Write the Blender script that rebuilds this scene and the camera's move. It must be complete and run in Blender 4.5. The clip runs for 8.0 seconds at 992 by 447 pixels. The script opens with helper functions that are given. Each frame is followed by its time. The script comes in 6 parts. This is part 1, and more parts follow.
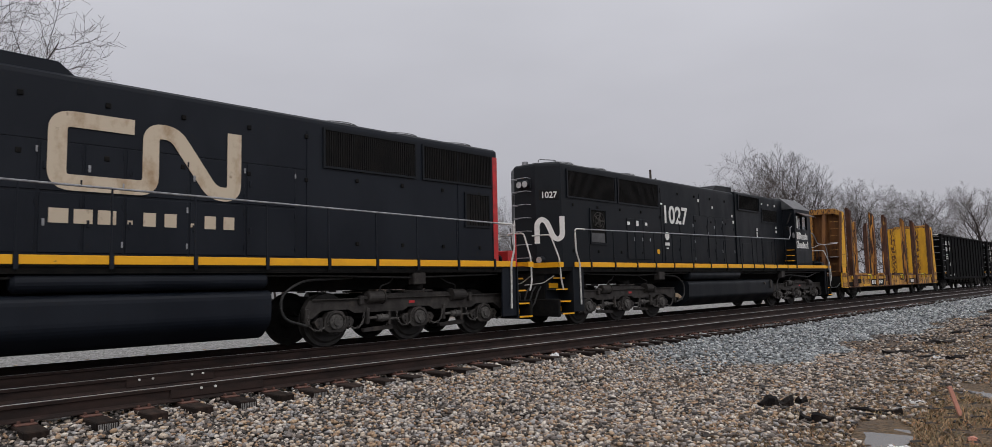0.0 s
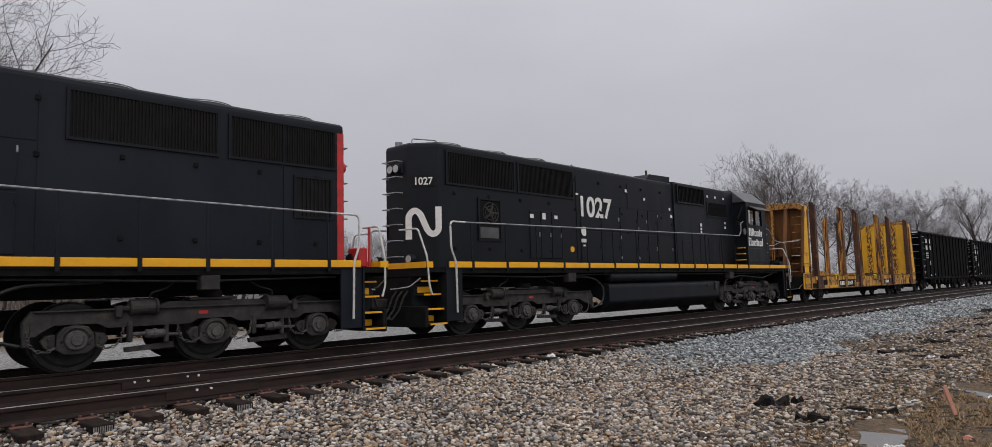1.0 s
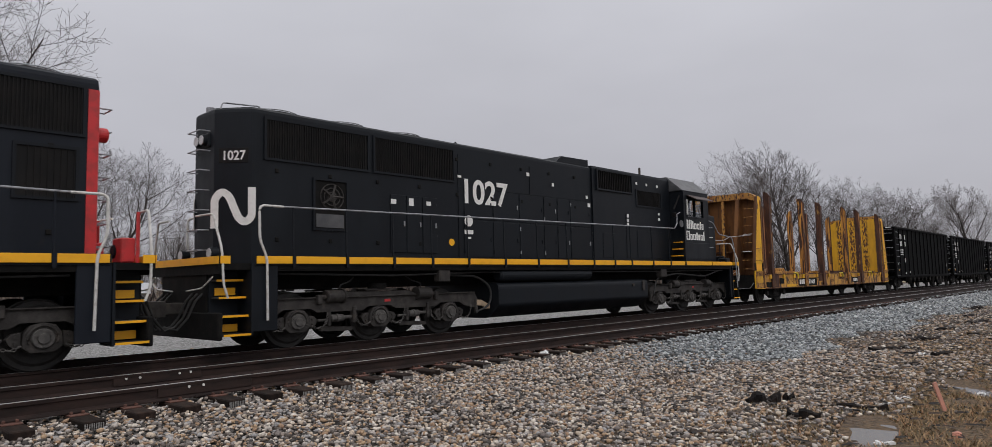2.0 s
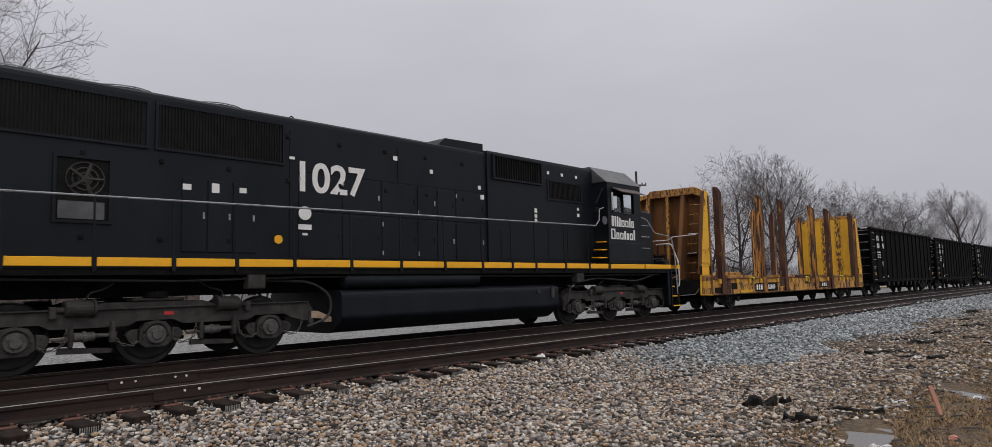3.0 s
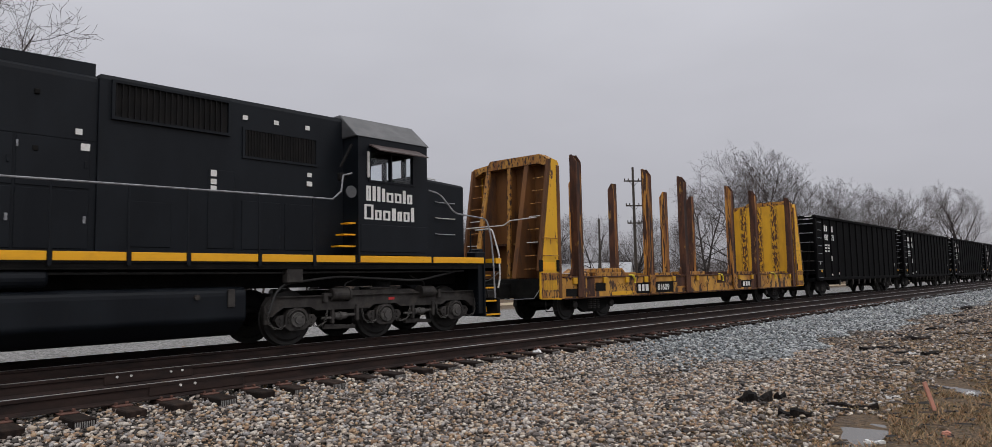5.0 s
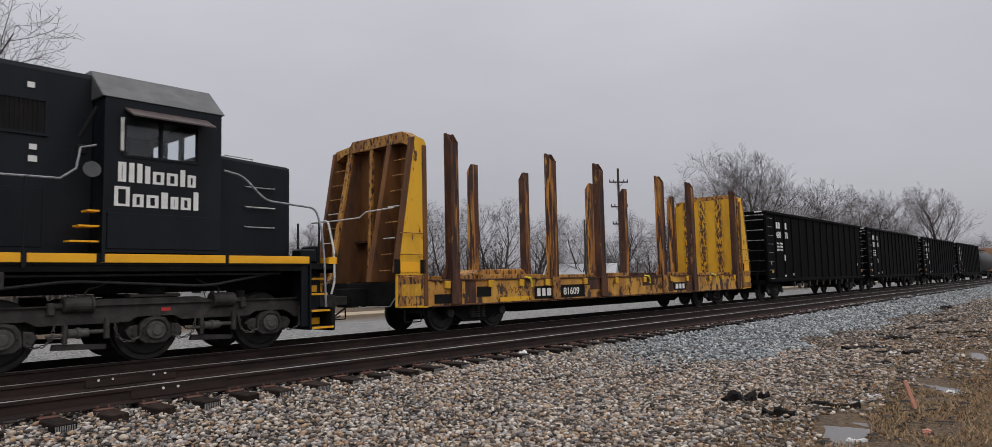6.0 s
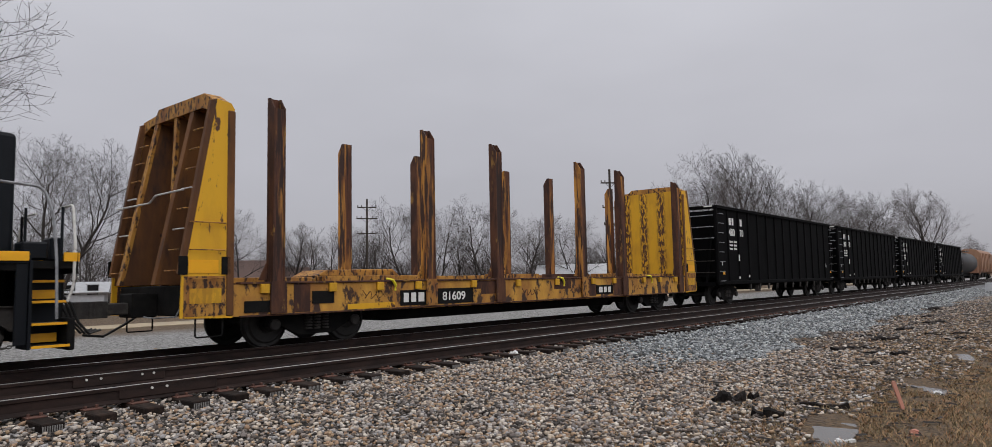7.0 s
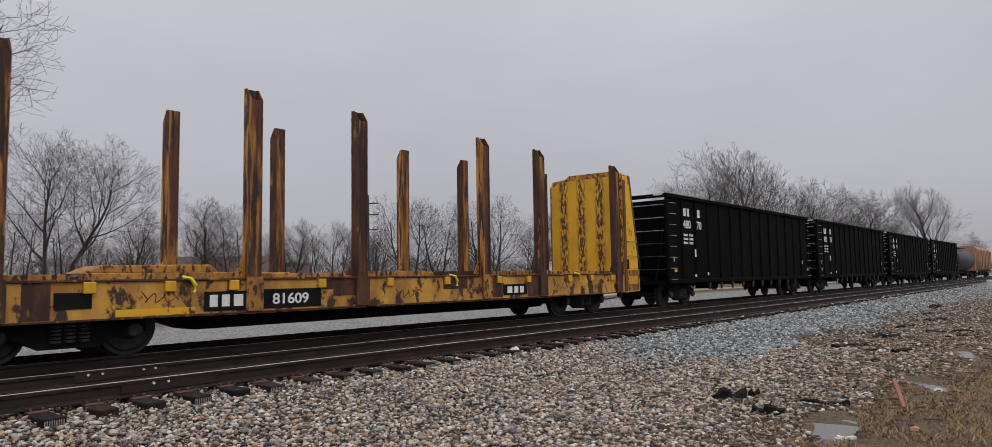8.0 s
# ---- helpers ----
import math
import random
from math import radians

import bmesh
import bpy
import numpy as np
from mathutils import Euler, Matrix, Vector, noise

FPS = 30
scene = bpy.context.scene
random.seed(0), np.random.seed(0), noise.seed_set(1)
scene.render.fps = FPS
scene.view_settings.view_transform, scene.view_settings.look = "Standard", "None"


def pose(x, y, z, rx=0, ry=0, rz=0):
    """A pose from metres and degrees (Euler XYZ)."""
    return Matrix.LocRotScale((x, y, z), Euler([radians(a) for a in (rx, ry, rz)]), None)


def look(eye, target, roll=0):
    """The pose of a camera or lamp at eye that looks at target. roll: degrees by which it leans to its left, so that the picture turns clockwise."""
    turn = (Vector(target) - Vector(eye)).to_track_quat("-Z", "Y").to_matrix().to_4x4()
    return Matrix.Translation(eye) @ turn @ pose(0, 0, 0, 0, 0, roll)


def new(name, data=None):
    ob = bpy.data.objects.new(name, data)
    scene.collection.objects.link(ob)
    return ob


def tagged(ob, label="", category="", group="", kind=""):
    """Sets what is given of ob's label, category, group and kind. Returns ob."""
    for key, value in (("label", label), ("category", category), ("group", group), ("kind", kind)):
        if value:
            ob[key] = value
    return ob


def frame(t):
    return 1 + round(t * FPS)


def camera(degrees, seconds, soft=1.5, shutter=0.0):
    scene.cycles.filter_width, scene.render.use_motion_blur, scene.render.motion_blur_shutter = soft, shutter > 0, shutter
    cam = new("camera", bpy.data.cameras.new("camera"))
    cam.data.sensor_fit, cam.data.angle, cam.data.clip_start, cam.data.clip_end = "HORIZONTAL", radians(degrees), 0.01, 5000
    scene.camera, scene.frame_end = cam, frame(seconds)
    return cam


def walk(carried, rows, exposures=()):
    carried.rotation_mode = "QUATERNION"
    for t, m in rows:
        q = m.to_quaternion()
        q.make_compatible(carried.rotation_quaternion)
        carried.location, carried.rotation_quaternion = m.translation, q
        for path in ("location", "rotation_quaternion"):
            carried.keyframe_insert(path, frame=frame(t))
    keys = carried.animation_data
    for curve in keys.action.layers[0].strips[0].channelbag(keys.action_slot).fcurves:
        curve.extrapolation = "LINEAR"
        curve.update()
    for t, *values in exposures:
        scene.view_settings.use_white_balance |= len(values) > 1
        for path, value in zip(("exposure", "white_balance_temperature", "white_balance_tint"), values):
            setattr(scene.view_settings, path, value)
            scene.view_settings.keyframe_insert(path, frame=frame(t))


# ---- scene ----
# World: x along the tracks, y across them, z up from the running surface of the far track's rails.
cam = camera(71.18, 8.0, soft=0.5, shutter=0.1)
walk(cam, [
    (0.0, pose(0.0, -13.046, 1.183, 95.00, 1.20, -46.08)),
    (0.5, pose(0.0, -13.046, 1.183, 95.07, 1.50, -46.61)),
    (1.0, pose(0.0, -13.046, 1.183, 95.07, 1.37, -46.39)),
    (1.5, pose(0.0, -13.046, 1.183, 94.70, 1.32, -46.70)),
    (3.0, pose(0.0, -13.046, 1.183, 95.08, 1.26, -47.21)),
    (3.5, pose(0.0, -13.046, 1.183, 94.78, 1.13, -47.10)),
    (4.0, pose(0.0, -13.046, 1.183, 94.63, 1.04, -47.41)),
    (4.5, pose(0.0, -13.046, 1.183, 94.63, 1.02, -47.23)),
    (6.0, pose(0.0, -13.046, 1.183, 94.76, 1.28, -48.68)),
    (6.5, pose(0.0, -13.046, 1.183, 94.47, 1.02, -49.01)),
    (7.0, pose(0.0, -13.046, 1.183, 94.76, 1.10, -49.40)),
    (7.5, pose(0.0, -13.046, 1.183, 94.28, 0.66, -49.35)),
    (8.0, pose(0.0, -13.046, 1.183, 94.46, 0.96, -49.31)),
], exposures=[(0.0, 0.0, 6400, 11.3), (8.0, 0.0, 6400, 11.3)])

# ---- light: a closed overcast sky and a very broad, weak sun ----
SUN_AZ, SUN_EL = 205.0, 44.0
world = bpy.data.worlds.new("overcast_sky")
scene.world = world
world.use_nodes = True
wn, wl = world.node_tree.nodes, world.node_tree.links
wn.clear()
w_out = wn.new("ShaderNodeOutputWorld")
w_bg = wn.new("ShaderNodeBackground")
w_sky = wn.new("ShaderNodeTexSky")
w_sky.sky_type, w_sky.sun_disc = "NISHITA", False
w_sky.sun_elevation, w_sky.sun_rotation = radians(SUN_EL), radians(SUN_AZ)
w_geo = wn.new("ShaderNodeTexCoord")
w_sep = wn.new("ShaderNodeSeparateXYZ")
w_ramp = wn.new("ShaderNodeValToRGB")
w_ramp.color_ramp.elements[0].position, w_ramp.color_ramp.elements[0].color = 0.0, (0.345, 0.338, 0.362, 1)
w_ramp.color_ramp.elements[1].position, w_ramp.color_ramp.elements[1].color = 0.72, (1.0, 0.99, 0.99, 1)
e = w_ramp.color_ramp.elements.new(0.16)
e.color = (0.450, 0.445, 0.472, 1)
e = w_ramp.color_ramp.elements.new(0.38)
e.color = (0.545, 0.545, 0.575, 1)
w_map = wn.new("ShaderNodeMapping")
w_map.inputs["Scale"].default_value = (1.6, 1.6, 4.2)
w_noise = wn.new("ShaderNodeTexNoise")
w_noise.inputs["Scale"].default_value, w_noise.inputs["Detail"].default_value = 1.3, 4.0
w_cloud = wn.new("ShaderNodeMapRange")
w_cloud.inputs["From Min"].default_value, w_cloud.inputs["From Max"].default_value = 0.3, 0.7
w_cloud.inputs["To Min"].default_value, w_cloud.inputs["To Max"].default_value = 0.94, 1.06
w_mul = wn.new("ShaderNodeMix")
w_mul.data_type, w_mul.blend_type = "RGBA", "MULTIPLY"
w_mul.inputs["Factor"].default_value = 1.0
w_skys = wn.new("ShaderNodeMix")          # a little of the clear sky's colour shows through the cloud
w_skys.data_type, w_skys.blend_type = "RGBA", "ADD"
w_skys.inputs["Factor"].default_value = 0.004
wl.new(w_geo.outputs["Generated"], w_sep.inputs[0])
wl.new(w_sep.outputs["Z"], w_ramp.inputs[0])
wl.new(w_geo.outputs["Generated"], w_map.inputs["Vector"])
wl.new(w_map.outputs[0], w_noise.inputs["Vector"])
wl.new(w_noise.outputs[0], w_cloud.inputs["Value"])
wl.new(w_ramp.outputs[0], w_mul.inputs["A"])
wl.new(w_cloud.outputs[0], w_mul.inputs["B"])
wl.new(w_mul.outputs["Result"], w_skys.inputs["A"])
wl.new(w_sky.outputs[0], w_skys.inputs["B"])
w_dot = wn.new("ShaderNodeVectorMath")         # the cloud is brighter round the hidden sun
w_dot.operation = "DOT_PRODUCT"
w_dot.inputs[1].default_value = (math.sin(radians(SUN_AZ)) * math.cos(radians(SUN_EL)), math.cos(radians(SUN_AZ)) * math.cos(radians(SUN_EL)), math.sin(radians(SUN_EL)))
w_glow = wn.new("ShaderNodeMapRange")
w_glow.inputs["From Min"].default_value, w_glow.inputs["From Max"].default_value = 0.2, 1.0
w_glow.inputs["To Min"].default_value, w_glow.inputs["To Max"].default_value = 1.04, 1.24
w_lit = wn.new("ShaderNodeMix")
w_lit.data_type, w_lit.blend_type = "RGBA", "MULTIPLY"
w_lit.inputs["Factor"].default_value = 1.0
wl.new(w_geo.outputs["Generated"], w_dot.inputs[0])
wl.new(w_dot.outputs["Value"], w_glow.inputs["Value"])
wl.new(w_skys.outputs["Result"], w_lit.inputs["A"])
wl.new(w_glow.outputs[0], w_lit.inputs["B"])
wl.new(w_lit.outputs["Result"], w_bg.inputs["Color"])
w_bg.inputs["Strength"].default_value = 1.0
wl.new(w_bg.outputs[0], w_out.inputs["Surface"])

sun_data = bpy.data.lights.new("sun", "SUN")
sun_data.energy, sun_data.angle, sun_data.color = 0.4, radians(40), (1.0, 0.97, 0.93)
sun = new("sun", sun_data)
_az, _el = radians(SUN_AZ), radians(SUN_EL)
sun.matrix_world = look((60 * math.sin(_az) * math.cos(_el), 60 * math.cos(_az) * math.cos(_el), 60 * math.sin(_el)), (0, 0, 0))


# ---- materials ----
def material(name, base, second=None, rough=0.6, metal=0.0, scale=6.0, mix=(0.42, 0.62), stretch=(1, 1, 1), bump=0.15,
             bump_scale=60.0, bands=0.0, third=None, third_scale=1.0, third_mix=(0.55, 0.7), per_object=0.0, per_island=0.0, rough2=None, spec=0.5):
    """Base colour with grain and stains at two scales, and fine relief."""
    m = bpy.data.materials.new(name)
    m.use_nodes = True
    n, l = m.node_tree.nodes, m.node_tree.links
    b = n["Principled BSDF"]
    b.inputs["Roughness"].default_value, b.inputs["Metallic"].default_value = rough, metal
    b.inputs["Specular IOR Level"].default_value = spec
    tc = n.new("ShaderNodeTexCoord")
    mp = n.new("ShaderNodeMapping")
    mp.inputs["Scale"].default_value = stretch
    l.new(tc.outputs["Object"], mp.inputs["Vector"])

    def noise_mask(sc, lo, hi, detail=6.0, w=0.0):
        t = n.new("ShaderNodeTexNoise")
        t.inputs["Scale"].default_value, t.inputs["Detail"].default_value, t.inputs["Roughness"].default_value = sc, detail, 0.62
        l.new(mp.outputs[0], t.inputs["Vector"])
        r = n.new("ShaderNodeMapRange")
        r.inputs["From Min"].default_value, r.inputs["From Max"].default_value = lo, hi
        l.new(t.outputs[0], r.inputs["Value"])
        return r.outputs[0]

    def mixed(fac, a, c, kind="MIX"):
        x = n.new("ShaderNodeMix")
        x.data_type, x.blend_type = "RGBA", kind
        if isinstance(fac, float):
            x.inputs["Factor"].default_value = fac
        else:
            l.new(fac, x.inputs["Factor"])
        for sock, v in (("A", a), ("B", c)):
            if isinstance(v, tuple):
                x.inputs[sock].default_value = (*v, 1)
            else:
                l.new(v, x.inputs[sock])
        return x.outputs["Result"]
    col = base
    if second:
        mask = noise_mask(scale, *mix)
        col = mixed(mask, base, second)
        if rough2 is not None:
            rr = n.new("ShaderNodeMapRange")
            rr.inputs["To Min"].default_value, rr.inputs["To Max"].default_value = rough, rough2
            l.new(mask, rr.inputs["Value"])
            l.new(rr.outputs[0], b.inputs["Roughness"])
    if third:
        fac = noise_mask(third_scale, *third_mix)
        if bands:                                   # rust gathers in upright bands across the plate
            sp = n.new("ShaderNodeSeparateXYZ")
            l.new(tc.outputs["Object"], sp.inputs[0])
            wv = n.new("ShaderNodeMath")
            wv.operation = "MULTIPLY"
            wv.inputs[1].default_value = bands
            l.new(sp.outputs["Y"], wv.inputs[0])
            sn = n.new("ShaderNodeMath")
            sn.operation = "SINE"
            l.new(wv.outputs[0], sn.inputs[0])
            rg = n.new("ShaderNodeMapRange")
            rg.inputs["From Min"].default_value, rg.inputs["From Max"].default_value = -0.3, 0.7
            l.new(sn.outputs[0], rg.inputs["Value"])
            mu = n.new("ShaderNodeMath")
            mu.operation = "MULTIPLY"
            l.new(rg.outputs[0], mu.inputs[0])
            l.new(fac, mu.inputs[1])
            fac = mu.outputs[0]
        col = mixed(fac, col, third)
    if per_object or per_island:
        src = n.new("ShaderNodeObjectInfo").outputs["Random"] if per_object else n.new("ShaderNodeNewGeometry").outputs["Random Per Island"]
        amt = per_object or per_island
        rr = n.new("ShaderNodeMapRange")
        rr.inputs["To Min"].default_value, rr.inputs["To Max"].default_value = 1 - amt, 1 + amt
        l.new(src, rr.inputs["Value"])
        col = mixed(1.0, col, rr.outputs[0], "MULTIPLY")
    if isinstance(col, tuple):
        b.inputs["Base Color"].default_value = (*col, 1)
    else:
        l.new(col, b.inputs["Base Color"])
    if bump:
        t = n.new("ShaderNodeTexNoise")
        t.inputs["Scale"].default_value, t.inputs["Detail"].default_value = bump_scale, 4.0
        l.new(tc.outputs["Object"], t.inputs["Vector"])
        bp = n.new("ShaderNodeBump")
        bp.inputs["Strength"].default_value, bp.inputs["Distance"].default_value = bump, 0.01
        l.new(t.outputs[0], bp.inputs["Height"])
        l.new(bp.outputs[0], b.inputs["Normal"])
    return m


M = {}
M["black"] = material("black_paint", (0.0062, 0.0080, 0.0110), (0.0105, 0.0132, 0.0172), 0.42, scale=1.3, stretch=(1, 1, 0.4), bump=0.08, bump_scale=9,
                      third=(0.013, 0.0126, 0.012), third_scale=14, third_mix=(0.6, 0.8), rough2=0.60, spec=0.20)
M["navy"] = material("blue_black_paint", (0.0066, 0.0092, 0.0150), (0.0122, 0.0155, 0.0225), 0.46, scale=0.9, stretch=(1, 1, 0.5), bump=0.08, bump_scale=9,
                     third=(0.014, 0.014, 0.015), third_scale=12, third_mix=(0.6, 0.8), rough2=0.62, spec=0.22)
M["grime"] = material("truck_grime", (0.026, 0.023, 0.021), (0.050, 0.045, 0.041), 0.68, spec=0.35, scale=5, bump=0.4, bump_scale=30,
                      third=(0.072, 0.060, 0.050), third_scale=3.2, third_mix=(0.58, 0.72))
M["grime_light"] = material("dusty_cast_steel", (0.060, 0.056, 0.052), (0.10, 0.093, 0.086), 0.62, spec=0.4, scale=9, bump=0.3, bump_scale=40)
M["bare_tan"] = material("tan_primer", (0.40, 0.30, 0.20), (0.28, 0.20, 0.13), 0.7, scale=8, bump=0.1)
M["bolt_white"] = material("whitish_bolt", (0.75, 0.74, 0.70), (0.5, 0.48, 0.44), 0.5, scale=30, bump=0.0)
M["sill_yellow"] = material("chipped_yellow_sill", (0.66, 0.35, 0.050), (0.36, 0.155, 0.030), 0.65, scale=1.1, stretch=(1, 1, 0.6), mix=(0.42, 0.62), bump=0.25,
                            bump_scale=25, third=(0.050, 0.022, 0.014), third_scale=3.4, third_mix=(0.53, 0.58))
M["dark"] = material("underframe_black", (0.006, 0.006, 0.006), (0.012, 0.011, 0.010), 0.9, scale=4, bump=0.3, bump_scale=25, spec=0.2)
M["grille"] = material("radiator_grille", (0.008, 0.0078, 0.008), (0.013, 0.0115, 0.011), 0.7, scale=3, bump=0.2, bump_scale=40, spec=0.2)
M["roofgrey"] = material("weathered_grey_roof", (0.06, 0.062, 0.066), (0.10, 0.10, 0.104), 0.45, scale=2.5, bump=0.1)
M["yellow"] = material("yellow_stripe", (0.93, 0.45, 0.006), (0.80, 0.37, 0.008), 0.5, scale=5, stretch=(0.6, 1, 1), mix=(0.5, 0.75), bump=0.08,
                       third=(0.10, 0.06, 0.03), third_scale=16, third_mix=(0.68, 0.76))
M["white"] = material("white_paint", (0.80, 0.79, 0.76), (0.66, 0.64, 0.60), 0.5, scale=9, mix=(0.5, 0.75), bump=0.05)
M["cream"] = material("faded_cream_lettering", (0.62, 0.52, 0.39), (0.36, 0.23, 0.12), 0.6, scale=3.0, stretch=(1, 1, 0.6), mix=(0.5, 0.75), bump=0.1,
                      third=(0.2, 0.12, 0.07), third_scale=9, third_mix=(0.64, 0.8))
M["red"] = material("red_paint", (0.58, 0.028, 0.03), (0.40, 0.03, 0.028), 0.5, scale=5, bump=0.08)
M["rail_white"] = material("white_handrail", (0.62, 0.61, 0.58), (0.35, 0.32, 0.28), 0.5, scale=12, mix=(0.5, 0.75), bump=0.05)
M["rail_grey"] = material("grey_handrail", (0.34, 0.35, 0.37), (0.18, 0.18, 0.19), 0.45, scale=8, bump=0.05)
M["bulk_yellow"] = material("rusty_yellow_paint", (0.74, 0.40, 0.012), (0.56, 0.28, 0.016), 0.65, scale=2.0, stretch=(1, 1, 0.35), mix=(0.45, 0.7), bump=0.3,
                            bump_scale=22, bands=8.5, third=(0.085, 0.030, 0.014), third_scale=15, third_mix=(0.44, 0.52))
M["cheek_yellow"] = material("chipped_yellow_paint", (0.78, 0.42, 0.012), (0.58, 0.29, 0.016), 0.6, scale=1.4, stretch=(1, 1, 0.3), mix=(0.5, 0.8), bump=0.25,
                            bump_scale=22, third=(0.085, 0.030, 0.014), third_scale=7, third_mix=(0.60, 0.64))
M["ochre"] = material("rusty_ochre_paint", (0.50, 0.245, 0.042), (0.23, 0.085, 0.020), 0.7, scale=3.2, stretch=(1, 1, 0.45), mix=(0.42, 0.66), bump=0.3,
                      bump_scale=25, third=(0.042, 0.018, 0.011), third_scale=12, third_mix=(0.51, 0.58))
M["stake_ochre"] = material("streaked_ochre_paint", (0.54, 0.25, 0.038), (0.22, 0.080, 0.018), 0.7, scale=7.0, stretch=(1, 1, 0.10), mix=(0.42, 0.60), bump=0.3,
                            bump_scale=25, third=(0.045, 0.018, 0.011), third_scale=9, third_mix=(0.47, 0.53))
M["stake_rust"] = material("streaked_dark_rust", (0.105, 0.036, 0.017), (0.40, 0.175, 0.035), 0.75, scale=6.0, stretch=(1, 1, 0.09), mix=(0.50, 0.62), bump=0.3,
                           bump_scale=25, third=(0.030, 0.013, 0.009), third_scale=5, third_mix=(0.50, 0.57))
M["rust_orange"] = material("orange_rust_panel", (0.19, 0.076, 0.018), (0.090, 0.036, 0.013), 0.8, scale=1.6, stretch=(1, 1, 0.3), mix=(0.4, 0.65), bump=0.3,
                            bump_scale=25, third=(0.045, 0.022, 0.014), third_scale=3.0, third_mix=(0.56, 0.7))
M["rust_dark"] = material("dark_rust", (0.045, 0.018, 0.012), (0.105, 0.040, 0.018), 0.85, scale=5, stretch=(1, 1, 0.3), bump=0.4, bump_scale=30,
                          third=(0.28, 0.15, 0.035), third_scale=4, third_mix=(0.60, 0.64))
M["gon_black"] = material("gondola_black_paint", (0.0028, 0.0028, 0.0032), (0.005, 0.005, 0.0055), 0.75, scale=1.4, stretch=(1, 1, 0.3), bump=0.1, spec=0.06)
M["tank_black"] = material("tank_car_grey_black", (0.018, 0.018, 0.019), (0.03, 0.029, 0.028), 0.5, scale=1.0, bump=0.1)
M["hopper_tan"] = material("rusty_tan_hopper", (0.34, 0.19, 0.115), (0.22, 0.115, 0.07), 0.7, scale=0.8, stretch=(1, 1, 0.5), bump=0.1)
M["rail_steel"] = material("rusty_rail", (0.017, 0.0105, 0.009), (0.034, 0.019, 0.015), 0.75, spec=0.3, scale=7, stretch=(0.3, 1, 1), bump=0.3, bump_scale=40)
M["rail_top"] = material("worn_rail_head", (0.70, 0.70, 0.70), (0.45, 0.42, 0.40), 0.50, metal=1.0, scale=6, stretch=(0.2, 1, 1), bump=0.05)
M["tie"] = material("creosoted_timber", (0.013, 0.0085, 0.007), (0.032, 0.020, 0.015), 0.85, spec=0.2, scale=9, stretch=(1.5, 0.25, 1), bump=0.5, bump_scale=35, per_object=0.35)
M["tie_end"] = material("tie_end_plate_steel", (0.30, 0.295, 0.285), (0.18, 0.17, 0.16), 0.6, metal=0.3, scale=30, bump=0.1)
M["tie_plate"] = material("rusty_tie_plate", (0.12, 0.052, 0.036), (0.075, 0.036, 0.027), 0.8, scale=14, bump=0.3)
M["wheel"] = material("dirty_wheel_steel", (0.015, 0.0135, 0.0125), (0.030, 0.027, 0.024), 0.65, metal=0.1, scale=6, bump=0.3)
M["tread"] = material("polished_wheel_tread", (0.30, 0.29, 0.28), (0.2, 0.19, 0.18), 0.35, metal=0.9, scale=9, bump=0.05)
M["bark"] = material("grey_brown_bark", (0.030, 0.025, 0.023), (0.055, 0.047, 0.043), 0.95, scale=4, stretch=(1, 1, 0.3), bump=0.4, per_object=0.25)
M["twig"] = material("bare_twigs", (0.075, 0.062, 0.058), (0.105, 0.090, 0.084), 0.95, scale=1, bump=0.0, per_object=0.3)
M["pole"] = material("weathered_pole", (0.045, 0.036, 0.030), (0.07, 0.06, 0.05), 0.95, scale=6, stretch=(1, 1, 0.1), bump=0.3)
M["siding"] = material("pale_siding", (0.52, 0.53, 0.55), (0.46, 0.47, 0.49), 0.7, scale=2, bump=0.05)
M["roof_brown"] = material("brown_shingle_roof", (0.12, 0.075, 0.062), (0.085, 0.055, 0.048), 0.9, scale=6, bump=0.4)
M["tape"] = material("yellow_strap", (0.75, 0.62, 0.02), (0.6, 0.5, 0.03), 0.5, scale=9, bump=0.1)
M["stake_orange"] = material("orange_marking_paint", (0.56, 0.25, 0.18), (0.46, 0.22, 0.16), 0.6, scale=14, bump=0.1)
M["litter"] = material("white_litter", (0.72, 0.72, 0.72), (0.55, 0.55, 0.53), 0.6, scale=14, bump=0.1)
M["rotten"] = material("rotten_tie_wood", (0.006, 0.005, 0.005), (0.020, 0.014, 0.011), 0.9, spec=0.2, scale=9, stretch=(0.4, 1, 1), bump=0.8, bump_scale=28)
M["lamp"] = material("headlight_lens", (0.55, 0.56, 0.56), (0.4, 0.4, 0.4), 0.15, scale=20, bump=0.0)
M["hose"] = material("rubber_hose", (0.012, 0.012, 0.012), (0.025, 0.024, 0.023), 0.6, scale=9, bump=0.1)
M["steel"] = material("bare_galvanised_step", (0.30, 0.30, 0.30), (0.18, 0.17, 0.16), 0.5, metal=0.6, scale=14, bump=0.2)
M["brownwood"] = material("brown_sunshade", (0.055, 0.038, 0.036), (0.08, 0.055, 0.05), 0.6, scale=4, bump=0.1)
M["interior"] = material("cab_interior", (0.03, 0.032, 0.034), (0.05, 0.05, 0.05), 0.8, scale=4, bump=0.0)


def glass_material():
    m = bpy.data.materials.new("window_glass")
    m.use_nodes = True
    b = m.node_tree.nodes["Principled BSDF"]
    b.inputs["Base Color"].default_value = (0.75, 0.8, 0.82, 1)
    b.inputs["Roughness"].default_value = 0.03
    b.inputs["Transmission Weight"].default_value = 1.0
    b.inputs["IOR"].default_value = 1.45
    return m


M["glass"] = glass_material()


# ---- mesh helpers ----
FIT = [1.0, 1.0, 1.0]       # drawing units to metres for the vehicle being built


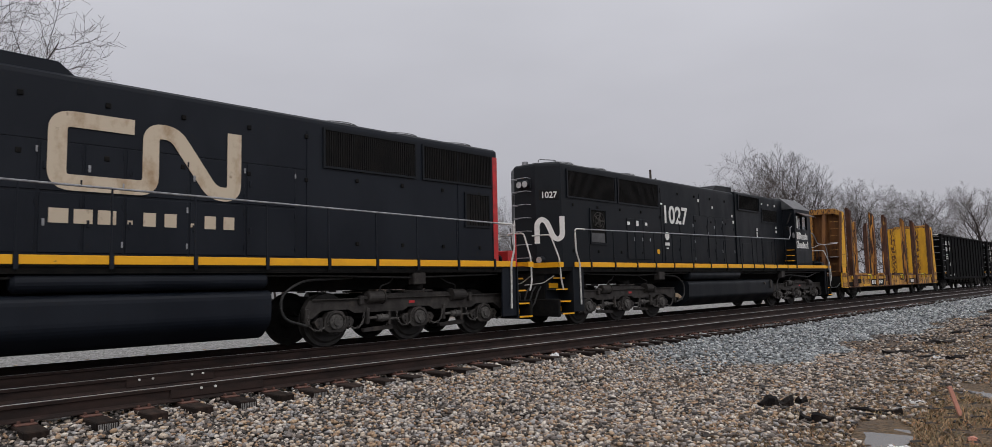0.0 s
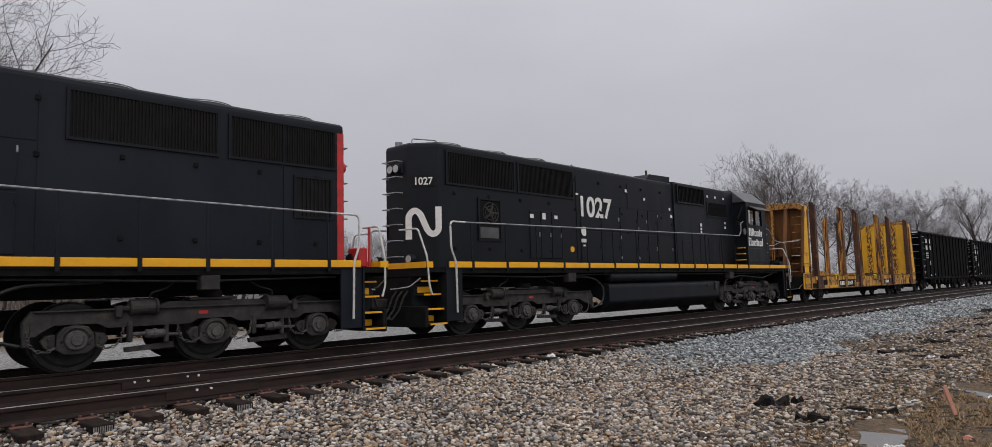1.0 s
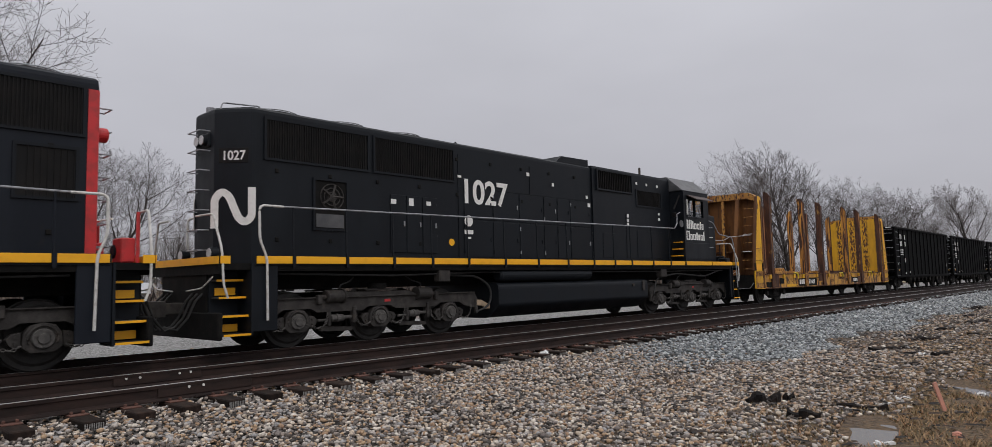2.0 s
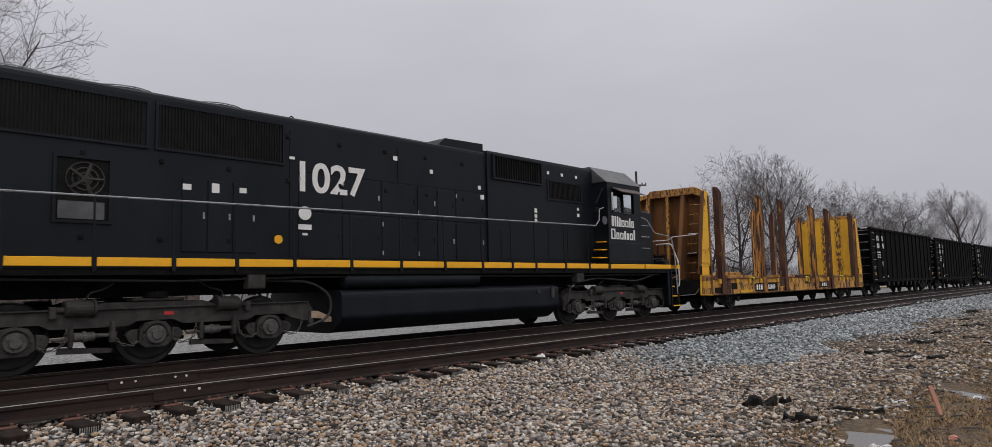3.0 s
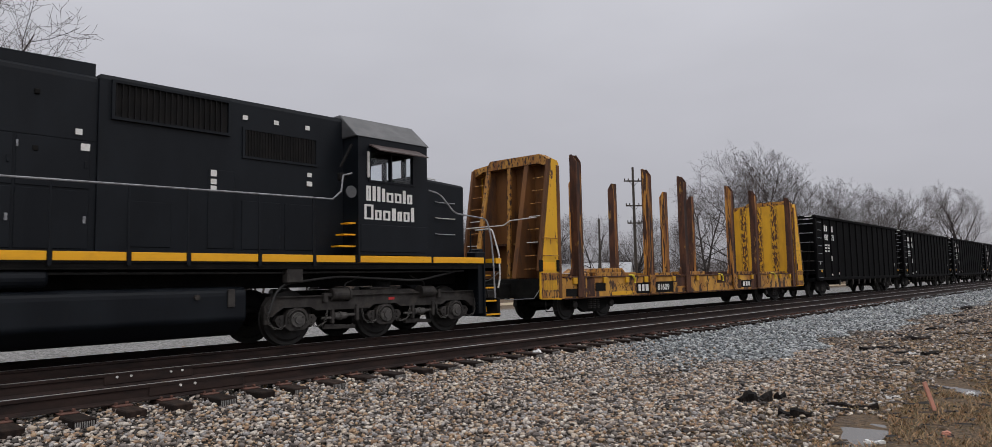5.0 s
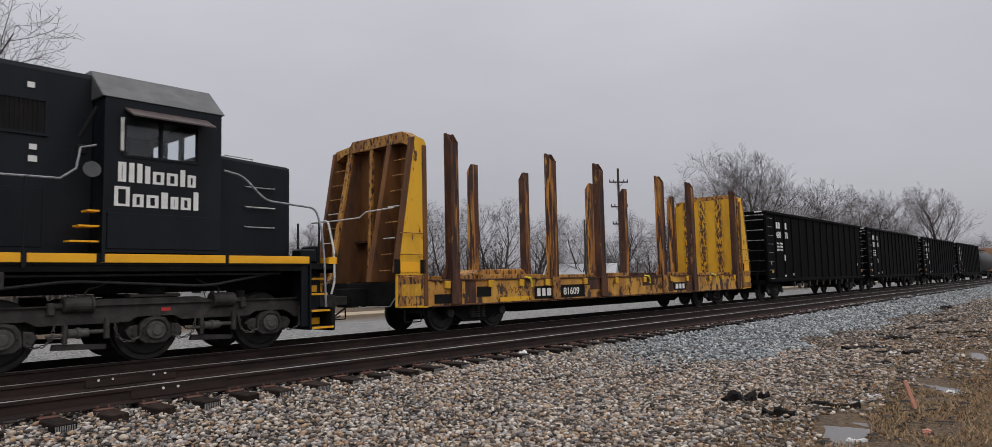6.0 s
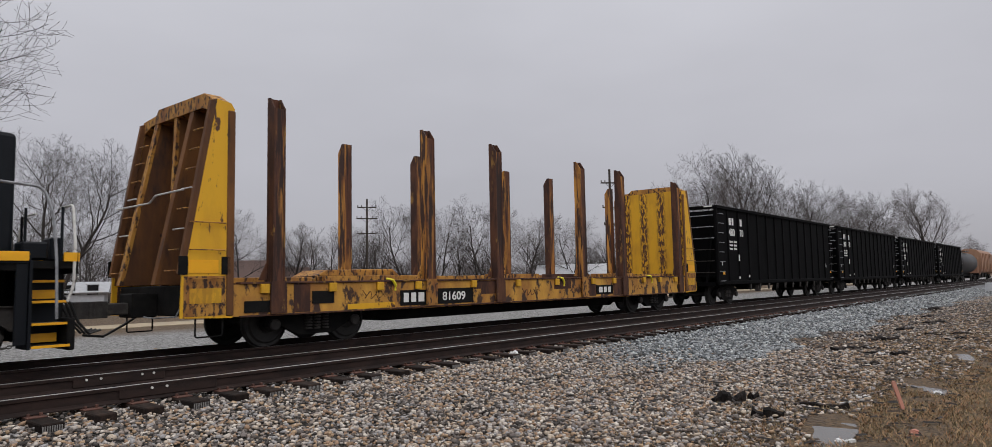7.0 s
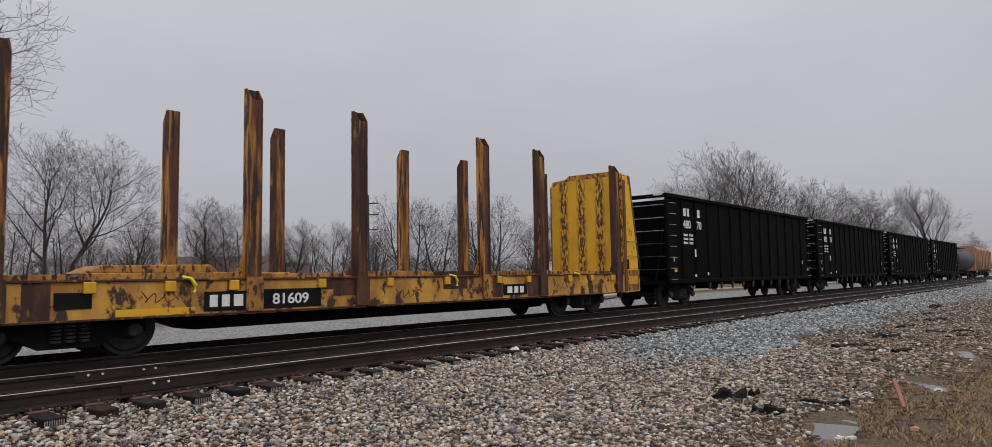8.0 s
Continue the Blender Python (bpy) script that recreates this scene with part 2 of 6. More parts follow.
def box(bm, x0, x1, y0, y1, z0, z1, bevel=0.0):
    vs = [bm.verts.new((x, y, z)) for x in (x0, x1) for y in (y0, y1) for z in (z0, z1)]
    fs = [bm.faces.new([vs[i] for i in q]) for q in ((0, 1, 3, 2), (4, 6, 7, 5), (0, 4, 5, 1), (2, 3, 7, 6), (0, 2, 6, 4), (1, 5, 7, 3))]
    if bevel:
        es = list({e for f in fs for e in f.edges})
        bmesh.ops.bevel(bm, geom=es, offset=bevel, segments=1, affect="EDGES", profile=0.5)
    return bm


def prism(bm, pts, axis, a, b, bevel=0.0):
    """A polygon (pairs) pushed along an axis from a to b. axis y: pairs are x, z; axis x: y, z; axis z: x, y."""
    def at(p, c):
        return {"x": (c, p[0], p[1]), "y": (p[0], c, p[1]), "z": (p[0], p[1], c)}[axis]
    lo = [bm.verts.new(at(p, a)) for p in pts]
    hi = [bm.verts.new(at(p, b)) for p in pts]
    fs = [bm.faces.new(lo), bm.faces.new(hi[::-1])]
    k = len(pts)
    for i in range(k):
        fs.append(bm.faces.new((lo[i], hi[i], hi[(i + 1) % k], lo[(i + 1) % k])))
    bmesh.ops.recalc_face_normals(bm, faces=fs)
    if bevel:
        bmesh.ops.bevel(bm, geom=list({e for f in fs for e in f.edges}), offset=bevel, segments=2, affect="EDGES", profile=0.5)
    return bm


def tube(bm, pts, r, seg=6, r2=None, cap=True):
    """A round bar along a run of points; r2: the radius at its end."""
    pts = [Vector(p) for p in pts]
    rings = []
    up = Vector((0.013, 0.021, 1.0))
    for i, p in enumerate(pts):
        d = (pts[min(i + 1, len(pts) - 1)] - pts[max(i - 1, 0)]).normalized()
        a = d.cross(up)
        if a.length < 0.05:
            a = d.cross(Vector((1, 0, 0)))
        a.normalize()
        b = d.cross(a)
        rad = r if r2 is None else r + (r2 - r) * i / max(1, len(pts) - 1)
        rings.append([bm.verts.new(p + rad * (math.cos(2 * math.pi * k / seg) * a + math.sin(2 * math.pi * k / seg) * b)) for k in range(seg)])
    for q, w in zip(rings, rings[1:]):
        for k in range(seg):
            bm.faces.new((q[k], q[(k + 1) % seg], w[(k + 1) % seg], w[k]))
    if cap:
        bm.faces.new(rings[0][::-1])
        bm.faces.new(rings[-1])
    return bm


def drum(bm, c, axis, r, half, seg=24, bevel=0.0):
    """A cylinder about an axis, round c."""
    d = {"x": Vector((1, 0, 0)), "y": Vector((0, 1, 0)), "z": Vector((0, 0, 1))}[axis]
    c = Vector(c)
    a = Vector((d.y, d.z, d.x))
    b = d.cross(a)
    prof = [(-half, r)] if not bevel else [(-half, r - bevel), (-half + bevel, r)]
    prof += [(half, r)] if not bevel else [(half - bevel, r), (half, r - bevel)]
    rings = [[bm.verts.new(c + d * h + rr * (math.cos(2 * math.pi * k / seg) * a + math.sin(2 * math.pi * k / seg) * b)) for k in range(seg)] for h, rr in prof]
    fs = []
    for q, w in zip(rings, rings[1:]):
        for k in range(seg):
            fs.append(bm.faces.new((q[k], q[(k + 1) % seg], w[(k + 1) % seg], w[k])))
    fs += [bm.faces.new(rings[0][::-1]), bm.faces.new(rings[-1])]
    bmesh.ops.recalc_face_normals(bm, faces=fs)
    return bm


def turned(bm, c, profile, seg=28):
    """A shape turned about the y axis through c: profile pairs of offset along y and radius."""
    cx, cy, cz = c
    rings = [[bm.verts.new((cx + rr * math.cos(2 * math.pi * k / seg), cy + h, cz + rr * math.sin(2 * math.pi * k / seg))) for k in range(seg)] for h, rr in profile]
    fs = []
    for q, w in zip(rings, rings[1:]):
        for k in range(seg):
            fs.append(bm.faces.new((q[k], q[(k + 1) % seg], w[(k + 1) % seg], w[k])))
    fs += [bm.faces.new(rings[0][::-1]), bm.faces.new(rings[-1])]
    bmesh.ops.recalc_face_normals(bm, faces=fs)
    return bm


def part(name, bm, mat, parent=None, label="", smooth=False, scaled=True):
    me = bpy.data.meshes.new(name)
    if scaled and FIT[0] * FIT[2] != 1.0:
        bmesh.ops.scale(bm, vec=FIT, verts=bm.verts)
    bm.to_mesh(me)
    bm.free()
    me.materials.append(M[mat] if isinstance(mat, str) else mat)
    if smooth:
        for p in me.polygons:
            p.use_smooth = True
    ob = new(name, me)
    ob.parent = parent
    if label:
        ob["label"] = label
    return ob


def same(name, me, parent, x, y, z, rz=0.0):
    """A further piece on a mesh that another piece made."""
    ob = new(name, me)
    ob.parent = parent
    ob.matrix_basis = pose(x, y, z, 0, 0, rz)
    return ob


def B():
    return bmesh.new()


def lettering(name, body, height, mat, parent, m, bold=0.0, wide=1.0):
    """Readable characters as a thin mesh, standing at the pose m: x along the line, z out of the face."""
    cu = bpy.data.curves.new(name, "FONT")
    height *= FIT[2]
    cu.body, cu.size, cu.extrude, cu.offset = body, height * 1.38, 0.004, bold
    tmp = new(name, cu)
    me = bpy.data.meshes.new_from_object(tmp.evaluated_get(bpy.context.evaluated_depsgraph_get()))
    bpy.data.objects.remove(tmp)
    me.materials.clear()
    me.materials.append(M[mat])
    ob = new(name, me)
    ob.parent = parent
    p = m.translation
    m = Matrix.Translation((p.x * FIT[0], p.y, p.z * FIT[2])) @ m.to_3x3().to_4x4()
    ob.matrix_basis = m @ Matrix.Diagonal((wide, 1, 1, 1))
    return ob


# ---- ground: one sheet to the horizon, with the raised bed of the two tracks ----
NEAR_Y, NEAR_Z = -3.477, 0.027      # centre line and rail height of the near track


def lerp(a, b, t):
    return a + (b - a) * min(1.0, max(0.0, t))


def ground_z(x, y):
    if y < -4.75:
        z = lerp(-0.27, -0.52, (-4.75 - y) / 2.6)
        w = min(1.0, -4.75 - y)
        z += 0.03 * noise.noise((x * 0.45, y * 0.45, 0.3)) * w + 0.012 * noise.noise((x * 2.3, y * 2.3, 5.3)) * w
    elif y < -4.3:
        z = lerp(-0.22, -0.27, (-4.3 - y) / 0.45)
    elif y < 2.4:
        z = -0.22
    else:
        z = lerp(-0.22, -0.42, (y - 2.4) / 2.0)
    return z


def ground_material():
    m = bpy.data.materials.new("gravel_dirt_and_grass")
    m.use_nodes = True
    n, l = m.node_tree.nodes, m.node_tree.links
    b = n["Principled BSDF"]
    tc = n.new("ShaderNodeTexCoord")
    sep = n.new("ShaderNodeSeparateXYZ")
    l.new(tc.outputs["Object"], sep.inputs[0])

    def tex(sc, detail=6.0):
        t = n.new("ShaderNodeTexNoise")
        t.inputs["Scale"].default_value, t.inputs["Detail"].default_value = sc, detail
        l.new(tc.outputs["Object"], t.inputs["Vector"])
        return t.outputs[0]

    def rng(v, lo, hi, a=0.0, c=1.0):
        r = n.new("ShaderNodeMapRange")
        for k, q in (("From Min", lo), ("From Max", hi), ("To Min", a), ("To Max", c)):
            r.inputs[k].default_value = q
        l.new(v, r.inputs["Value"])
        return r.outputs[0]

    def mth(op, a, c):
        q = n.new("ShaderNodeMath")
        q.operation = op
        for i, v in enumerate((a, c)):
            if isinstance(v, float):
                q.inputs[i].default_value = v
            else:
                l.new(v, q.inputs[i])
        return q.outputs[0]

    def mixed(f, a, c):
        q = n.new("ShaderNodeMix")
        q.data_type = "RGBA"
        l.new(f, q.inputs["Factor"])
        for s, v in (("A", a), ("B", c)):
            if isinstance(v, tuple):
                q.inputs[s].default_value = (*v, 1)
            else:
                l.new(v, q.inputs[s])
        return q.outputs["Result"]
    vor = n.new("ShaderNodeTexVoronoi")
    vor.inputs["Scale"].default_value = 19.0
    l.new(tc.outputs["Object"], vor.inputs["Vector"])
    bw = n.new("ShaderNodeRGBToBW")
    l.new(vor.outputs["Color"], bw.inputs[0])
    stone = mixed(rng(bw.outputs[0], 0.2, 0.8), (0.06, 0.061, 0.064), (0.25, 0.255, 0.27))
    pale = mixed(rng(bw.outputs[0], 0.2, 0.8), (0.08, 0.079, 0.076), (0.36, 0.355, 0.345))
    # dark fines, with the shade of gaps between loose stones painted into their colour
    shaded_fines = mixed(rng(bw.outputs[0], 0.2, 0.8), (0.012, 0.010, 0.009), (0.050, 0.043, 0.037))
    stone = mixed(rng(sep.outputs["X"], 38.0, 60.0), shaded_fines, stone)
    stone = mixed(rng(sep.outputs["Y"], 1.6, 2.6), stone, pale)
    dirt = mixed(rng(tex(7.0), 0.35, 0.65), (0.030, 0.020, 0.013), (0.150, 0.098, 0.058))
    grass = mixed(rng(tex(22.0), 0.35, 0.65), (0.040, 0.026, 0.013), (0.16, 0.100, 0.050))
    wob = rng(tex(0.55), 0.0, 1.0, -1.6, 1.6)
    y1 = mth("ADD", sep.outputs["Y"], wob)
    f_dirt = rng(y1, -6.6, -7.8)
    f_grass = mth("MULTIPLY", rng(mth("ADD", y1, rng(tex(1.7), 0.3, 0.7, -1.0, 1.0)), -9.4, -10.8), rng(sep.outputs["X"], 5.0, 8.0))
    f_far = rng(mth("ADD", sep.outputs["Y"], wob), 11.0, 14.0)
    col = mixed(f_dirt, stone, dirt)
    col = mixed(f_grass, col, grass)
    col = mixed(f_far, col, grass)
    l.new(col, b.inputs["Base Color"])
    b.inputs["Roughness"].default_value = 0.85
    bp = n.new("ShaderNodeBump")
    bp.inputs["Strength"].default_value, bp.inputs["Distance"].default_value = 0.9, 0.03
    l.new(mth("ADD", vor.outputs["Distance"], tex(30.0)), bp.inputs["Height"])
    l.new(bp.outputs[0], b.inputs["Normal"])
    return m


def build_ground():
    xs = [-3000, -800, -200, -60, -25] + [-10 + 0.25 * i for i in range(200)] + [40 + 1.5 * i for i in range(50)] + [130, 180, 300, 600, 1200, 3000]
    ys = [-3000, -800, -200, -60, -30, -20] + [-16 + 0.25 * i for i in range(81)] + [5, 7, 10, 14, 20, 40, 100, 300, 900, 3000]
    verts = [(x, y, ground_z(x, y)) for x in xs for y in ys]
    k = len(ys)
    faces = [(i * k + j, (i + 1) * k + j, (i + 1) * k + j + 1, i * k + j + 1) for i in range(len(xs) - 1) for j in range(k - 1)]
    me = bpy.data.meshes.new("ground")
    me.from_pydata(verts, [], faces)
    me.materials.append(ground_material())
    for p in me.polygons:
        p.use_smooth = True
    tagged(new("ground", me), "flat trackside ground of ballast, muddy gravel and dead grass", "ground", kind="structure")


build_ground()


# ---- the two railway tracks ----
def rail_mesh(x0, x1):
    """A flat-bottomed rail of 0.186 m, running along x, its head's top at z 0."""
    half = [(0.076, -0.186), (0.076, -0.175), (0.030, -0.160), (0.009, -0.145), (0.009, -0.050), (0.034, -0.040), (0.0375, -0.008), (0.033, 0.0)]
    pts = half + [(-a, b) for a, b in reversed(half)]
    bm = B()
    xs = [x0, -12.0, 0.0, 12.0, 40.0, x1]
    rings = [[bm.verts.new((x, a, b)) for a, b in pts] for x in xs]
    k = len(pts)
    for q, w in zip(rings, rings[1:]):
        for i in range(k):
            f = bm.faces.new((q[i], w[i], w[(i + 1) % k], q[(i + 1) % k]))
            if i == 7:
                f.material_index = 1
    bm.faces.new(rings[0])
    bm.faces.new(rings[-1])
    bmesh.ops.recalc_face_normals(bm, faces=list(bm.faces))
    return bm


def railway_track(y, z, label, bolts):
    tr = tagged(new("railway_track"), label, "track", "parallel railway tracks", "structure")
    tr.matrix_basis = pose(0, y, z)
    me = None
    for s in (-1, 1):
        if me is None:
            r = part("rail", rail_mesh(-120, 700), "rail_steel", tr, "rusty steel rail with a worn bright head")
            r.data.materials.append(M["rail_top"])
            me = r.data
        else:
            r = new("rail", me)
            r.parent = tr
        r.matrix_basis = pose(0, s * 0.755, 0)
    # joint bars bolted to the webs
    for jx in bolts:
        for s in (-1, 1):
            jb = part("joint_bar", box(B(), jx + 0.2, jx + 1.4, s * 0.755 - 0.03, s * 0.755 + 0.03, -0.15, -0.035, 0.008), "rail_steel", tr)
            for dx in (0.57, 0.75) if s < 0 else (0.36, 0.54, 1.08, 1.24):
                part("bolt", drum(B(), (jx + dx, s * 0.755 - 0.034, -0.055), "y", 0.017, 0.010, 8), "bolt_white", jb, "bright bolt head")
    return tr


far_track = railway_track(0.0, 0.0, "railway track under the train, rails on ballast", [])
near_track = railway_track(NEAR_Y, NEAR_Z, "empty near railway track on dark timber ties", [3.2])


# ---- wheels ----

def wheelset(parent, x, r):
    """Two wheels on an axle, turning about the axle's middle."""
    bm = B()
    for s in (-1, 1):
        prof = [(0.0, r * 0.30), (0.0, r * 0.36), (-0.035, r * 0.42), (-0.03, r * 0.78), (0.0, r * 0.86), (0.0, r * 0.985), (0.012, r),
                (0.095, r * 1.02), (0.10, r + 0.028), (0.128, r + 0.022), (0.132, r * 0.86), (0.10, r * 0.78), (0.10, r * 0.42), (0.14, r * 0.34), (0.14, r * 0.3)]
        turned(bm, (0, 0, 0), [(s * (-0.80 + h) if s > 0 else s * (-0.80 + h), rr) for h, rr in prof], 32)
    turned(bm, (0, 0, 0), [(-0.95, 0.09), (0.95, 0.09)], 12)
    for s in (-1, 1):          # bolts on the face make the turning visible
        for k in range(6):
            a = k * math.pi / 3
            drum(bm, (r * 0.55 * math.cos(a), s * 0.775, r * 0.55 * math.sin(a)), "y", 0.035, 0.012, 8)
    ob = part("wheelset", bm, "wheel", parent, scaled=False)
    ob.matrix_basis = pose(x * FIT[0], 0, r)
    WHEELS.append((ob, x * FIT[0], r))
    return ob


WHEELS = []


def chain(bm, pts, y, r=0.013):
    """A hanging chain of separate links along a run of x, z points."""
    k = 0
    for (xa, za), (xb, zb) in zip(pts, pts[1:]):
        n = max(1, int(math.hypot(xb - xa, zb - za) / 0.055))
        for i in range(n):
            u0, u1 = i / n, (i + 0.92) / n
            w = 0.020 if k % 2 else 0.008
            a, b = Vector((lerp(xa, xb, u0), y, lerp(za, zb, u0))), Vector((lerp(xa, xb, u1), y, lerp(za, zb, u1)))
            d = (b - a).normalized()
            side = Vector((-d.z, 0, d.x)) * w
            tube(bm, [a, a.lerp(b, 0.25) + side, a.lerp(b, 0.75) + side, b], r * 0.7, 4)
            tube(bm, [a, a.lerp(b, 0.25) - side, a.lerp(b, 0.75) - side, b], r * 0.7, 4)
            k += 1
    return bm


def axle_box(parent, w, s):
    """A bell-shaped pedestal with two bolted wings and a round bearing cap."""
    bm = B()
    bell = [(w - 0.27, 0.40), (w - 0.25, 0.62), (w - 0.17, 0.74), (w, 0.78), (w + 0.17, 0.74), (w + 0.25, 0.62), (w + 0.27, 0.40), (w + 0.16, 0.31), (w - 0.16, 0.31)]
    prism(bm, bell, "y", *sorted((s * 0.99, s * 1.15)), 0.015)
    ab = part("axle_box", bm, "grime", parent)
    for d in (-1, 1):
        bm = B()
        prism(bm, [(w + d * 0.275, 0.42), (w + d * 0.275, 0.64), (w + d * 0.40, 0.62), (w + d * 0.47, 0.54), (w + d * 0.42, 0.44), (w + d * 0.33, 0.36)], "y", *sorted((s * 1.0, s * 1.12)), 0.012)
        for z in (0.47, 0.57):
            drum(bm, (w + d * 0.35, s * 1.13, z), "y", 0.024, 0.015, 6)
        part("wing", bm, "grime", ab)
    bm = B()
    tube(bm, [(w + 0.20 * math.cos(a * math.pi / 9), s * 1.155, 0.53 + 0.20 * math.sin(a * math.pi / 9)) for a in range(-1, 11)], 0.022, 6)
    part("arch_rim", bm, "grime", ab)
    bm = B()
    drum(bm, (w, s * 1.17, 0.53), "y", 0.155, 0.03, 24, 0.012)
    drum(bm, (w, s * 1.21, 0.53), "y", 0.085, 0.02, 16, 0.008)
    for k in range(3):
        a = k * 2.094 + 0.5
        drum(bm, (w + 0.115 * math.cos(a), s * 1.205, 0.53 + 0.115 * math.sin(a)), "y", 0.022, 0.012, 6)
    part("bearing_cap", bm, "grime_light", ab, "paler worn bearing cap")
    return ab


def sideframe_locomotive(parent, wx, bracket=False):
    """A three-axle truck: two cast side frames with axle boxes, brake cylinders, hangers and chains, and its wheelsets."""
    mid = sum(wx) / 3
    tk = part("truck", box(B(), mid - 1.6, mid + 1.6, -0.75, 0.75, 0.55, 0.95, 0.03), "dark", parent, "dirty cast-steel three-axle truck")
    x0, x1 = wx[0] - 0.70, wx[2] + (0.92 if bracket else 0.70)
    for s in (-1, 1):
        bm = B()
        top = [(x0, 0.84), (x0 + 0.10, 1.00), (mid - 1.15, 1.00), (mid - 0.85, 1.10), (mid + 0.75, 1.10), (mid + 1.05, 1.00), (x1 - 0.10, 1.00), (x1, 0.84)]
        under = [(x1, 0.62), (x1 - 0.16, 0.62)]
        for w in reversed(wx):          # the lower edge arches over each axle box
            under += [(w + 0.44, 0.70), (w + 0.30, 0.78), (w - 0.30, 0.78), (w - 0.44, 0.70)]
        prism(bm, top + under + [(x0 + 0.16, 0.62), (x0, 0.62)], "y", *sorted((s * 1.01, s * 1.15)))
        sf = part("side_frame", bm, "grime", tk)
        part("top_flange", box(B(), x0 + 0.12, x1 - 0.12, *sorted((s * 0.96, s * 1.20)), 0.985, 1.012, 0.006), "grime", sf)
        part("bolster_pad", box(B(), mid - 0.42, mid + 0.42, *sorted((s * 0.90, s * 1.18)), 1.11, 1.16, 0.012), "grime", sf)
        part("spring_seat", drum(B(), (mid, s * 1.02, 1.22), "z", 0.20, 0.06, 20, 0.01), "dark", sf)
        part("marking_plate", box(B(), mid + 0.1, mid + 0.26, *sorted((s * 1.152, s * 1.158)), 0.86, 0.92), "red", sf, "small red plate")
        for w in wx:
            axle_box(tk, w, s)
        for d in (-1, 1):          # brake cylinders lie on the frame, with a flanged head and a rod
            cx = mid + d * 1.20
            bm = B()
            drum(bm, (cx, s * 1.16, 1.02), "x", 0.135, 0.20, 18, 0.02)
            drum(bm, (cx - d * 0.21, s * 1.16, 1.02), "x", 0.155, 0.022, 18, 0.008)
            drum(bm, (cx + d * 0.26, s * 1.16, 1.00), "x", 0.05, 0.14, 10)
            box(bm, cx + d * 0.36 - 0.05, cx + d * 0.36 + 0.05, *sorted((s * 1.12, s * 1.24)), 0.86, 1.06, 0.015)
            part("brake_cylinder", bm, "grime", tk)
            part("air_line", tube(B(), rounded([(cx - d * 0.1, s * 1.18, 1.13), (cx - d * 0.12, s * 1.22, 1.26), (cx - d * 0.35, s * 1.20, 1.32), (cx - d * 0.5, s * 1.15, 1.42)], 0.06), 0.016, 6), "hose", tk)
        for a, b in ((wx[0], wx[1]), (wx[1], wx[2])):          # brake rods, hangers and shoes between the wheels
            cx = (a + b) / 2
            bm = B()
            drum(bm, (cx - 0.08, s * 1.12, 0.56), "x", 0.075, 0.15, 14, 0.012)
            drum(bm, (cx - 0.08, s * 1.12, 0.56), "x", 0.092, 0.03, 14, 0.008)
            drum(bm, (cx + 0.18, s * 1.12, 0.57), "x", 0.035, 0.14, 10)
            drum(bm, (cx - 0.36, s * 1.12, 0.53), "x", 0.028, 0.16, 8)
            part("slack_adjuster", bm, "grime_light", tk)
            bm = B()
            box(bm, cx + 0.28, cx + 0.36, *sorted((s * 1.10, s * 1.20)), 0.44, 0.80, 0.018)
            box(bm, cx - 0.30, cx - 0.23, *sorted((s * 1.06, s * 1.16)), 0.40, 0.72, 0.014)
            prism(bm, [(cx - 0.42, 0.30), (cx + 0.34, 0.27), (cx + 0.36, 0.35), (cx - 0.40, 0.40)], "y", *sorted((s * 0.98, s * 1.06)))
            part("brake_hanger", bm, "grime", tk)
        for w in wx:          # slack safety chains beside the axle boxes
            for d in (-1, 1):
                part("safety_chain", chain(B(), [(w + d * 0.66, 0.70), (w + d * 0.63, 0.50), (w + d * 0.54, 0.40), (w + d * 0.40, 0.37), (w + d * 0.28, 0.44)], s * 1.19), "grime_light", tk)
        for x in (x0 + 0.04, x1 - 0.04):
            part("end_hanger", box(B(), x - 0.05, x + 0.05, *sorted((s * 1.10, s * 1.18)), 0.46, 0.82, 0.015), "grime", tk)
        if bracket:
            part("tan_bracket", prism(B(), [(x1 - 0.05, 0.80), (x1 + 0.10, 0.80), (x1 + 0.42, 0.66), (x1 + 0.42, 0.56), (x1 + 0.25, 0.56), (x1 + 0.18, 0.64), (x1 - 0.05, 0.66)], "y", *sorted((s * 1.13, s * 1.19)), 0.01), "bare_tan", tk, "pale tan unpainted bracket")
    for w in wx:
        wheelset(tk, w, 0.53)
    return tk


def ribbon(bm, pts, width, y, s, thick=0.006):
    """A band of even width along a line of x, z points on a face of constant y that looks along s."""
    n = len(pts)
    L, R_ = [], []
    for i, p in enumerate(pts):
        a, c = pts[max(i - 1, 0)], pts[min(i + 1, n - 1)]
        d = Vector((c[0] - a[0], c[1] - a[1])).normalized()
        q = Vector((-d.y, d.x)) * width / 2
        L.append((p[0] + q.x, p[1] + q.y))
        R_.append((p[0] - q.x, p[1] - q.y))
    rings = [[bm.verts.new((a, y + s * t, b)) for (a, b), t in ((l_, 0), (l_, thick), (r_, thick), (r_, 0))] for l_, r_ in zip(L, R_)]
    fs = []
    for q, w in zip(rings, rings[1:]):
        for k in range(4):
            fs.append(bm.faces.new((q[k], q[(k + 1) % 4], w[(k + 1) % 4], w[k])))
    fs += [bm.faces.new(rings[0]), bm.faces.new(rings[-1])]
    bmesh.ops.recalc_face_normals(bm, faces=fs)
    return bm


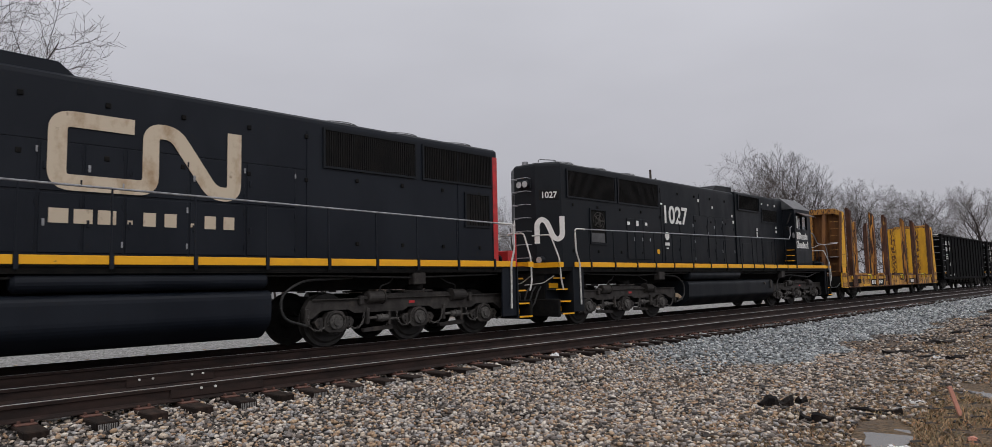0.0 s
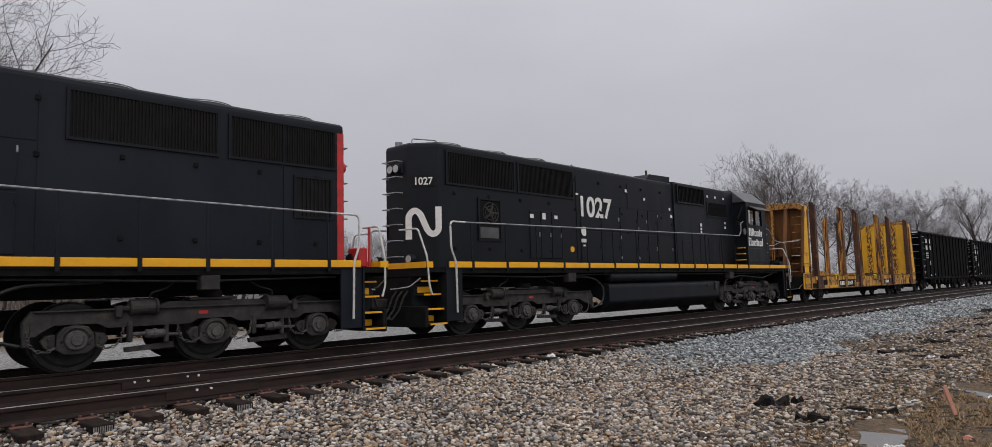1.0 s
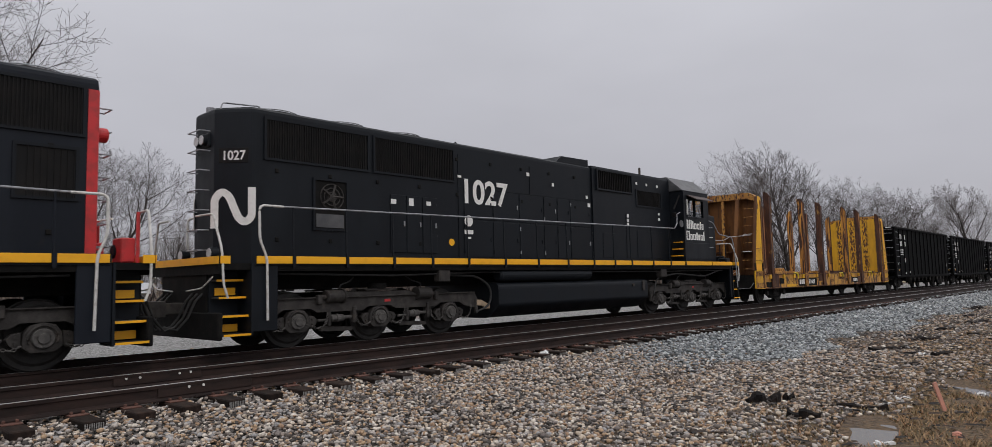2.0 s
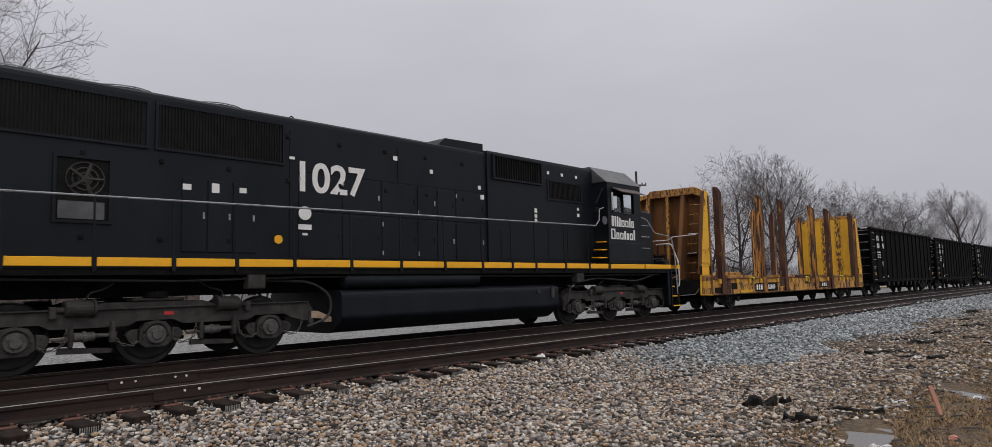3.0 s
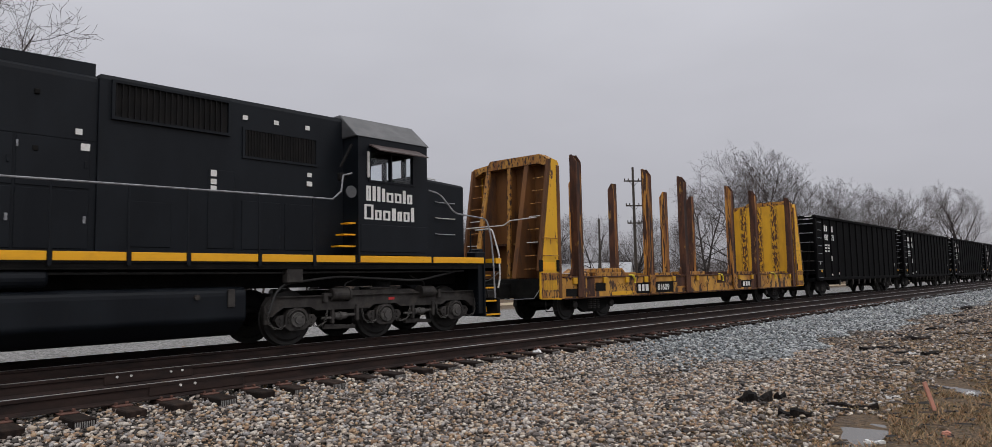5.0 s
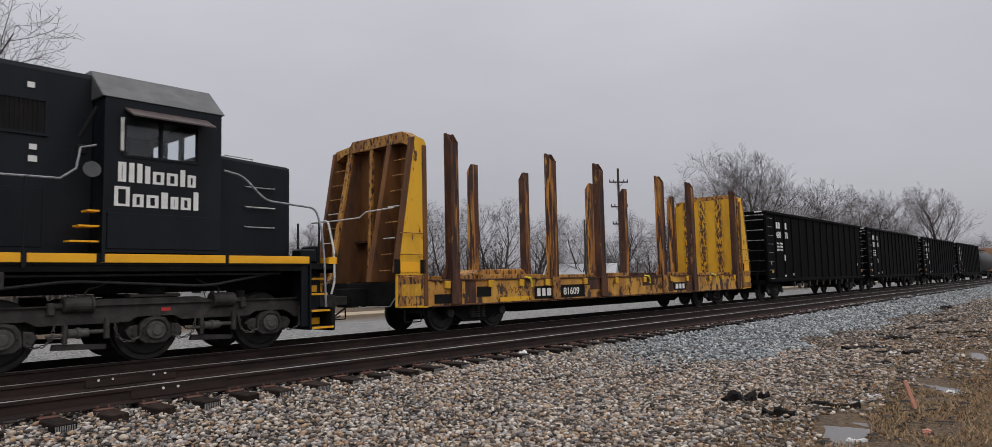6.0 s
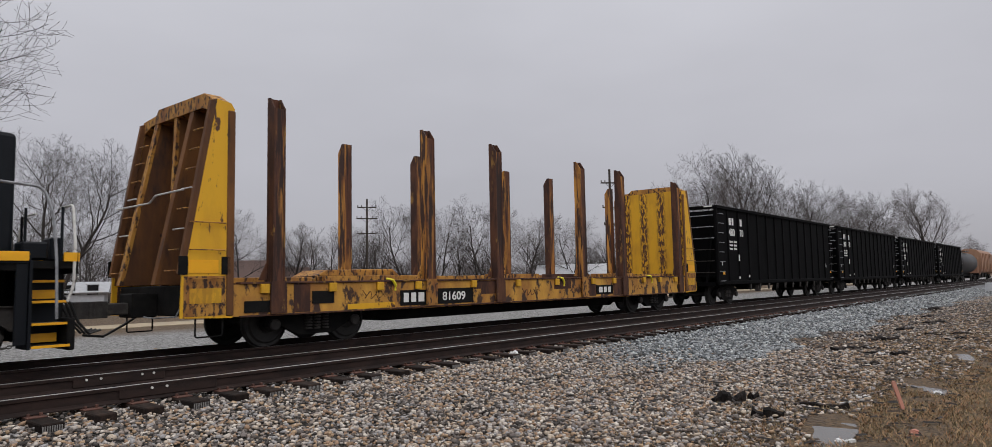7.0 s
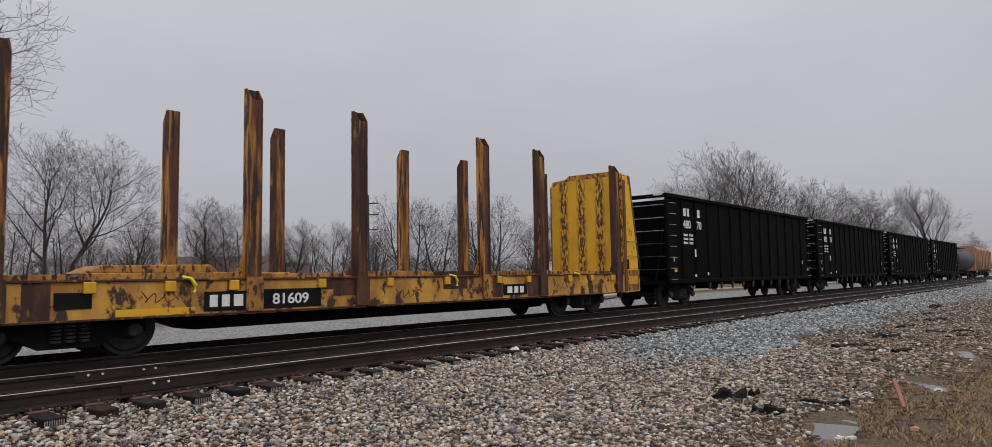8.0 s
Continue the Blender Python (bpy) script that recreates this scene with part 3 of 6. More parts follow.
def rounded(pts, r, k=5):
    """A run of points with its corners rounded to r."""
    out = [pts[0]]
    for a, b, c in zip(pts, pts[1:], pts[2:]):
        a, b, c = Vector(a), Vector(b), Vector(c)
        u, v = (a - b).normalized(), (c - b).normalized()
        rr = min(r, (a - b).length * 0.49, (c - b).length * 0.49)
        p, q = b + u * rr, b + v * rr
        for i in range(k + 1):
            t = i / k
            out.append(tuple((1 - t) ** 2 * p + 2 * t * (1 - t) * b + t * t * q))
    out.append(pts[-1])
    return out


def word_bars(name, mat, parent, x0, x1, z0, z1, y, s, n, seed=1):
    """Unreadable or protected writing as a row of plain upright bars."""
    rnd = random.Random(seed)
    w = (x1 - x0) / n
    for i in range(n):
        hh = z1 if i == 0 else lerp(z0, z1, 0.86)
        part("letter_bar", box(B(), x0 + w * i + w * 0.06, x0 + w * i + w * (0.70 + 0.16 * rnd.random()), min(y, y + s * 0.006), max(y, y + s * 0.006), z0, hh), mat, parent)


def letter_row(parent, x0, x1, z0, z1, y, s, shapes):
    """A name as plain white bars of uneven width and height; the wide ones are hollow."""
    gap = 2.2
    unit = (x1 - x0) / (sum(w for w, _ in shapes) + gap * (len(shapes) - 1))
    x = x0
    ya, yb = sorted((y, y + s * 0.006))
    for w, h in shapes:
        a, b, top = x, x + w * unit, z0 + (z1 - z0) * h
        bm = B()
        if w > 5:
            t = 2.7 * unit
            box(bm, a, a + t, ya, yb, z0, top)
            box(bm, b - t, b, ya, yb, z0, top)
            box(bm, a + t, b - t, ya, yb, top - 0.045, top)
            box(bm, a + t, b - t, ya, yb, z0, z0 + 0.04)
        else:
            box(bm, a, b, ya, yb, z0, top)
        part("letter_bar", bm, "white", parent)
        x = b + gap * unit


def stickers(parent, rows, y, s):
    for x, z, w, h in rows:
        part("sticker", box(B(), x - w / 2, x + w / 2, min(y, y + s * 0.006), max(y, y + s * 0.006), z - h / 2, z + h / 2), "white", parent, "small white label")


def grille(parent, x0, x1, z0, z1, y, s, proud=0.03, pitch=0.055, mat="grille", frame_mat="black"):
    a, b = sorted((y, y + s * proud))
    bm = B()
    for q in ((x0, x1, z0, z0 + 0.05), (x0, x1, z1 - 0.05, z1), (x0, x0 + 0.05, z0 + 0.05, z1 - 0.05), (x1 - 0.05, x1, z0 + 0.05, z1 - 0.05)):
        box(bm, q[0], q[1], a, b, q[2], q[3])
    fr = part("grille_frame", bm, frame_mat, parent)
    bm = B()
    box(bm, x0 + 0.05, x1 - 0.05, *sorted((y + s * 0.001, y + s * 0.005)), z0 + 0.05, z1 - 0.05)
    k = int((x1 - x0 - 0.1) / pitch)
    for i in range(k):
        x = x0 + 0.06 + i * pitch
        box(bm, x, x + 0.016, *sorted((y + s * 0.003, y + s * proud * 0.85)), z0 + 0.05, z1 - 0.05)
    part("grille_slats", bm, mat, fr)


def stairs(parent, x0, x1, s, mat_side="black"):
    """Corner steps: dark side plates and four treads with yellow edges and risers."""
    bm = B()
    xo, xi = x0, x1
    box(bm, min(xo, xi), max(xo, xi), *sorted((s * 0.95, s * 0.98)), 0.35, 1.70)
    box(bm, xi - 0.02, xi + 0.02, *sorted((s * 0.95, s * 1.50)), 0.35, 1.70)
    st = part("stairwell", bm, mat_side, parent)
    a, b = min(xo, xi) + 0.03, max(xo, xi) - 0.03
    for i, z in enumerate((0.40, 0.74, 1.08, 1.40)):
        inset = 0.10 * i
        bm = B()
        box(bm, a, b, *sorted((s * 1.0, s * (1.50 - inset))), z - 0.03, z)
        t = part("tread", bm, "steel" if i == 1 else "grime", st)
        part("tread_edge", box(B(), a, b, *sorted((s * (1.502 - inset), s * (1.512 - inset))), z - 0.035, z + 0.005), "yellow", t, "yellow tread edge")
        if i != 1:
            part("riser", box(B(), a + 0.06, b - 0.06, *sorted((s * (1.10 - inset * 0.5), s * (1.12 - inset * 0.5))), z + 0.03, z + 0.17), "yellow", t, "yellow riser plate")
    return st


def coupler(parent, x, d):
    bm = B()
    box(bm, *sorted((x, x + d * 0.45)), -0.12, 0.12, 0.76, 0.98, 0.02)
    prism(bm, [(x + d * 0.40, -0.16), (x + d * 0.72, -0.20), (x + d * 0.76, -0.02), (x + d * 0.60, 0.02), (x + d * 0.70, 0.18), (x + d * 0.42, 0.18)], "z", 0.72, 1.02, 0.01)
    return part("coupler", bm, "grime", parent, "rusty knuckle coupler")


def hoses(parent, x, d, ys):
    for y in ys:
        bm = B()
        tube(bm, [(x, y, 1.15), (x + d * 0.12, y, 1.02), (x + d * 0.25, y * 0.97, 0.70), (x + d * 0.42, y * 0.94, 0.50), (x + d * 0.60, y * 0.92, 0.55)], 0.022, 7)
        part("brake_hose", bm, "hose", parent)


def locomotive(name, label, sp):
    """A six-axle hood diesel; x runs from the end of the long hood (0) to the cab end, 21.2 m."""
    eng = tagged(new(name), label, "locomotive", "locomotives of the train")
    paint = sp["paint"]
    LEN = 21.2
    # frame and deck
    bm = B()
    box(bm, 0.7, LEN - 0.7, -0.55, 0.55, 1.18, 1.58)
    part("underframe", bm, "dark", eng)
    part("deck", box(B(), 0.05, LEN - 0.05, -1.455, 1.455, 1.58, 1.70), "dark", eng)
    for s in (-1, 1):
        part("side_skirt", box(B(), 0.7, LEN - 0.7, *sorted((s * 1.40, s * 1.45)), 1.55, 1.578), "dark", eng)
    posts = sp["posts"]
    for s in (-1, 1):
        edges = [0.66] + posts + [LEN - 0.62]
        for a, b in zip(edges, edges[1:]):
            part("stripe_panel", box(B(), a + 0.035, b - 0.035, *sorted((s * 1.482, s * 1.515)), 1.69, 1.835, 0.006), "yellow", eng, "yellow sill stripe")
        part("deck_edge", box(B(), 0.66, LEN - 0.62, *sorted((s * 1.46, s * 1.481)), 1.66, 1.84), "black", eng)
    # long hood with its bevelled end
    e0, e1, yc = sp["end"]
    hood = [(e0, -yc), (e1, -0.95), (12.02, -0.95), (12.02, 0.95), (e1, 0.95), (e0, yc)]
    bm = B()
    prism(bm, hood, "z", 1.70, 4.86)
    bmesh.ops.bevel(bm, geom=[e for e in bm.edges if all(v.co.z > 4.7 for v in e.verts)], offset=0.12, segments=3, affect="EDGES", profile=0.6)
    hd = part("long_hood", bm, paint, eng, "painted steel hood")
    bm = B()
    prism(bm, [(12.024, -1.0), (16.78, -1.0), (16.78, 1.0), (12.024, 1.0)], "z", 1.70, 4.92)
    bmesh.ops.bevel(bm, geom=[e for e in bm.edges if all(v.co.z > 4.7 for v in e.verts)], offset=0.10, segments=2, affect="EDGES", profile=0.6)
    eb = part("equipment_hood", bm, paint, eng, "painted steel equipment hood")
    bm = B()
    prism(bm, [(10.35, 4.80), (10.65, 5.05), (12.0, 5.08), (12.0, 4.80)], "y", -0.88, 0.88)
    part("dynamic_brake_hatch", bm, paint, eng)
    part("roof_edge", box(B(), 12.1, 16.6, -0.7, 0.7, 4.91, 4.97, 0.02), paint, eng)
    # roof fans
    for fx in sp["fans"]:
        bm = B()
        drum(bm, (fx, 0.0, 4.88), "z", 0.66, 0.07, 32, 0.03)
        fan = part("radiator_fan", bm, "grille", eng)
        bm = B()
        for rr in (0.6, 0.42, 0.22):
            tube(bm, [(fx + rr * math.cos(a * math.pi / 12), rr * math.sin(a * math.pi / 12), 4.96 + 0.05 * (1 - rr)) for a in range(25)], 0.014, 5)
        for k in range(8):
            a = k * math.pi / 4
            tube(bm, [(fx, 0, 5.01), (fx + 0.64 * math.cos(a), 0.64 * math.sin(a), 4.94)], 0.012, 5)
        part("fan_guard", bm, "rail_grey", fan)
    # sides
    for s in (-1, 1):
        y = s * 0.95
        for a, b in sp["radiators"]:
            grille(hd, a, b, 3.80, 4.68, y, s, 0.035)
        for q in sp["side_grilles"]:
            grille(hd, *q, y, s, 0.03, 0.09)
        for i in range(9):
            for z in ((4.42, 3.5) if i > 3 else (3.6, 2.2)):
                xl = 1.4 + 1.22 * i
                part("lug", box(B(), xl - 0.04, xl + 0.04, *sorted((y + s * 0.001, y + s * 0.03)), z - 0.045, z + 0.045, 0.01), "dark", hd)
        bm = B()
        for x in sp["seams"]:
            box(bm, x - 0.018, x + 0.018, *sorted((y, y + s * 0.014)), 1.85, 4.55)
        box(bm, 6.3, 12.0, *sorted((y, y + s * 0.01)), 3.72, 3.74)
        part("seam_batten", bm, paint, hd)
        x = 6.5
        rnd = random.Random(5)
        while x < 11.6:
            w = 0.62 if rnd.random() < 0.3 else 1.05
            w = min(w, 11.95 - x)
            for z0, z1 in ((1.90, 2.86), (2.90, 3.70)):
                d = part("hood_door", box(B(), x + 0.02, x + w - 0.02, *sorted((y + s * 0.001, y + s * 0.016)), z0, z1, 0.006), paint, hd)
                bm = B()
                box(bm, x + w - 0.10, x + w - 0.06, *sorted((y + s * 0.014, y + s * 0.035)), (z0 + z1) / 2 - 0.06, (z0 + z1) / 2 + 0.06, 0.006)
                part("latch", bm, "rail_grey" if rnd.random() < 0.25 else paint, d)
                for hz in (z0 + 0.15, z1 - 0.15):
                    part("hinge", box(B(), x + 0.02, x + 0.045, *sorted((y + s * 0.014, y + s * 0.03)), hz - 0.05, hz + 0.05), "rail_grey" if rnd.random() < 0.3 else paint, d)
            x += w
        for a, b, z0, z1 in sp["doors"]:
            d = part("hood_door", box(B(), a, b, *sorted((y + s * 0.001, y + s * 0.022)), z0, z1, 0.008), paint, hd)
            part("latch", box(B(), b - 0.07, b - 0.04, *sorted((y + s * 0.02, y + s * 0.04)), (z0 + z1) / 2 - 0.06, (z0 + z1) / 2 + 0.06), "rail_grey", d)
        # equipment hood grilles and panels
        yy = s * 1.0
        grille(eb, 12.2, 14.25, 4.13, 4.82, yy, s, 0.06, 0.10, "grille")
        grille(eb, 14.5, 16.15, 3.74, 4.36, yy, s, 0.03, 0.06)
        for a, b, z0, z1 in ((13.85, 14.35, 1.95, 3.45), (12.5, 13.2, 1.95, 2.75), (14.5, 15.3, 1.95, 2.9), (15.4, 16.1, 1.95, 2.9)):
            part("hood_door", box(B(), a, b, *sorted((yy + s * 0.001, yy + s * 0.014)), z0, z1, 0.006), paint, eb)
        stickers(eb, sp["stickers_b"], yy + s * 0.016, s)
        stickers(hd, sp["stickers_a"], y + s * 0.018, s)
        # handrail along the walkway
        zr = lambda x: lerp(2.80, 3.02, (x - 0.9) / 15.6)
        bm = B()
        tube(bm, [(0.95, s * 1.46, zr(0.95))] + [(x, s * 1.46, zr(x)) for x in posts if x < 16.0] + [(16.2, s * 1.46, zr(16.2)), (16.42, s * 1.44, 3.2), (16.48, s * 1.42, 3.55), (16.70, s * 1.42, 3.62)], 0.019, 7)
        hr = part("handrail", bm, "rail_grey", eng, "grey steel handrail")
        for x in posts:
            if x < 16.0:
                bm = B()
                tube(bm, [(x, s * 1.475, 1.60), (x, s * 1.46, zr(x))], 0.017, 6)
                box(bm, x - 0.03, x + 0.03, *sorted((s * 1.5, s * 1.53)), 1.62, 1.88)
                part("stanchion", bm, paint, hr)
        tube_b = B()
        tube(tube_b, rounded([(1.25, s * 1.46, zr(1.2)), (0.74, s * 1.50, zr(0.9)), (0.74, s * 1.52, 2.15), (0.88, s * 1.53, 1.80), (0.90, s * 1.53, 0.62)], 0.12), 0.024, 8)
        part("grab_rail", tube_b, sp["grab"], eng, "white-painted grab rail")
        tube_b = B()
        tube(tube_b, rounded([(-0.02, s * 0.60, 2.62), (0.02, s * 1.20, 2.62), (0.06, s * 1.46, 1.95), (0.08, s * 1.50, 1.30), (0.16, s * 1.5, 1.06)], 0.1), 0.022, 8)
        part("grab_rail", tube_b, sp["grab"], eng, "white-painted end grab rail")
        # steps, both ends
        stairs(eng, 0.06, 0.62, s)
        stairs(eng, LEN - 0.06, LEN - 0.62, s)
        # side plate behind the steps
        part("step_panel", box(B(), 0.64, 1.14, *sorted((s * 1.40, s * 1.46)), 0.42, 1.66, 0.01), paint, eng)
        part("step_panel", box(B(), LEN - 0.80, LEN - 0.64, *sorted((s * 1.40, s * 1.46)), 0.42, 1.66, 0.01), paint, eng)
        # lamps, boxes and pipes below the deck
        for bx in sp["boxes"]:
            part("junction_box", box(B(), bx, bx + 0.34, *sorted((s * 1.25, s * 1.46)), 1.28, 1.55, 0.02), "grime", eng)
        bm = B()
        tube(bm, rounded([(5.4, s * 1.25, 1.45), (6.6, s * 1.30, 1.40), (7.05, s * 1.32, 1.1), (7.0, s * 1.32, 0.65), (6.5, s * 1.3, 0.5)], 0.3, 6), 0.028, 8)
        tube(bm, [(1.2, s * 1.35, 1.50), (4.0, s * 1.35, 1.44), (6.6, s * 1.35, 1.50), (LEN - 6.5, s * 1.35, 1.48), (LEN - 1.2, s * 1.35, 1.50)], 0.022, 6)
        tube(bm, rounded([(LEN - 1.4, s * 1.30, 1.5), (LEN - 2.6, s * 1.30, 1.28), (LEN - 4.8, s * 1.30, 1.40), (LEN - 6.1, s * 1.3, 1.25), (LEN - 6.3, s * 1.3, 0.7)], 0.3, 6), 0.026, 8)
        part("air_pipe", bm, "hose", eng)
        # air reservoir above the tank
        part("air_reservoir", drum(B(), (9.3, s * 1.27, 1.42), "x", 0.165, 1.98, 20, 0.05), paint, eng, smooth=False)
    # end of the hood: headlights, number board, rungs
    nx = e0 + (e1 - e0) * 0.5
    if sp["end_colour"] == "red":
        bm = B()
        box(bm, e0 - 0.012, e0 - 0.002, -yc, yc, 1.75, 4.62)
        part("end_panel", bm, "red", eng, "red end of the hood")
        for s in (-1, 1):
            prism(bm_ := B(), [(e0 - 0.012, s * yc), (e1 - 0.012, s * 0.962), (e1 + 0.15, s * 0.962), (e1 + 0.15, s * 0.952), (e0, s * yc)], "z", 1.75, 4.64)
            part("end_corner", bm_, "red", eng, "red-painted hood corner")
    bm = B()
    for z in (4.22,):
        for yy in (-0.11, 0.11):
            drum(bm, (e0 - 0.06, yy, z), "x", 0.12, 0.06, 18, 0.02)
        box(bm, e0 - 0.05, e0 + 0.02, -0.26, 0.26, z - 0.14, z + 0.14, 0.02)
    hl = part("headlight", bm, sp["lamp_case"], eng, "twin headlight housing")
    for yy in (-0.11, 0.11):
        part("lens", drum(B(), (e0 - 0.124, yy, 4.22), "x", 0.095, 0.006, 18), "lamp", hl, "clear headlight lens")
    for s in (-1, 1):
        bm = B()
        drum(bm, (0.30, s * 0.62, 1.92), "x", 0.12, 0.08, 16, 0.02)
        dl = part("ditch_light", bm, "black", eng)
        part("lens", drum(B(), (0.216, s * 0.62, 1.92), "x", 0.095, 0.006, 16), "lamp", dl)
    for i in range(7):
        z = 2.0 + 0.40 * i
        bm = B()
        ra, rb = sp["rungs"]
        tube(bm, [(e0, ra, z), (e0 - 0.2, ra, z), (e0 - 0.2, rb, z), (e0, rb, z)], 0.014, 6)
        part("rung", bm, "rail_grey", eng)
    if sp["number"]:
        # number boards on the bevelled corners, and the band emblem below them
        for s in (-1, 1):
            ang = math.degrees(math.atan2(s * (0.95 - yc), e1 - e0))
            face_m = pose(e0 * FIT[0], s * yc, 0, 0, 0, ang)
            L2 = math.hypot(e1 - e0, 0.95 - yc)
            bm = B()
            box(bm, 0.10, L2 - 0.06, *sorted((s * 0.002, s * 0.014)), 3.72, 4.02, 0.004)
            nb = part("number_board", bm, "grille", eng)
            nb.matrix_basis = face_m
            if s < 0:
                lettering("digits", sp["number"], 0.19, "white", nb, pose(0.15, s * 0.016, 3.78, 90, 0, 0), 0.004, 0.92)
            bm = B()
            pth = [(0.02, 2.42), (0.02, 3.02), (0.16, 3.16), (0.30, 3.06), (0.48, 2.62), (0.60, 2.52), (0.74, 2.62), (0.74, 3.22)]
            ribbon(bm, rounded(pth, 0.12), 0.15, s * 0.002, s)
            em = part("emblem", bm, "white", eng, "white bent band emblem")
            em.matrix_basis = face_m
    # roof rail at the end of the hood and small roof fittings
    bm = B()
    tube(bm, rounded([(e0 + 0.1, -0.45, 4.80), (e0 + 0.12, -0.45, 4.96), (e0 + 0.9, -0.45, 5.02), (e0 + 0.95, -0.45, 4.82)], 0.06), 0.016, 6)
    drum(bm, (e0 + 0.16, 0.1, 4.90), "z", 0.09, 0.06, 12)
    part("roof_rail", bm, "rail_grey", eng)
    bm = B()
    for x in (6.45, 12.5, 14.3, 15.6):
        tube(bm, [(x, -0.7, 4.72), (x, -0.7, 4.90), (x + 0.06, -0.7, 4.94), (x + 0.12, -0.7, 4.90), (x + 0.12, -0.7, 4.72)], 0.014, 5)
    for x in (2.6, 6.9):
        tube(bm, [(x, 0.3, 4.7), (x, 0.3, 5.0)], 0.02, 5)
    part("lifting_eye", bm, paint, eng)
    # cab, open inside, with window openings on its sides
    c0, c1 = 16.80, 18.72
    bm = B()
    for s in (-1, 1):
        a, b = sorted((s * 1.44, s * 1.50))
        box(bm, c0, c1, a, b, 1.86, 3.48)
        box(bm, c0, c1, a, b, 4.16, 4.44)
        box(bm, c0, c0 + 0.28, a, b, 3.48, 4.16)
        box(bm, c1 - 0.40, c1, a, b, 3.48, 4.16)
    box(bm, c0, c0 + 0.06, -1.44, 1.44, 1.86, 4.44)
    box(bm, c1 - 0.06, c1, -1.44, 1.44, 1.86, 3.70)
    box(bm, c1 - 0.06, c1, -1.44, 1.44, 4.25, 4.44)
    for yy in (-1.44, -0.78, -0.06, 0.66, 1.32):
        box(bm, c1 - 0.06, c1, yy, yy + 0.12, 3.70, 4.25)
    cb = part("cab", bm, paint, eng, "driver's cab")
    bm = B()
    prism(bm, [(-1.53, 4.44), (-0.92, 5.0), (0.92, 5.0), (1.53, 4.44)], "x", c0 - 0.05, c1 + 0.06, 0.02)
    part("cab_roof", bm, "roofgrey", cb, "weathered grey sloped cab roof")
    part("cab_roof_box", box(B(), c0 + 0.7, c0 + 1.7, -0.45, 0.45, 4.98, 5.10, 0.03), "black", cb)
    part("cab_floor", box(B(), c0 + 0.06, c1 - 0.06, -1.44, 1.44, 1.86, 1.92), "interior", cb)
    part("control_desk", box(B(), c1 - 0.75, c1 - 0.1, -1.1, -0.2, 1.92, 3.45, 0.05), "interior", cb)
    for yy in (-0.9, 0.9):
        bm = B()
        box(bm, c0 + 0.55, c0 + 1.05, yy - 0.25, yy + 0.25, 2.75, 2.87, 0.03)
        box(bm, c0 + 0.52, c0 + 0.62, yy - 0.24, yy + 0.24, 2.9, 3.62, 0.03)
        part("cab_seat", bm, "interior", cb)
    for s in (-1, 1):
        wb = B()
        for q in ((c0 + 0.26, c1 - 0.38, 3.46, 3.50), (c0 + 0.26, c1 - 0.38, 4.13, 4.18), (c0 + 0.26, c0 + 0.31, 3.5, 4.13), (c1 - 0.44, c1 - 0.38, 3.5, 4.13), (c0 + 0.85, c0 + 0.89, 3.5, 4.13)):
            box(wb, q[0], q[1], *sorted((s * 1.42, s * 1.52)), q[2], q[3])
        wf = part("side_window", wb, "black", cb)
        gl = part("pane", box(B(), c0 + 0.30, c0 + 0.86, *sorted((s * 1.465, s * 1.475)), 3.49, 4.14), "glass", wf)
        gl.visible_shadow = False
        gl = part("pane", box(B(), c0 + 0.88, c1 - 0.43, *sorted((s * 1.465, s * 1.475)), 3.49, 4.14), "glass", wf)
        gl.visible_shadow = False
        part("window_trim", box(B(), c0 + 0.22, c0 + 0.27, *sorted((s * 1.50, s * 1.55)), 3.55, 4.12, 0.008), "rail_white", wf, "pale grey window guide")
        bm = B()
        prism(bm, [(s * 1.51, 4.30), (s * 1.86, 4.12), (s * 1.86, 4.095), (s * 1.51, 4.26)], "x", c0 + 0.28, c1 - 0.28)
        part("sunshade", bm, "brownwood", cb, "dull brown sloping window shade")
        part("cab_panel", box(B(), c0 + 0.05, c1 - 0.03, *sorted((s * 1.501, s * 1.518)), 1.92, 2.52, 0.008), paint, cb)
        part("panel_batten", box(B(), c0 - 0.02, c0 + 0.03, *sorted((s * 1.501, s * 1.53)), 1.70, 4.40), paint, cb)
        bm = B()
        drum(bm, (c0 - 0.18, s * 1.50, 3.20), "y", 0.13, 0.012, 20)
        part("mirror", bm, "roofgrey", cb, "round grey mirror")
        bm = B()
        tube(bm, [(c0 - 0.30, s * 1.30, 3.75), (c0 - 0.10, s * 1.42, 4.25)], 0.03, 6)
        box(bm, c0 - 0.34, c0 - 0.2, s * 1.30 - 0.06, s * 1.30 + 0.06, 3.45, 3.62, 0.02)
        part("wind_deflector", bm, "grille", cb)
        for i in range(3):
            part("cab_step", box(B(), c0 - 0.45 + 0.12 * i, c0 - 0.04, *sorted((s * 1.18, s * 1.46)), 2.02 + 0.25 * i, 2.05 + 0.25 * i), "yellow", cb, "yellow-edged side step")
        if sp["words"]:
            # two lines of plain bars: each a stem's width and height apart
            letter_row(cb, c0 + 0.20, c1 - 0.46, 3.04, 3.37, s * 1.502, s, ((6, 1), (4, 1), (4, 1), (4, 0.9), (9, 0.66), (9, 0.66), (4, 0.9), (7, 0.66)))
            letter_row(cb, c0 + 0.15, c1 - 0.41, 2.63, 2.96, s * 1.502, s, ((11, 1), (8, 0.66), (9, 0.66), (5, 0.85), (6, 0.66), (8, 0.66), (4, 1)))
    # nose
    bm = B()
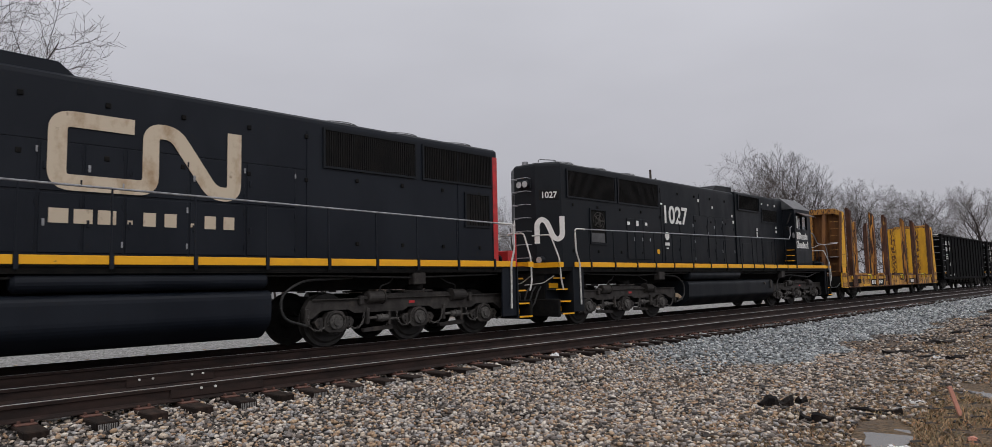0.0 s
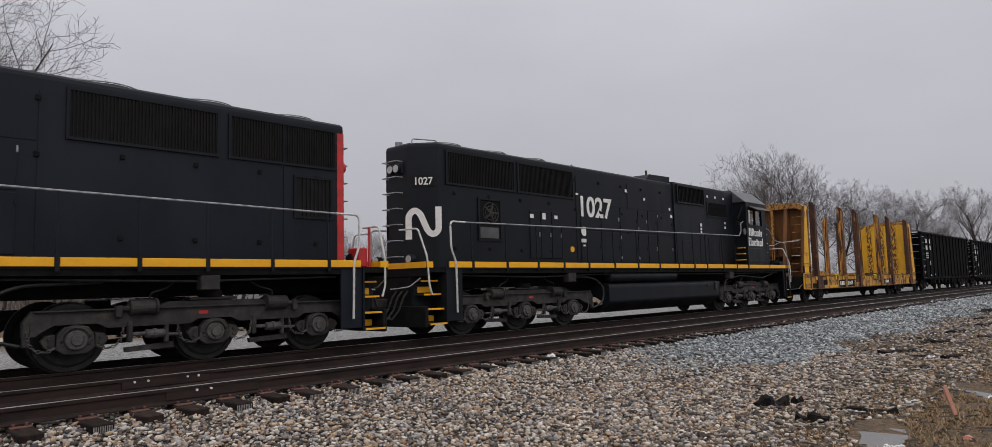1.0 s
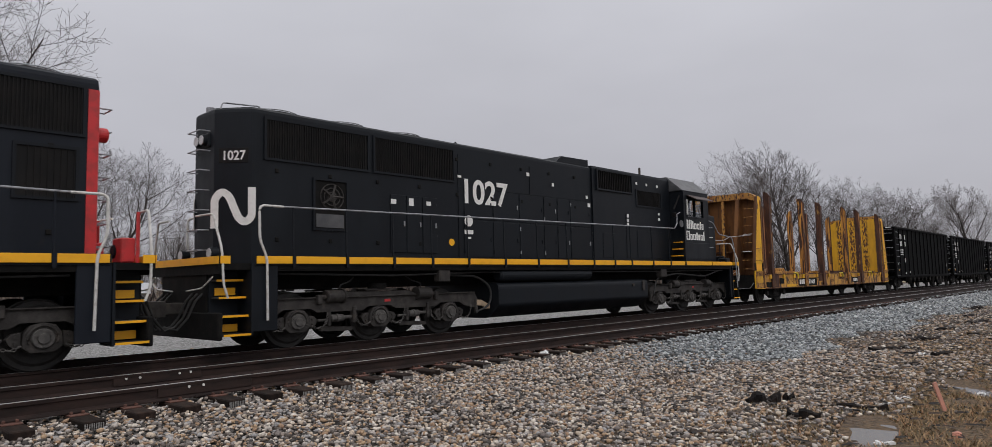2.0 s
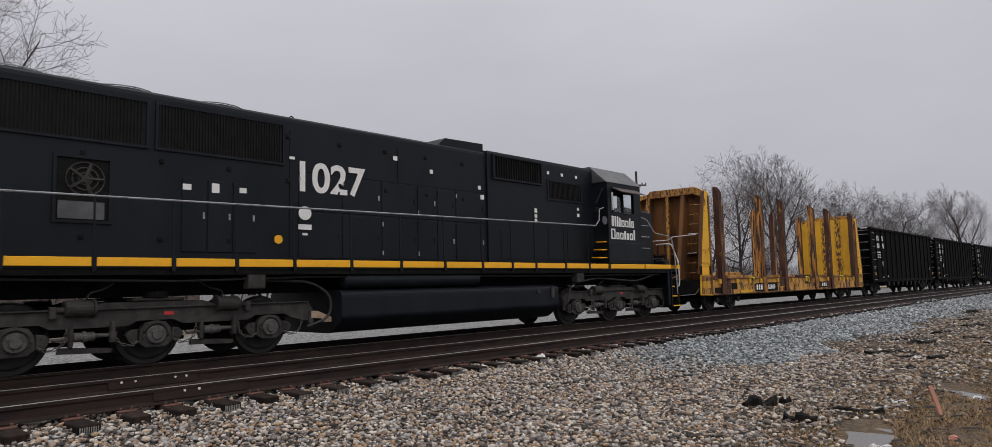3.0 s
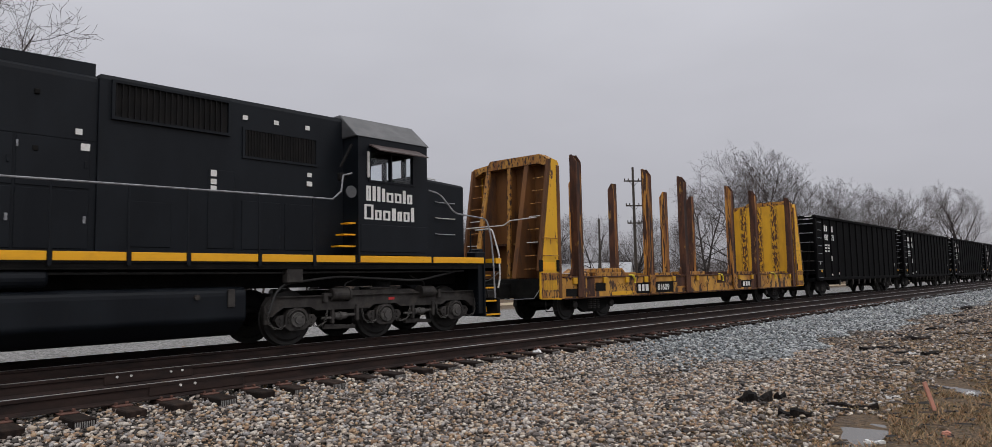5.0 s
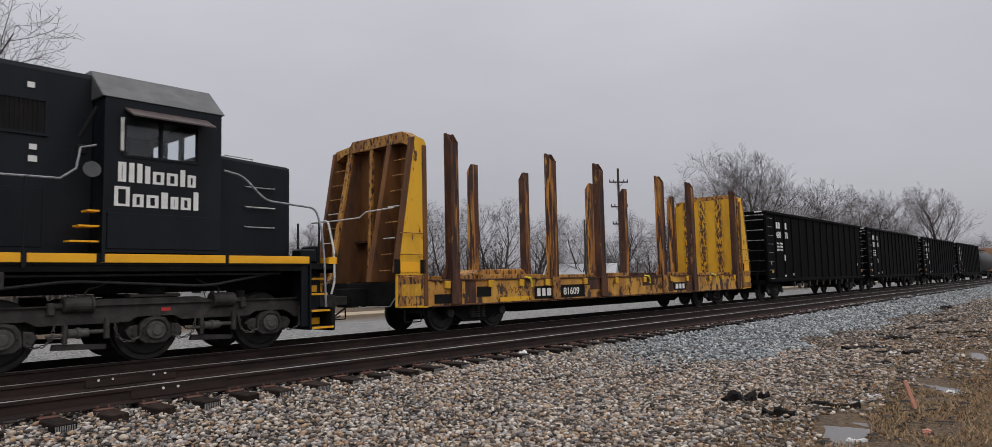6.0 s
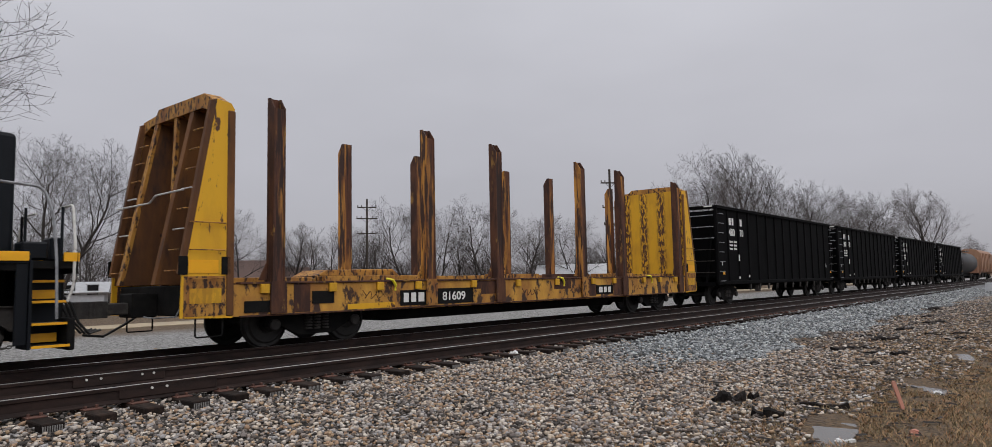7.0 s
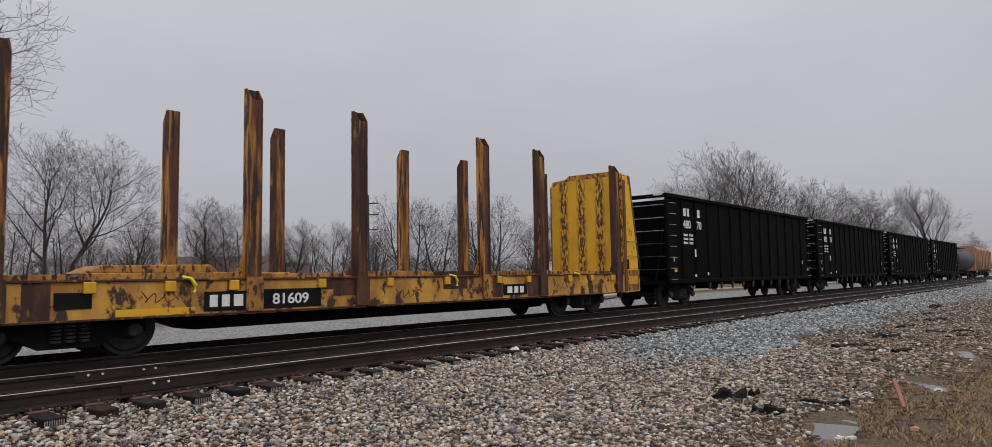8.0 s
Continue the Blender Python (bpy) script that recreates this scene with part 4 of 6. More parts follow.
    prism(bm, [(18.724, 1.70), (20.50, 1.70), (20.50, 3.74), (18.724, 3.84)], "y", -0.92, 0.92, 0.07)
    ns = part("nose", bm, paint, eng, "short nose in front of the cab")
    for s in (-1, 1):
        for z in (2.45, 2.85, 3.25):
            bm = B()
            tube(bm, rounded([(19.5, s * 0.92, z), (19.52, s * 0.99, z - 0.02), (20.1, s * 0.99, z - 0.02), (20.12, s * 0.92, z)], 0.03), 0.014, 6)
            part("grab_iron", bm, "rail_white" if z == 2.85 else "rail_grey", ns)
        bm = B()
        tube(bm, rounded([(18.80, s * 1.46, 3.42), (19.15, s * 1.46, 3.36), (19.62, s * 1.46, 2.92), (20.72, s * 1.46, 2.84), (20.85, s * 1.48, 2.4), (20.9, s * 1.5, 1.75), (20.92, s * 1.52, 0.8)], 0.15), 0.021, 8)
        part("grab_rail", bm, "rail_grey", ns, "pale grey front handrail")
        bm = B()
        tube(bm, rounded([(LEN + 0.02, s * 0.6, 2.62), (LEN, s * 1.2, 2.62), (LEN - 0.04, s * 1.46, 1.95), (LEN - 0.06, s * 1.50, 1.30), (LEN - 0.14, s * 1.5, 1.06)], 0.1), 0.022, 8)
        part("grab_rail", bm, "rail_white", ns, "white front grab rail")
        for xx, zz in ((20.62, 2.55), (LEN - 0.08, 2.60)):
            part("stanchion", tube(B(), [(xx, s * 1.0, 1.70), (xx, s * 1.0, zz)], 0.022, 6), "black", ns)
        part("sand_box", box(B(), 20.5, 20.85, *sorted((s * 0.95, s * 1.30)), 1.72, 2.0, 0.03), paint, ns)
        part("mu_box", box(B(), LEN - 0.22, LEN - 0.04, *sorted((s * 0.55, s * 0.95)), 1.72, 2.1, 0.03), paint, ns)
        bm = B()
        tube(bm, rounded([(19.3, s * 0.5, 3.78), (19.3, s * 0.5, 3.92), (19.9, s * 0.5, 3.90), (19.9, s * 0.5, 3.74)], 0.03), 0.014, 6)
        part("nose_rail", bm, "rail_white", ns)
    # end plates with yellow edges, pilots, couplers, hoses
    for x, d in ((0.0, -1), (LEN, 1)):
        bm = B()
        box(bm, *sorted((x, x - d * 0.06)), -1.48, 1.48, 1.50, 1.70)
        box(bm, *sorted((x, x - d * 0.10)), -1.45, 1.45, 0.30, 0.80, 0.02)
        box(bm, *sorted((x - d * 0.02, x - d * 0.10)), -0.95, 0.95, 0.8, 1.50)
        ep = part("end_plate", bm, "dark", eng)
        part("end_stripe", box(B(), *sorted((x + d * 0.003, x + d * 0.02)), -1.48, 1.48, 1.69, 1.83), "yellow", ep, "yellow end stripe")
        for s in (-1, 1):
            part("corner_stripe", box(B(), *sorted((x - d * 0.02, x - d * 0.20)), *sorted((s * 1.482, s * 1.50)), 1.69, 1.83), "yellow", ep)
        coupler(eng, x, d)
        hoses(eng, x, d, (-0.85, -0.65, -0.45, 0.45, 0.65, 0.85))
        for s in (-1, 1):
            part("drawbar_lever", tube(B(), rounded([(x + d * 0.05, s * 0.3, 1.2), (x + d * 0.08, s * 1.0, 1.25), (x + d * 0.05, s * 1.35, 1.45)], 0.1), 0.014, 6), "rail_white", ep)
    # fuel tank
    t0, t1 = 7.25, 14.40
    sec = rounded([(-1.38, 0.75), (-1.38, 1.22), (0, 1.24), (1.38, 1.22), (1.38, 0.62), (1.0, 0.30), (-1.0, 0.30), (-1.38, 0.62), (-1.38, 0.76)], 0.16, 5)
    bm = B()
    prism(bm, sec[1:-1], "x", t0, t1)
    ft = part("fuel_tank", bm, paint, eng, "long black fuel tank with rounded edges", smooth=False)
    for s in (-1, 1):
        part("fuel_gauge", box(B(), t1 - 0.35, t1 - 0.22, *sorted((s * 1.38, s * 1.42)), 0.85, 1.18, 0.01), "grime", ft)
        part("filler_cap", drum(B(), (t1 - 0.9, s * 1.40, 1.05), "y", 0.05, 0.03, 10), "grime", ft)
    sideframe_locomotive(eng, sp["wheels_a"], bool(sp["number"]))
    sideframe_locomotive(eng, sp["wheels_b"])
    return eng


FIT[:] = 0.9826, 1.0, 0.947
POSTS = [1.45, 2.65, 3.85, 4.95, 6.1, 7.4, 8.7, 10.0, 11.25, 12.35, 13.3, 14.6, 15.75, 16.75, 18.85]
IC = locomotive("diesel_locomotive", "black diesel locomotive with yellow sill stripe and white numbers, on rails", dict(
    paint="black", posts=POSTS, end=(0.40, 0.88, 0.40), fans=(1.75, 3.45, 5.15), radiators=((1.12, 3.62), (3.72, 6.2)), side_grilles=(),
    seams=(6.34, 9.1), doors=((4.20, 4.64, 1.98, 3.35), (4.67, 5.12, 1.98, 3.35), (5.15, 5.60, 1.98, 3.35)),
    stickers_a=((4.28, 3.18, 0.15, 0.11), (4.80, 3.20, 0.14, 0.18), (5.33, 3.20, 0.14, 0.10), (6.36, 3.98, 0.12, 0.06), (9.0, 4.3, 0.12, 0.1), (10.1, 4.1, 0.1, 0.1), (11.75, 3.85, 0.1, 0.1), (11.85, 3.6, 0.13, 0.12), (6.66, 2.55, 0.30, 0.11), (6.66, 2.40, 0.12, 0.05)),
    stickers_b=((13.95, 3.38, 0.11, 0.12), (13.95, 3.22, 0.11, 0.1), (13.95, 3.10, 0.11, 0.08), (15.95, 3.55, 0.10, 0.09), (15.95, 3.36, 0.12, 0.1), (14.55, 4.55, 0.10, 0.09), (15.2, 4.55, 0.10, 0.09), (15.9, 4.55, 0.10, 0.09)),
    grab="rail_white", boxes=(5.2, 15.2), end_colour="", lamp_case="black", number="1027", words=True, rungs=(-0.22, 0.3),
    wheels_a=(1.74, 3.73, 5.80), wheels_b=(15.6, 17.78, 19.91)))
CNX = locomotive("diesel_locomotive", "blue-black diesel locomotive with faded cream band emblem and red end", dict(
    paint="navy", posts=POSTS, end=(0.66, 0.74, 0.72), fans=(1.55, 3.35, 5.1), radiators=((0.92, 3.25), (3.42, 5.90)), side_grilles=((1.0, 1.9, 2.72, 3.62),),
    seams=(6.25, 2.1), doors=(), stickers_a=(), stickers_b=(),
    grab="rail_white", boxes=(3.6,), end_colour="red", lamp_case="red", number="", words=False, rungs=(0.35, 0.70),
    wheels_a=(1.47, 3.55, 5.72), wheels_b=(15.6, 17.7, 19.85)))

# lettering and emblems on the two locomotives
for s in (-1, 1):
    y = s * 0.968
    face = pose(6.38, y, 3.32, 90, 0, 0) if s < 0 else pose(8.06, y, 3.32, 90, 0, 180)
    lettering("road_number", "1027", 0.64, "white", IC, face, 0.018, 1.03)
    part("emblem_disc", drum(B(), (6.66, s * 0.97, 2.84), "y", 0.145, 0.004, 24), "white", IC, "white round emblem")
    part("emblem_disc", drum(B(), (6.08, s * 0.956, 2.27), "y", 0.09, 0.005, 20), "yellow", IC, "small orange warning disc")
    # recessed blower panel near the end of the hood
    bm = B()
    for q in ((2.20, 3.06, 2.42, 2.47), (2.20, 3.06, 3.50, 3.55), (2.20, 2.25, 2.47, 3.50), (3.01, 3.06, 2.47, 3.50)):
        box(bm, q[0], q[1], *sorted((s * 0.951, s * 0.985)), q[2], q[3])
    pn = part("blower_panel", bm, "black", IC)
    part("backing", box(B(), 2.25, 3.01, *sorted((s * 0.951, s * 0.956)), 2.47, 3.50), "dark", pn)
    bm = B()
    for rr in (0.28, 0.19, 0.10):
        tube(bm, [(2.66 + rr * math.cos(a * math.pi / 12), s * 0.966, 3.16 + rr * math.sin(a * math.pi / 12)) for a in range(25)], 0.014, 5)
    drum(bm, (2.66, s * 0.965, 3.16), "y", 0.07, 0.02, 14)
    for k in range(5):
        a = k * 2 * math.pi / 5
        tube(bm, [(2.66, s * 0.962, 3.16), (2.66 + 0.27 * math.cos(a), s * 0.962, 3.16 + 0.27 * math.sin(a))], 0.03, 5)
    part("blower_fan", bm, "grime", pn)
    part("notice_plate", box(B(), 2.28, 2.95, *sorted((s * 0.957, s * 0.967)), 2.49, 2.78), "roofgrey", pn, "grey plate with worn notices")
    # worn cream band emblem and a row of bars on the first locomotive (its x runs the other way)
    y = s * 0.952
    off = 12.73
    pth = [(3.20, 4.10), (2.08, 4.10), (2.08, 3.05), (3.47, 3.05), (3.47, 4.09), (3.86, 4.09), (4.55, 3.05), (4.94, 3.05), (4.94, 4.24)]
    pth = [(off - a, b) if s > 0 else (a + 5.6, b) for a, b in pth]
    part("band_emblem", ribbon(B(), rounded(pth, 0.20, 6), 0.265, s * 0.967, s), "cream", CNX, "faded cream bent band emblem")
    for i in range(9):
        a = 1.99 + 0.345 * i
        if i in (3, 6):
            q = (a + 0.1, a + 0.18, 2.40, 2.47)
        else:
            q = (a, a + (0.27 if i < 3 else 0.20), 2.38, 2.62)
        xs = (off - q[1], off - q[0]) if s > 0 else (q[0] + 5.6, q[1] + 5.6)
        part("letter_bar", box(B(), *xs, *sorted((s * 0.967, s * 0.973)), q[2], q[3]), "cream", CNX, "worn cream bar in place of a letter")
    part("marker_disc", drum(B(), (0.58, s * 0.60, 3.95), "x", 0.13, 0.09, 18, 0.02), "red", CNX, "red marker lamp")
    bm = B()
    box(bm, 0.12, 0.35, *sorted((s * 0.55, s * 0.95)), 1.72, 2.15, 0.02)
    tube(bm, [(0.10, s * 0.98, 1.70), (0.10, s * 0.98, 2.60)], 0.03, 6)
    part("red_post", bm, "red", CNX, "red-painted post and box on the end platform")


# ---- freight trucks ----
def freight_truck(parent, cx, r=0.457, wb=1.83, mat="dark"):
    bm = B()
    box(bm, cx - 0.2, cx + 0.2, -1.1, 1.1, 0.50, 0.74, 0.03)
    tk = part("truck", bm, mat, parent, "two-axle freight truck")
    for s in (-1, 1):
        bm = B()
        h = wb / 2
        prism(bm, [(cx - h - 0.20, 0.42), (cx - h - 0.16, 0.66), (cx - 0.62, 0.86), (cx + 0.62, 0.86), (cx + h + 0.16, 0.66), (cx + h + 0.20, 0.42),
                   (cx + h - 0.18, 0.42), (cx + 0.42, 0.22), (cx - 0.42, 0.22), (cx - h + 0.18, 0.42)], "y", s * 0.93, s * 1.08)
        part("side_frame", bm, mat, tk)
        for dx in (-0.2, 0, 0.2):
            bm = B()
            for k in range(6):
                drum(bm, (cx + dx, s * 1.09, 0.34 + 0.06 * k), "z", 0.085, 0.018, 12)
            part("coil_spring", bm, "grime", tk)
        for e_ in (-h, h):
            part("bearing_cap", drum(B(), (cx + e_, s * 1.10, r), "y", 0.12, 0.05, 16, 0.02), "grime", tk)
    for e_ in (-wb / 2, wb / 2):
        wheelset(tk, cx + e_, r)
    return tk


def stake(parent, x, s, mat):
    """A tall channel-shaped side stake with a cut top and a pocket at its foot."""
    y0, y1 = sorted((s * 1.30, s * 1.50))
    bm = B()
    yo, yi = s * 1.50, s * 1.27
    box(bm, x - 0.10, x + 0.10, *sorted((s * 1.46, s * 1.49)), 0.72, 4.80)
    box(bm, x - 0.10, x + 0.10, *sorted((s * 1.27, s * 1.29)), 1.36, 5.03)
    st = part("stake", bm, "stake_rust", parent, "tall rusty steel side stake")
    for a in (x - 0.13, x + 0.10):
        part("flange", prism(B(), [(yo, 0.72), (yo, 4.80), (yi + (yo - yi) * 0.35, 5.03), (yi, 5.03), (yi, 1.3), (yi + (yo - yi) * 0.5, 0.72)], "x", a, a + 0.03), "stake_ochre" if a < x and mat == "ochre" else "rust_dark", st)
    part("cut_top", box(B(), x - 0.095, x + 0.095, *sorted((s * 1.30, s * 1.45)), 4.70, 4.78), "rust_dark", st)
    bm = B()
    prism(bm, [(x - 0.17, 0.70), (x + 0.17, 0.70), (x + 0.17, 1.2), (x + 0.15, 1.34), (x - 0.15, 1.34), (x - 0.17, 1.2)], "y", *sorted((s * 1.475, s * 1.515)))
    prism(bm, [(x - 0.32, 1.36), (x - 0.15, 1.36), (x - 0.15, 1.72)], "y", *sorted((s * 1.30, s * 1.33)))
    part("stake_pocket", bm, mat, st)
    return st


def bulkhead(parent, x, d):
    """An end wall: a plate facing the load, two tapered side cheeks and sloping ribs on the outer side (d: outwards)."""
    inner = x
    bm = B()
    prism(bm, [(-1.42, 1.30), (-1.42, 4.52), (-1.10, 4.74), (1.10, 4.74), (1.42, 4.52), (1.42, 1.30)], "x", *sorted((inner, inner + d * 0.05)))
    bh = part("bulkhead", bm, "bulk_yellow", parent, "rusty yellow end bulkhead")
    part("outer_face", prism(B(), [(-1.36, 1.30), (-1.36, 4.50), (-1.08, 4.68), (1.08, 4.68), (1.36, 4.50), (1.36, 1.30)], "x", *sorted((inner + d * 0.052, inner + d * 0.075))), "rust_orange", bh, "orange-brown rusted outer plating")
    for s in (-1, 1):
        bm = B()
        prism(bm, [(inner + d * 0.0, 0.66), (inner + d * 0.0, 4.62), (inner + d * 0.06, 4.72), (inner + d * 0.34, 4.76), (inner + d * 0.44, 4.66), (inner + d * 0.93, 1.55), (inner + d * 0.95, 0.70)], "y", *sorted((s * 1.43, s * 1.47)))
        ck = part("side_cheek", bm, "cheek_yellow", bh, "yellow painted tapered side cheek, chipped")
        bm = B()
        prism(bm, [(inner + d * 0.34, 4.76), (inner + d * 0.46, 4.72), (inner + d * 0.99, 1.50), (inner + d * 0.90, 1.46)], "y", *sorted((s * 1.38, s * 1.474)))
        part("cheek_flange", bm, "rust_orange", ck)
        lining = prism(B(), [(inner + d * 0.08, 1.30), (inner + d * 0.08, 4.60), (inner + d * 0.33, 4.68), (inner + d * 0.88, 1.50), (inner + d * 0.90, 1.30)], "y", *sorted((s * 1.418, s * 1.428)))
        part("inner_lining", lining, "rust_orange", ck, "rusted inner side of the cheek")
        bm = B()
        box(bm, *sorted((inner - d * 0.02, inner + d * 0.13)), *sorted((s * 1.44, s * 1.490)), 0.70, 4.58, 0.02)
        part("corner_post", bm, "rust_orange", ck, "rusted corner post")
        part("lower_plate", box(B(), *sorted((inner + d * 0.14, inner + d * 0.90)), *sorted((s * 1.471, s * 1.476)), 0.72, 1.44), "ochre", ck, "heavily rusted lower plate")
        # reflective orange panel between two black pads, and grab irons
        part("reflector", box(B(), *sorted((inner + d * 0.28, inner + d * 0.82)), *sorted((s * 1.472, s * 1.482)), 1.50, 1.74), "yellow", ck, "orange reflective panel")
        for a in (0.06, 0.84):
            part("pad", box(B(), *sorted((inner + d * a, inner + d * (a + 0.16))), *sorted((s * 1.472, s * 1.490)), 1.47, 1.80), "dark", ck)
        for z in (1.40, 1.92, 2.42):
            part("grab_iron", tube(B(), rounded([(inner + d * 0.18, s * 1.47, z), (inner + d * 0.18, s * 1.54, z), (inner + d * 0.80, s * 1.54, z), (inner + d * 0.80, s * 1.47, z)], 0.03), 0.013, 6), "ochre", ck)
        part("plate", box(B(), *sorted((inner + d * 0.22, inner + d * 0.80)), *sorted((s * 1.472, s * 1.484)), 0.95, 1.22), "bulk_yellow", ck)
    # sloping ribs
    for y in (-0.62, 0.04, 0.86):
        bm = B()
        w = 0.055 if abs(y) > 0.5 else 0.04
        deep = 1.0 if abs(y) > 0.5 else 0.45
        y2 = y
        prism(bm, [(inner + d * 0.08, 1.30), (inner + d * 0.08, 4.64), (inner + d * 0.34, 4.66), (inner + d * deep, 1.30)], "y", y2 - w, y2 + w)
        part("rib", bm, "rust_orange", bh)
        bm = B()
        prism(bm, [(inner + d * 0.32, 4.68), (inner + d * 0.38, 4.68), (inner + d * (deep + 0.05), 1.30), (inner + d * (deep - 0.02), 1.30)], "y", y2 - w * 1.4, y2 + w * 1.4)
        part("rib_flange", bm, "rust_orange" if y < 0 else "ochre", bh)
    bm = B()
    prism(bm, [(-1.44, 4.50), (-1.44, 4.74), (-1.10, 4.93), (0.75, 4.95), (0.85, 4.84), (1.44, 4.78), (1.44, 4.50), (1.05, 4.66), (-1.05, 4.66)], "x", *sorted((inner + d * 0.09, inner + d * 0.40)))
    part("top_beam", bm, "ochre", bh, "rusted top beam")
    for s in (-1, 1):
        for i in range(8):
            z = 1.55 + 0.38 * i
            xx = inner + d * lerp(1.0, 0.42, (z - 1.4) / 3.2)
            bm = B()
            tube(bm, [(xx, s * 0.95, z), (xx + d * 0.03, s * 0.97, z), (xx + d * 0.03, s * 1.30, z), (xx, s * 1.32, z)], 0.014, 6)
            part("rung", bm, "rail_white" if i in (2, 4) else "ochre", bh)
    bm = B()
    tube(bm, [(inner + d * 0.85, -1.3, 3.02), (inner + d * 0.95, -0.45, 2.98), (inner + d * 0.95, -0.2, 2.86), (inner + d * 0.95, 1.25, 2.86)], 0.018, 6)
    part("crossing_rail", bm, "rail_white", bh)
    bm = B()
    for y in (-1.2, -0.4, 0.4):
        box(bm, *sorted((inner + d * 0.08, inner + d * 0.30)), y, y + 0.75, 2.30, 2.36)
    part("cross_stiffener", bm, "rust_dark", bh)
    return bh


FIT[:] = 0.976, 1.0, 0.947


def bulkhead_flat():
    car = tagged(new("bulkhead_flatcar"), "empty rusty yellow bulkhead flat wagon with tall side stakes", "freight wagon", "freight wagons of the train")
    LEN = 20.5
    bm = B()
    prism(bm, [(0.15, 0.95), (0.15, 1.24), (20.35, 1.24), (20.35, 0.95), (16.4, 0.80), (15.2, 0.34), (5.3, 0.34), (4.1, 0.80)], "y", -0.45, 0.45)
    part("centre_sill", bm, "dark", car)
    bm = B()
    box(bm, 0.9, LEN - 0.9, -1.40, 1.40, 1.22, 1.30)
    part("deck", bm, "rust_dark", car)
    rnd = random.Random(3)
    # raised timber bearers on the deck
    for a, b in ((1.1, 2.9), (3.2, 5.6), (6.2, 8.1), (8.7, 10.7), (11.3, 13.4), (14.0, 16.2), (16.8, 19.2)):
        for s in (-1, 1):
            part("load_bearer", box(B(), a, b, *sorted((s * 0.70, s * 1.05)), 1.30, 1.40 + 0.06 * rnd.random(), 0.01), "ochre" if rnd.random() < 0.75 else "rust_dark", car)
    part("load_wedge", prism(B(), [(3.3, 1.44), (3.6, 1.58), (5.5, 1.60), (5.7, 1.44)], "y", -0.6, 0.3, 0.02), "ochre", car, "tilted bearer on the deck")
    for s in (-1, 1):
        bm = B()
        prism(bm, [(0.06, 0.68), (0.06, 1.28), (LEN - 0.06, 1.28), (LEN - 0.06, 0.68), (16.6, 0.66), (15.2, 0.64), (5.3, 0.64), (3.9, 0.66)], "y", *sorted((s * 1.38, s * 1.43)))
        sl = part("side_sill", bm, "sill_yellow", car, "chipped ochre side sill with scrawls")
        part("sill_cap", box(B(), 1.05, LEN - 1.05, *sorted((s * 1.30, s * 1.47)), 1.282, 1.325, 0.008), "rust_dark", sl)
        part("sill_flange", box(B(), 1.05, LEN - 1.05, *sorted((s * 1.432, s * 1.475)), 0.655, 0.69, 0.006), "rust_dark", sl)
        for x in (1.55, 3.1, 4.35, 5.5, 7.4, 9.2, 11.0, 12.95, 14.2, 16.2, 17.4, 18.6):
            part("tie_down", box(B(), x - 0.09, x + 0.09, *sorted((s * 1.432, s * 1.50)), 1.10, 1.285, 0.01), "bulk_yellow", sl)
        # black panels with pale marks
        xp = 4.98
        part("mark_panel", box(B(), xp - 0.02, xp + 1.10, *sorted((s * 1.432, s * 1.440)), 0.72, 1.08), "dark", sl)
        part("mark_panel", box(B(), xp + 1.12, xp + 2.42, *sorted((s * 1.432, s * 1.440)), 0.72, 1.10), "dark", sl)
        for a, b, z0, z1 in ((xp + 2.45, xp + 3.3, 1.06, 1.27), (10.9, 11.75, 0.98, 1.27), (12.55, 13.12, 0.72, 1.27), (14.18, 14.75, 0.70, 1.27), (2.2, 2.58, 0.70, 1.27), (7.7, 8.3, 0.92, 1.27)):
            part("rust_patch", box(B(), a, b, *sorted((s * 1.432, s * 1.436)), z0, z1), "rust_dark", sl, "bare rusted stretch of the sill")
        letter_row(sl, xp + 0.08, xp + 0.98, 0.80, 1.02, s * 1.441, s, ((4, 1), (4, 1), (5, 1), (5, 1)))
        face = pose(xp + 1.32, s * 1.442, 0.81, 90, 0, 0) if s < 0 else pose(xp + 2.3, s * 1.442, 0.81, 90, 0, 180)
        lettering("car_number", "81609", 0.21, "white", sl, face, 0.004, 1.15)
        part("mark_panel", box(B(), 13.15, 14.15, *sorted((s * 1.432, s * 1.440)), 0.76, 1.06), "dark", sl)
        letter_row(sl, 13.3, 14.0, 0.82, 1.00, s * 1.441, s, ((5, 1), (4, 1), (4, 1)))
        part("vent_plate", box(B(), 2.62, 3.15, *sorted((s * 1.432, s * 1.445)), 0.86, 1.12), "dark", sl)
        part("vent_plate", box(B(), 1.15, 1.95, *sorted((s * 1.432, s * 1.445)), 0.74, 0.96), "dark", sl)
        part("orange_patch", box(B(), 3.5, 4.8, *sorted((s * 1.432, s * 1.436)), 0.70, 0.82), "cheek_yellow", sl)
        # scrawled loops, too tangled to read
        for cx, cz, k in ((9.4, 0.92, 5), (11.9, 0.92, 3), (15.5, 0.95, 4), (3.9, 1.0, 4), (2.3, 0.95, 3)):
            bm = B()
            pth = [(cx + 0.10 * i * 0.55 + 0.07 * math.sin(i * 2.3), cz + 0.11 * math.cos(i * 1.9)) for i in range(3 * k)]
            ribbon(bm, rounded(pth, 0.05, 3), 0.018, s * 1.432, s, 0.003)
            part("scrawl", bm, "rust_dark", sl)
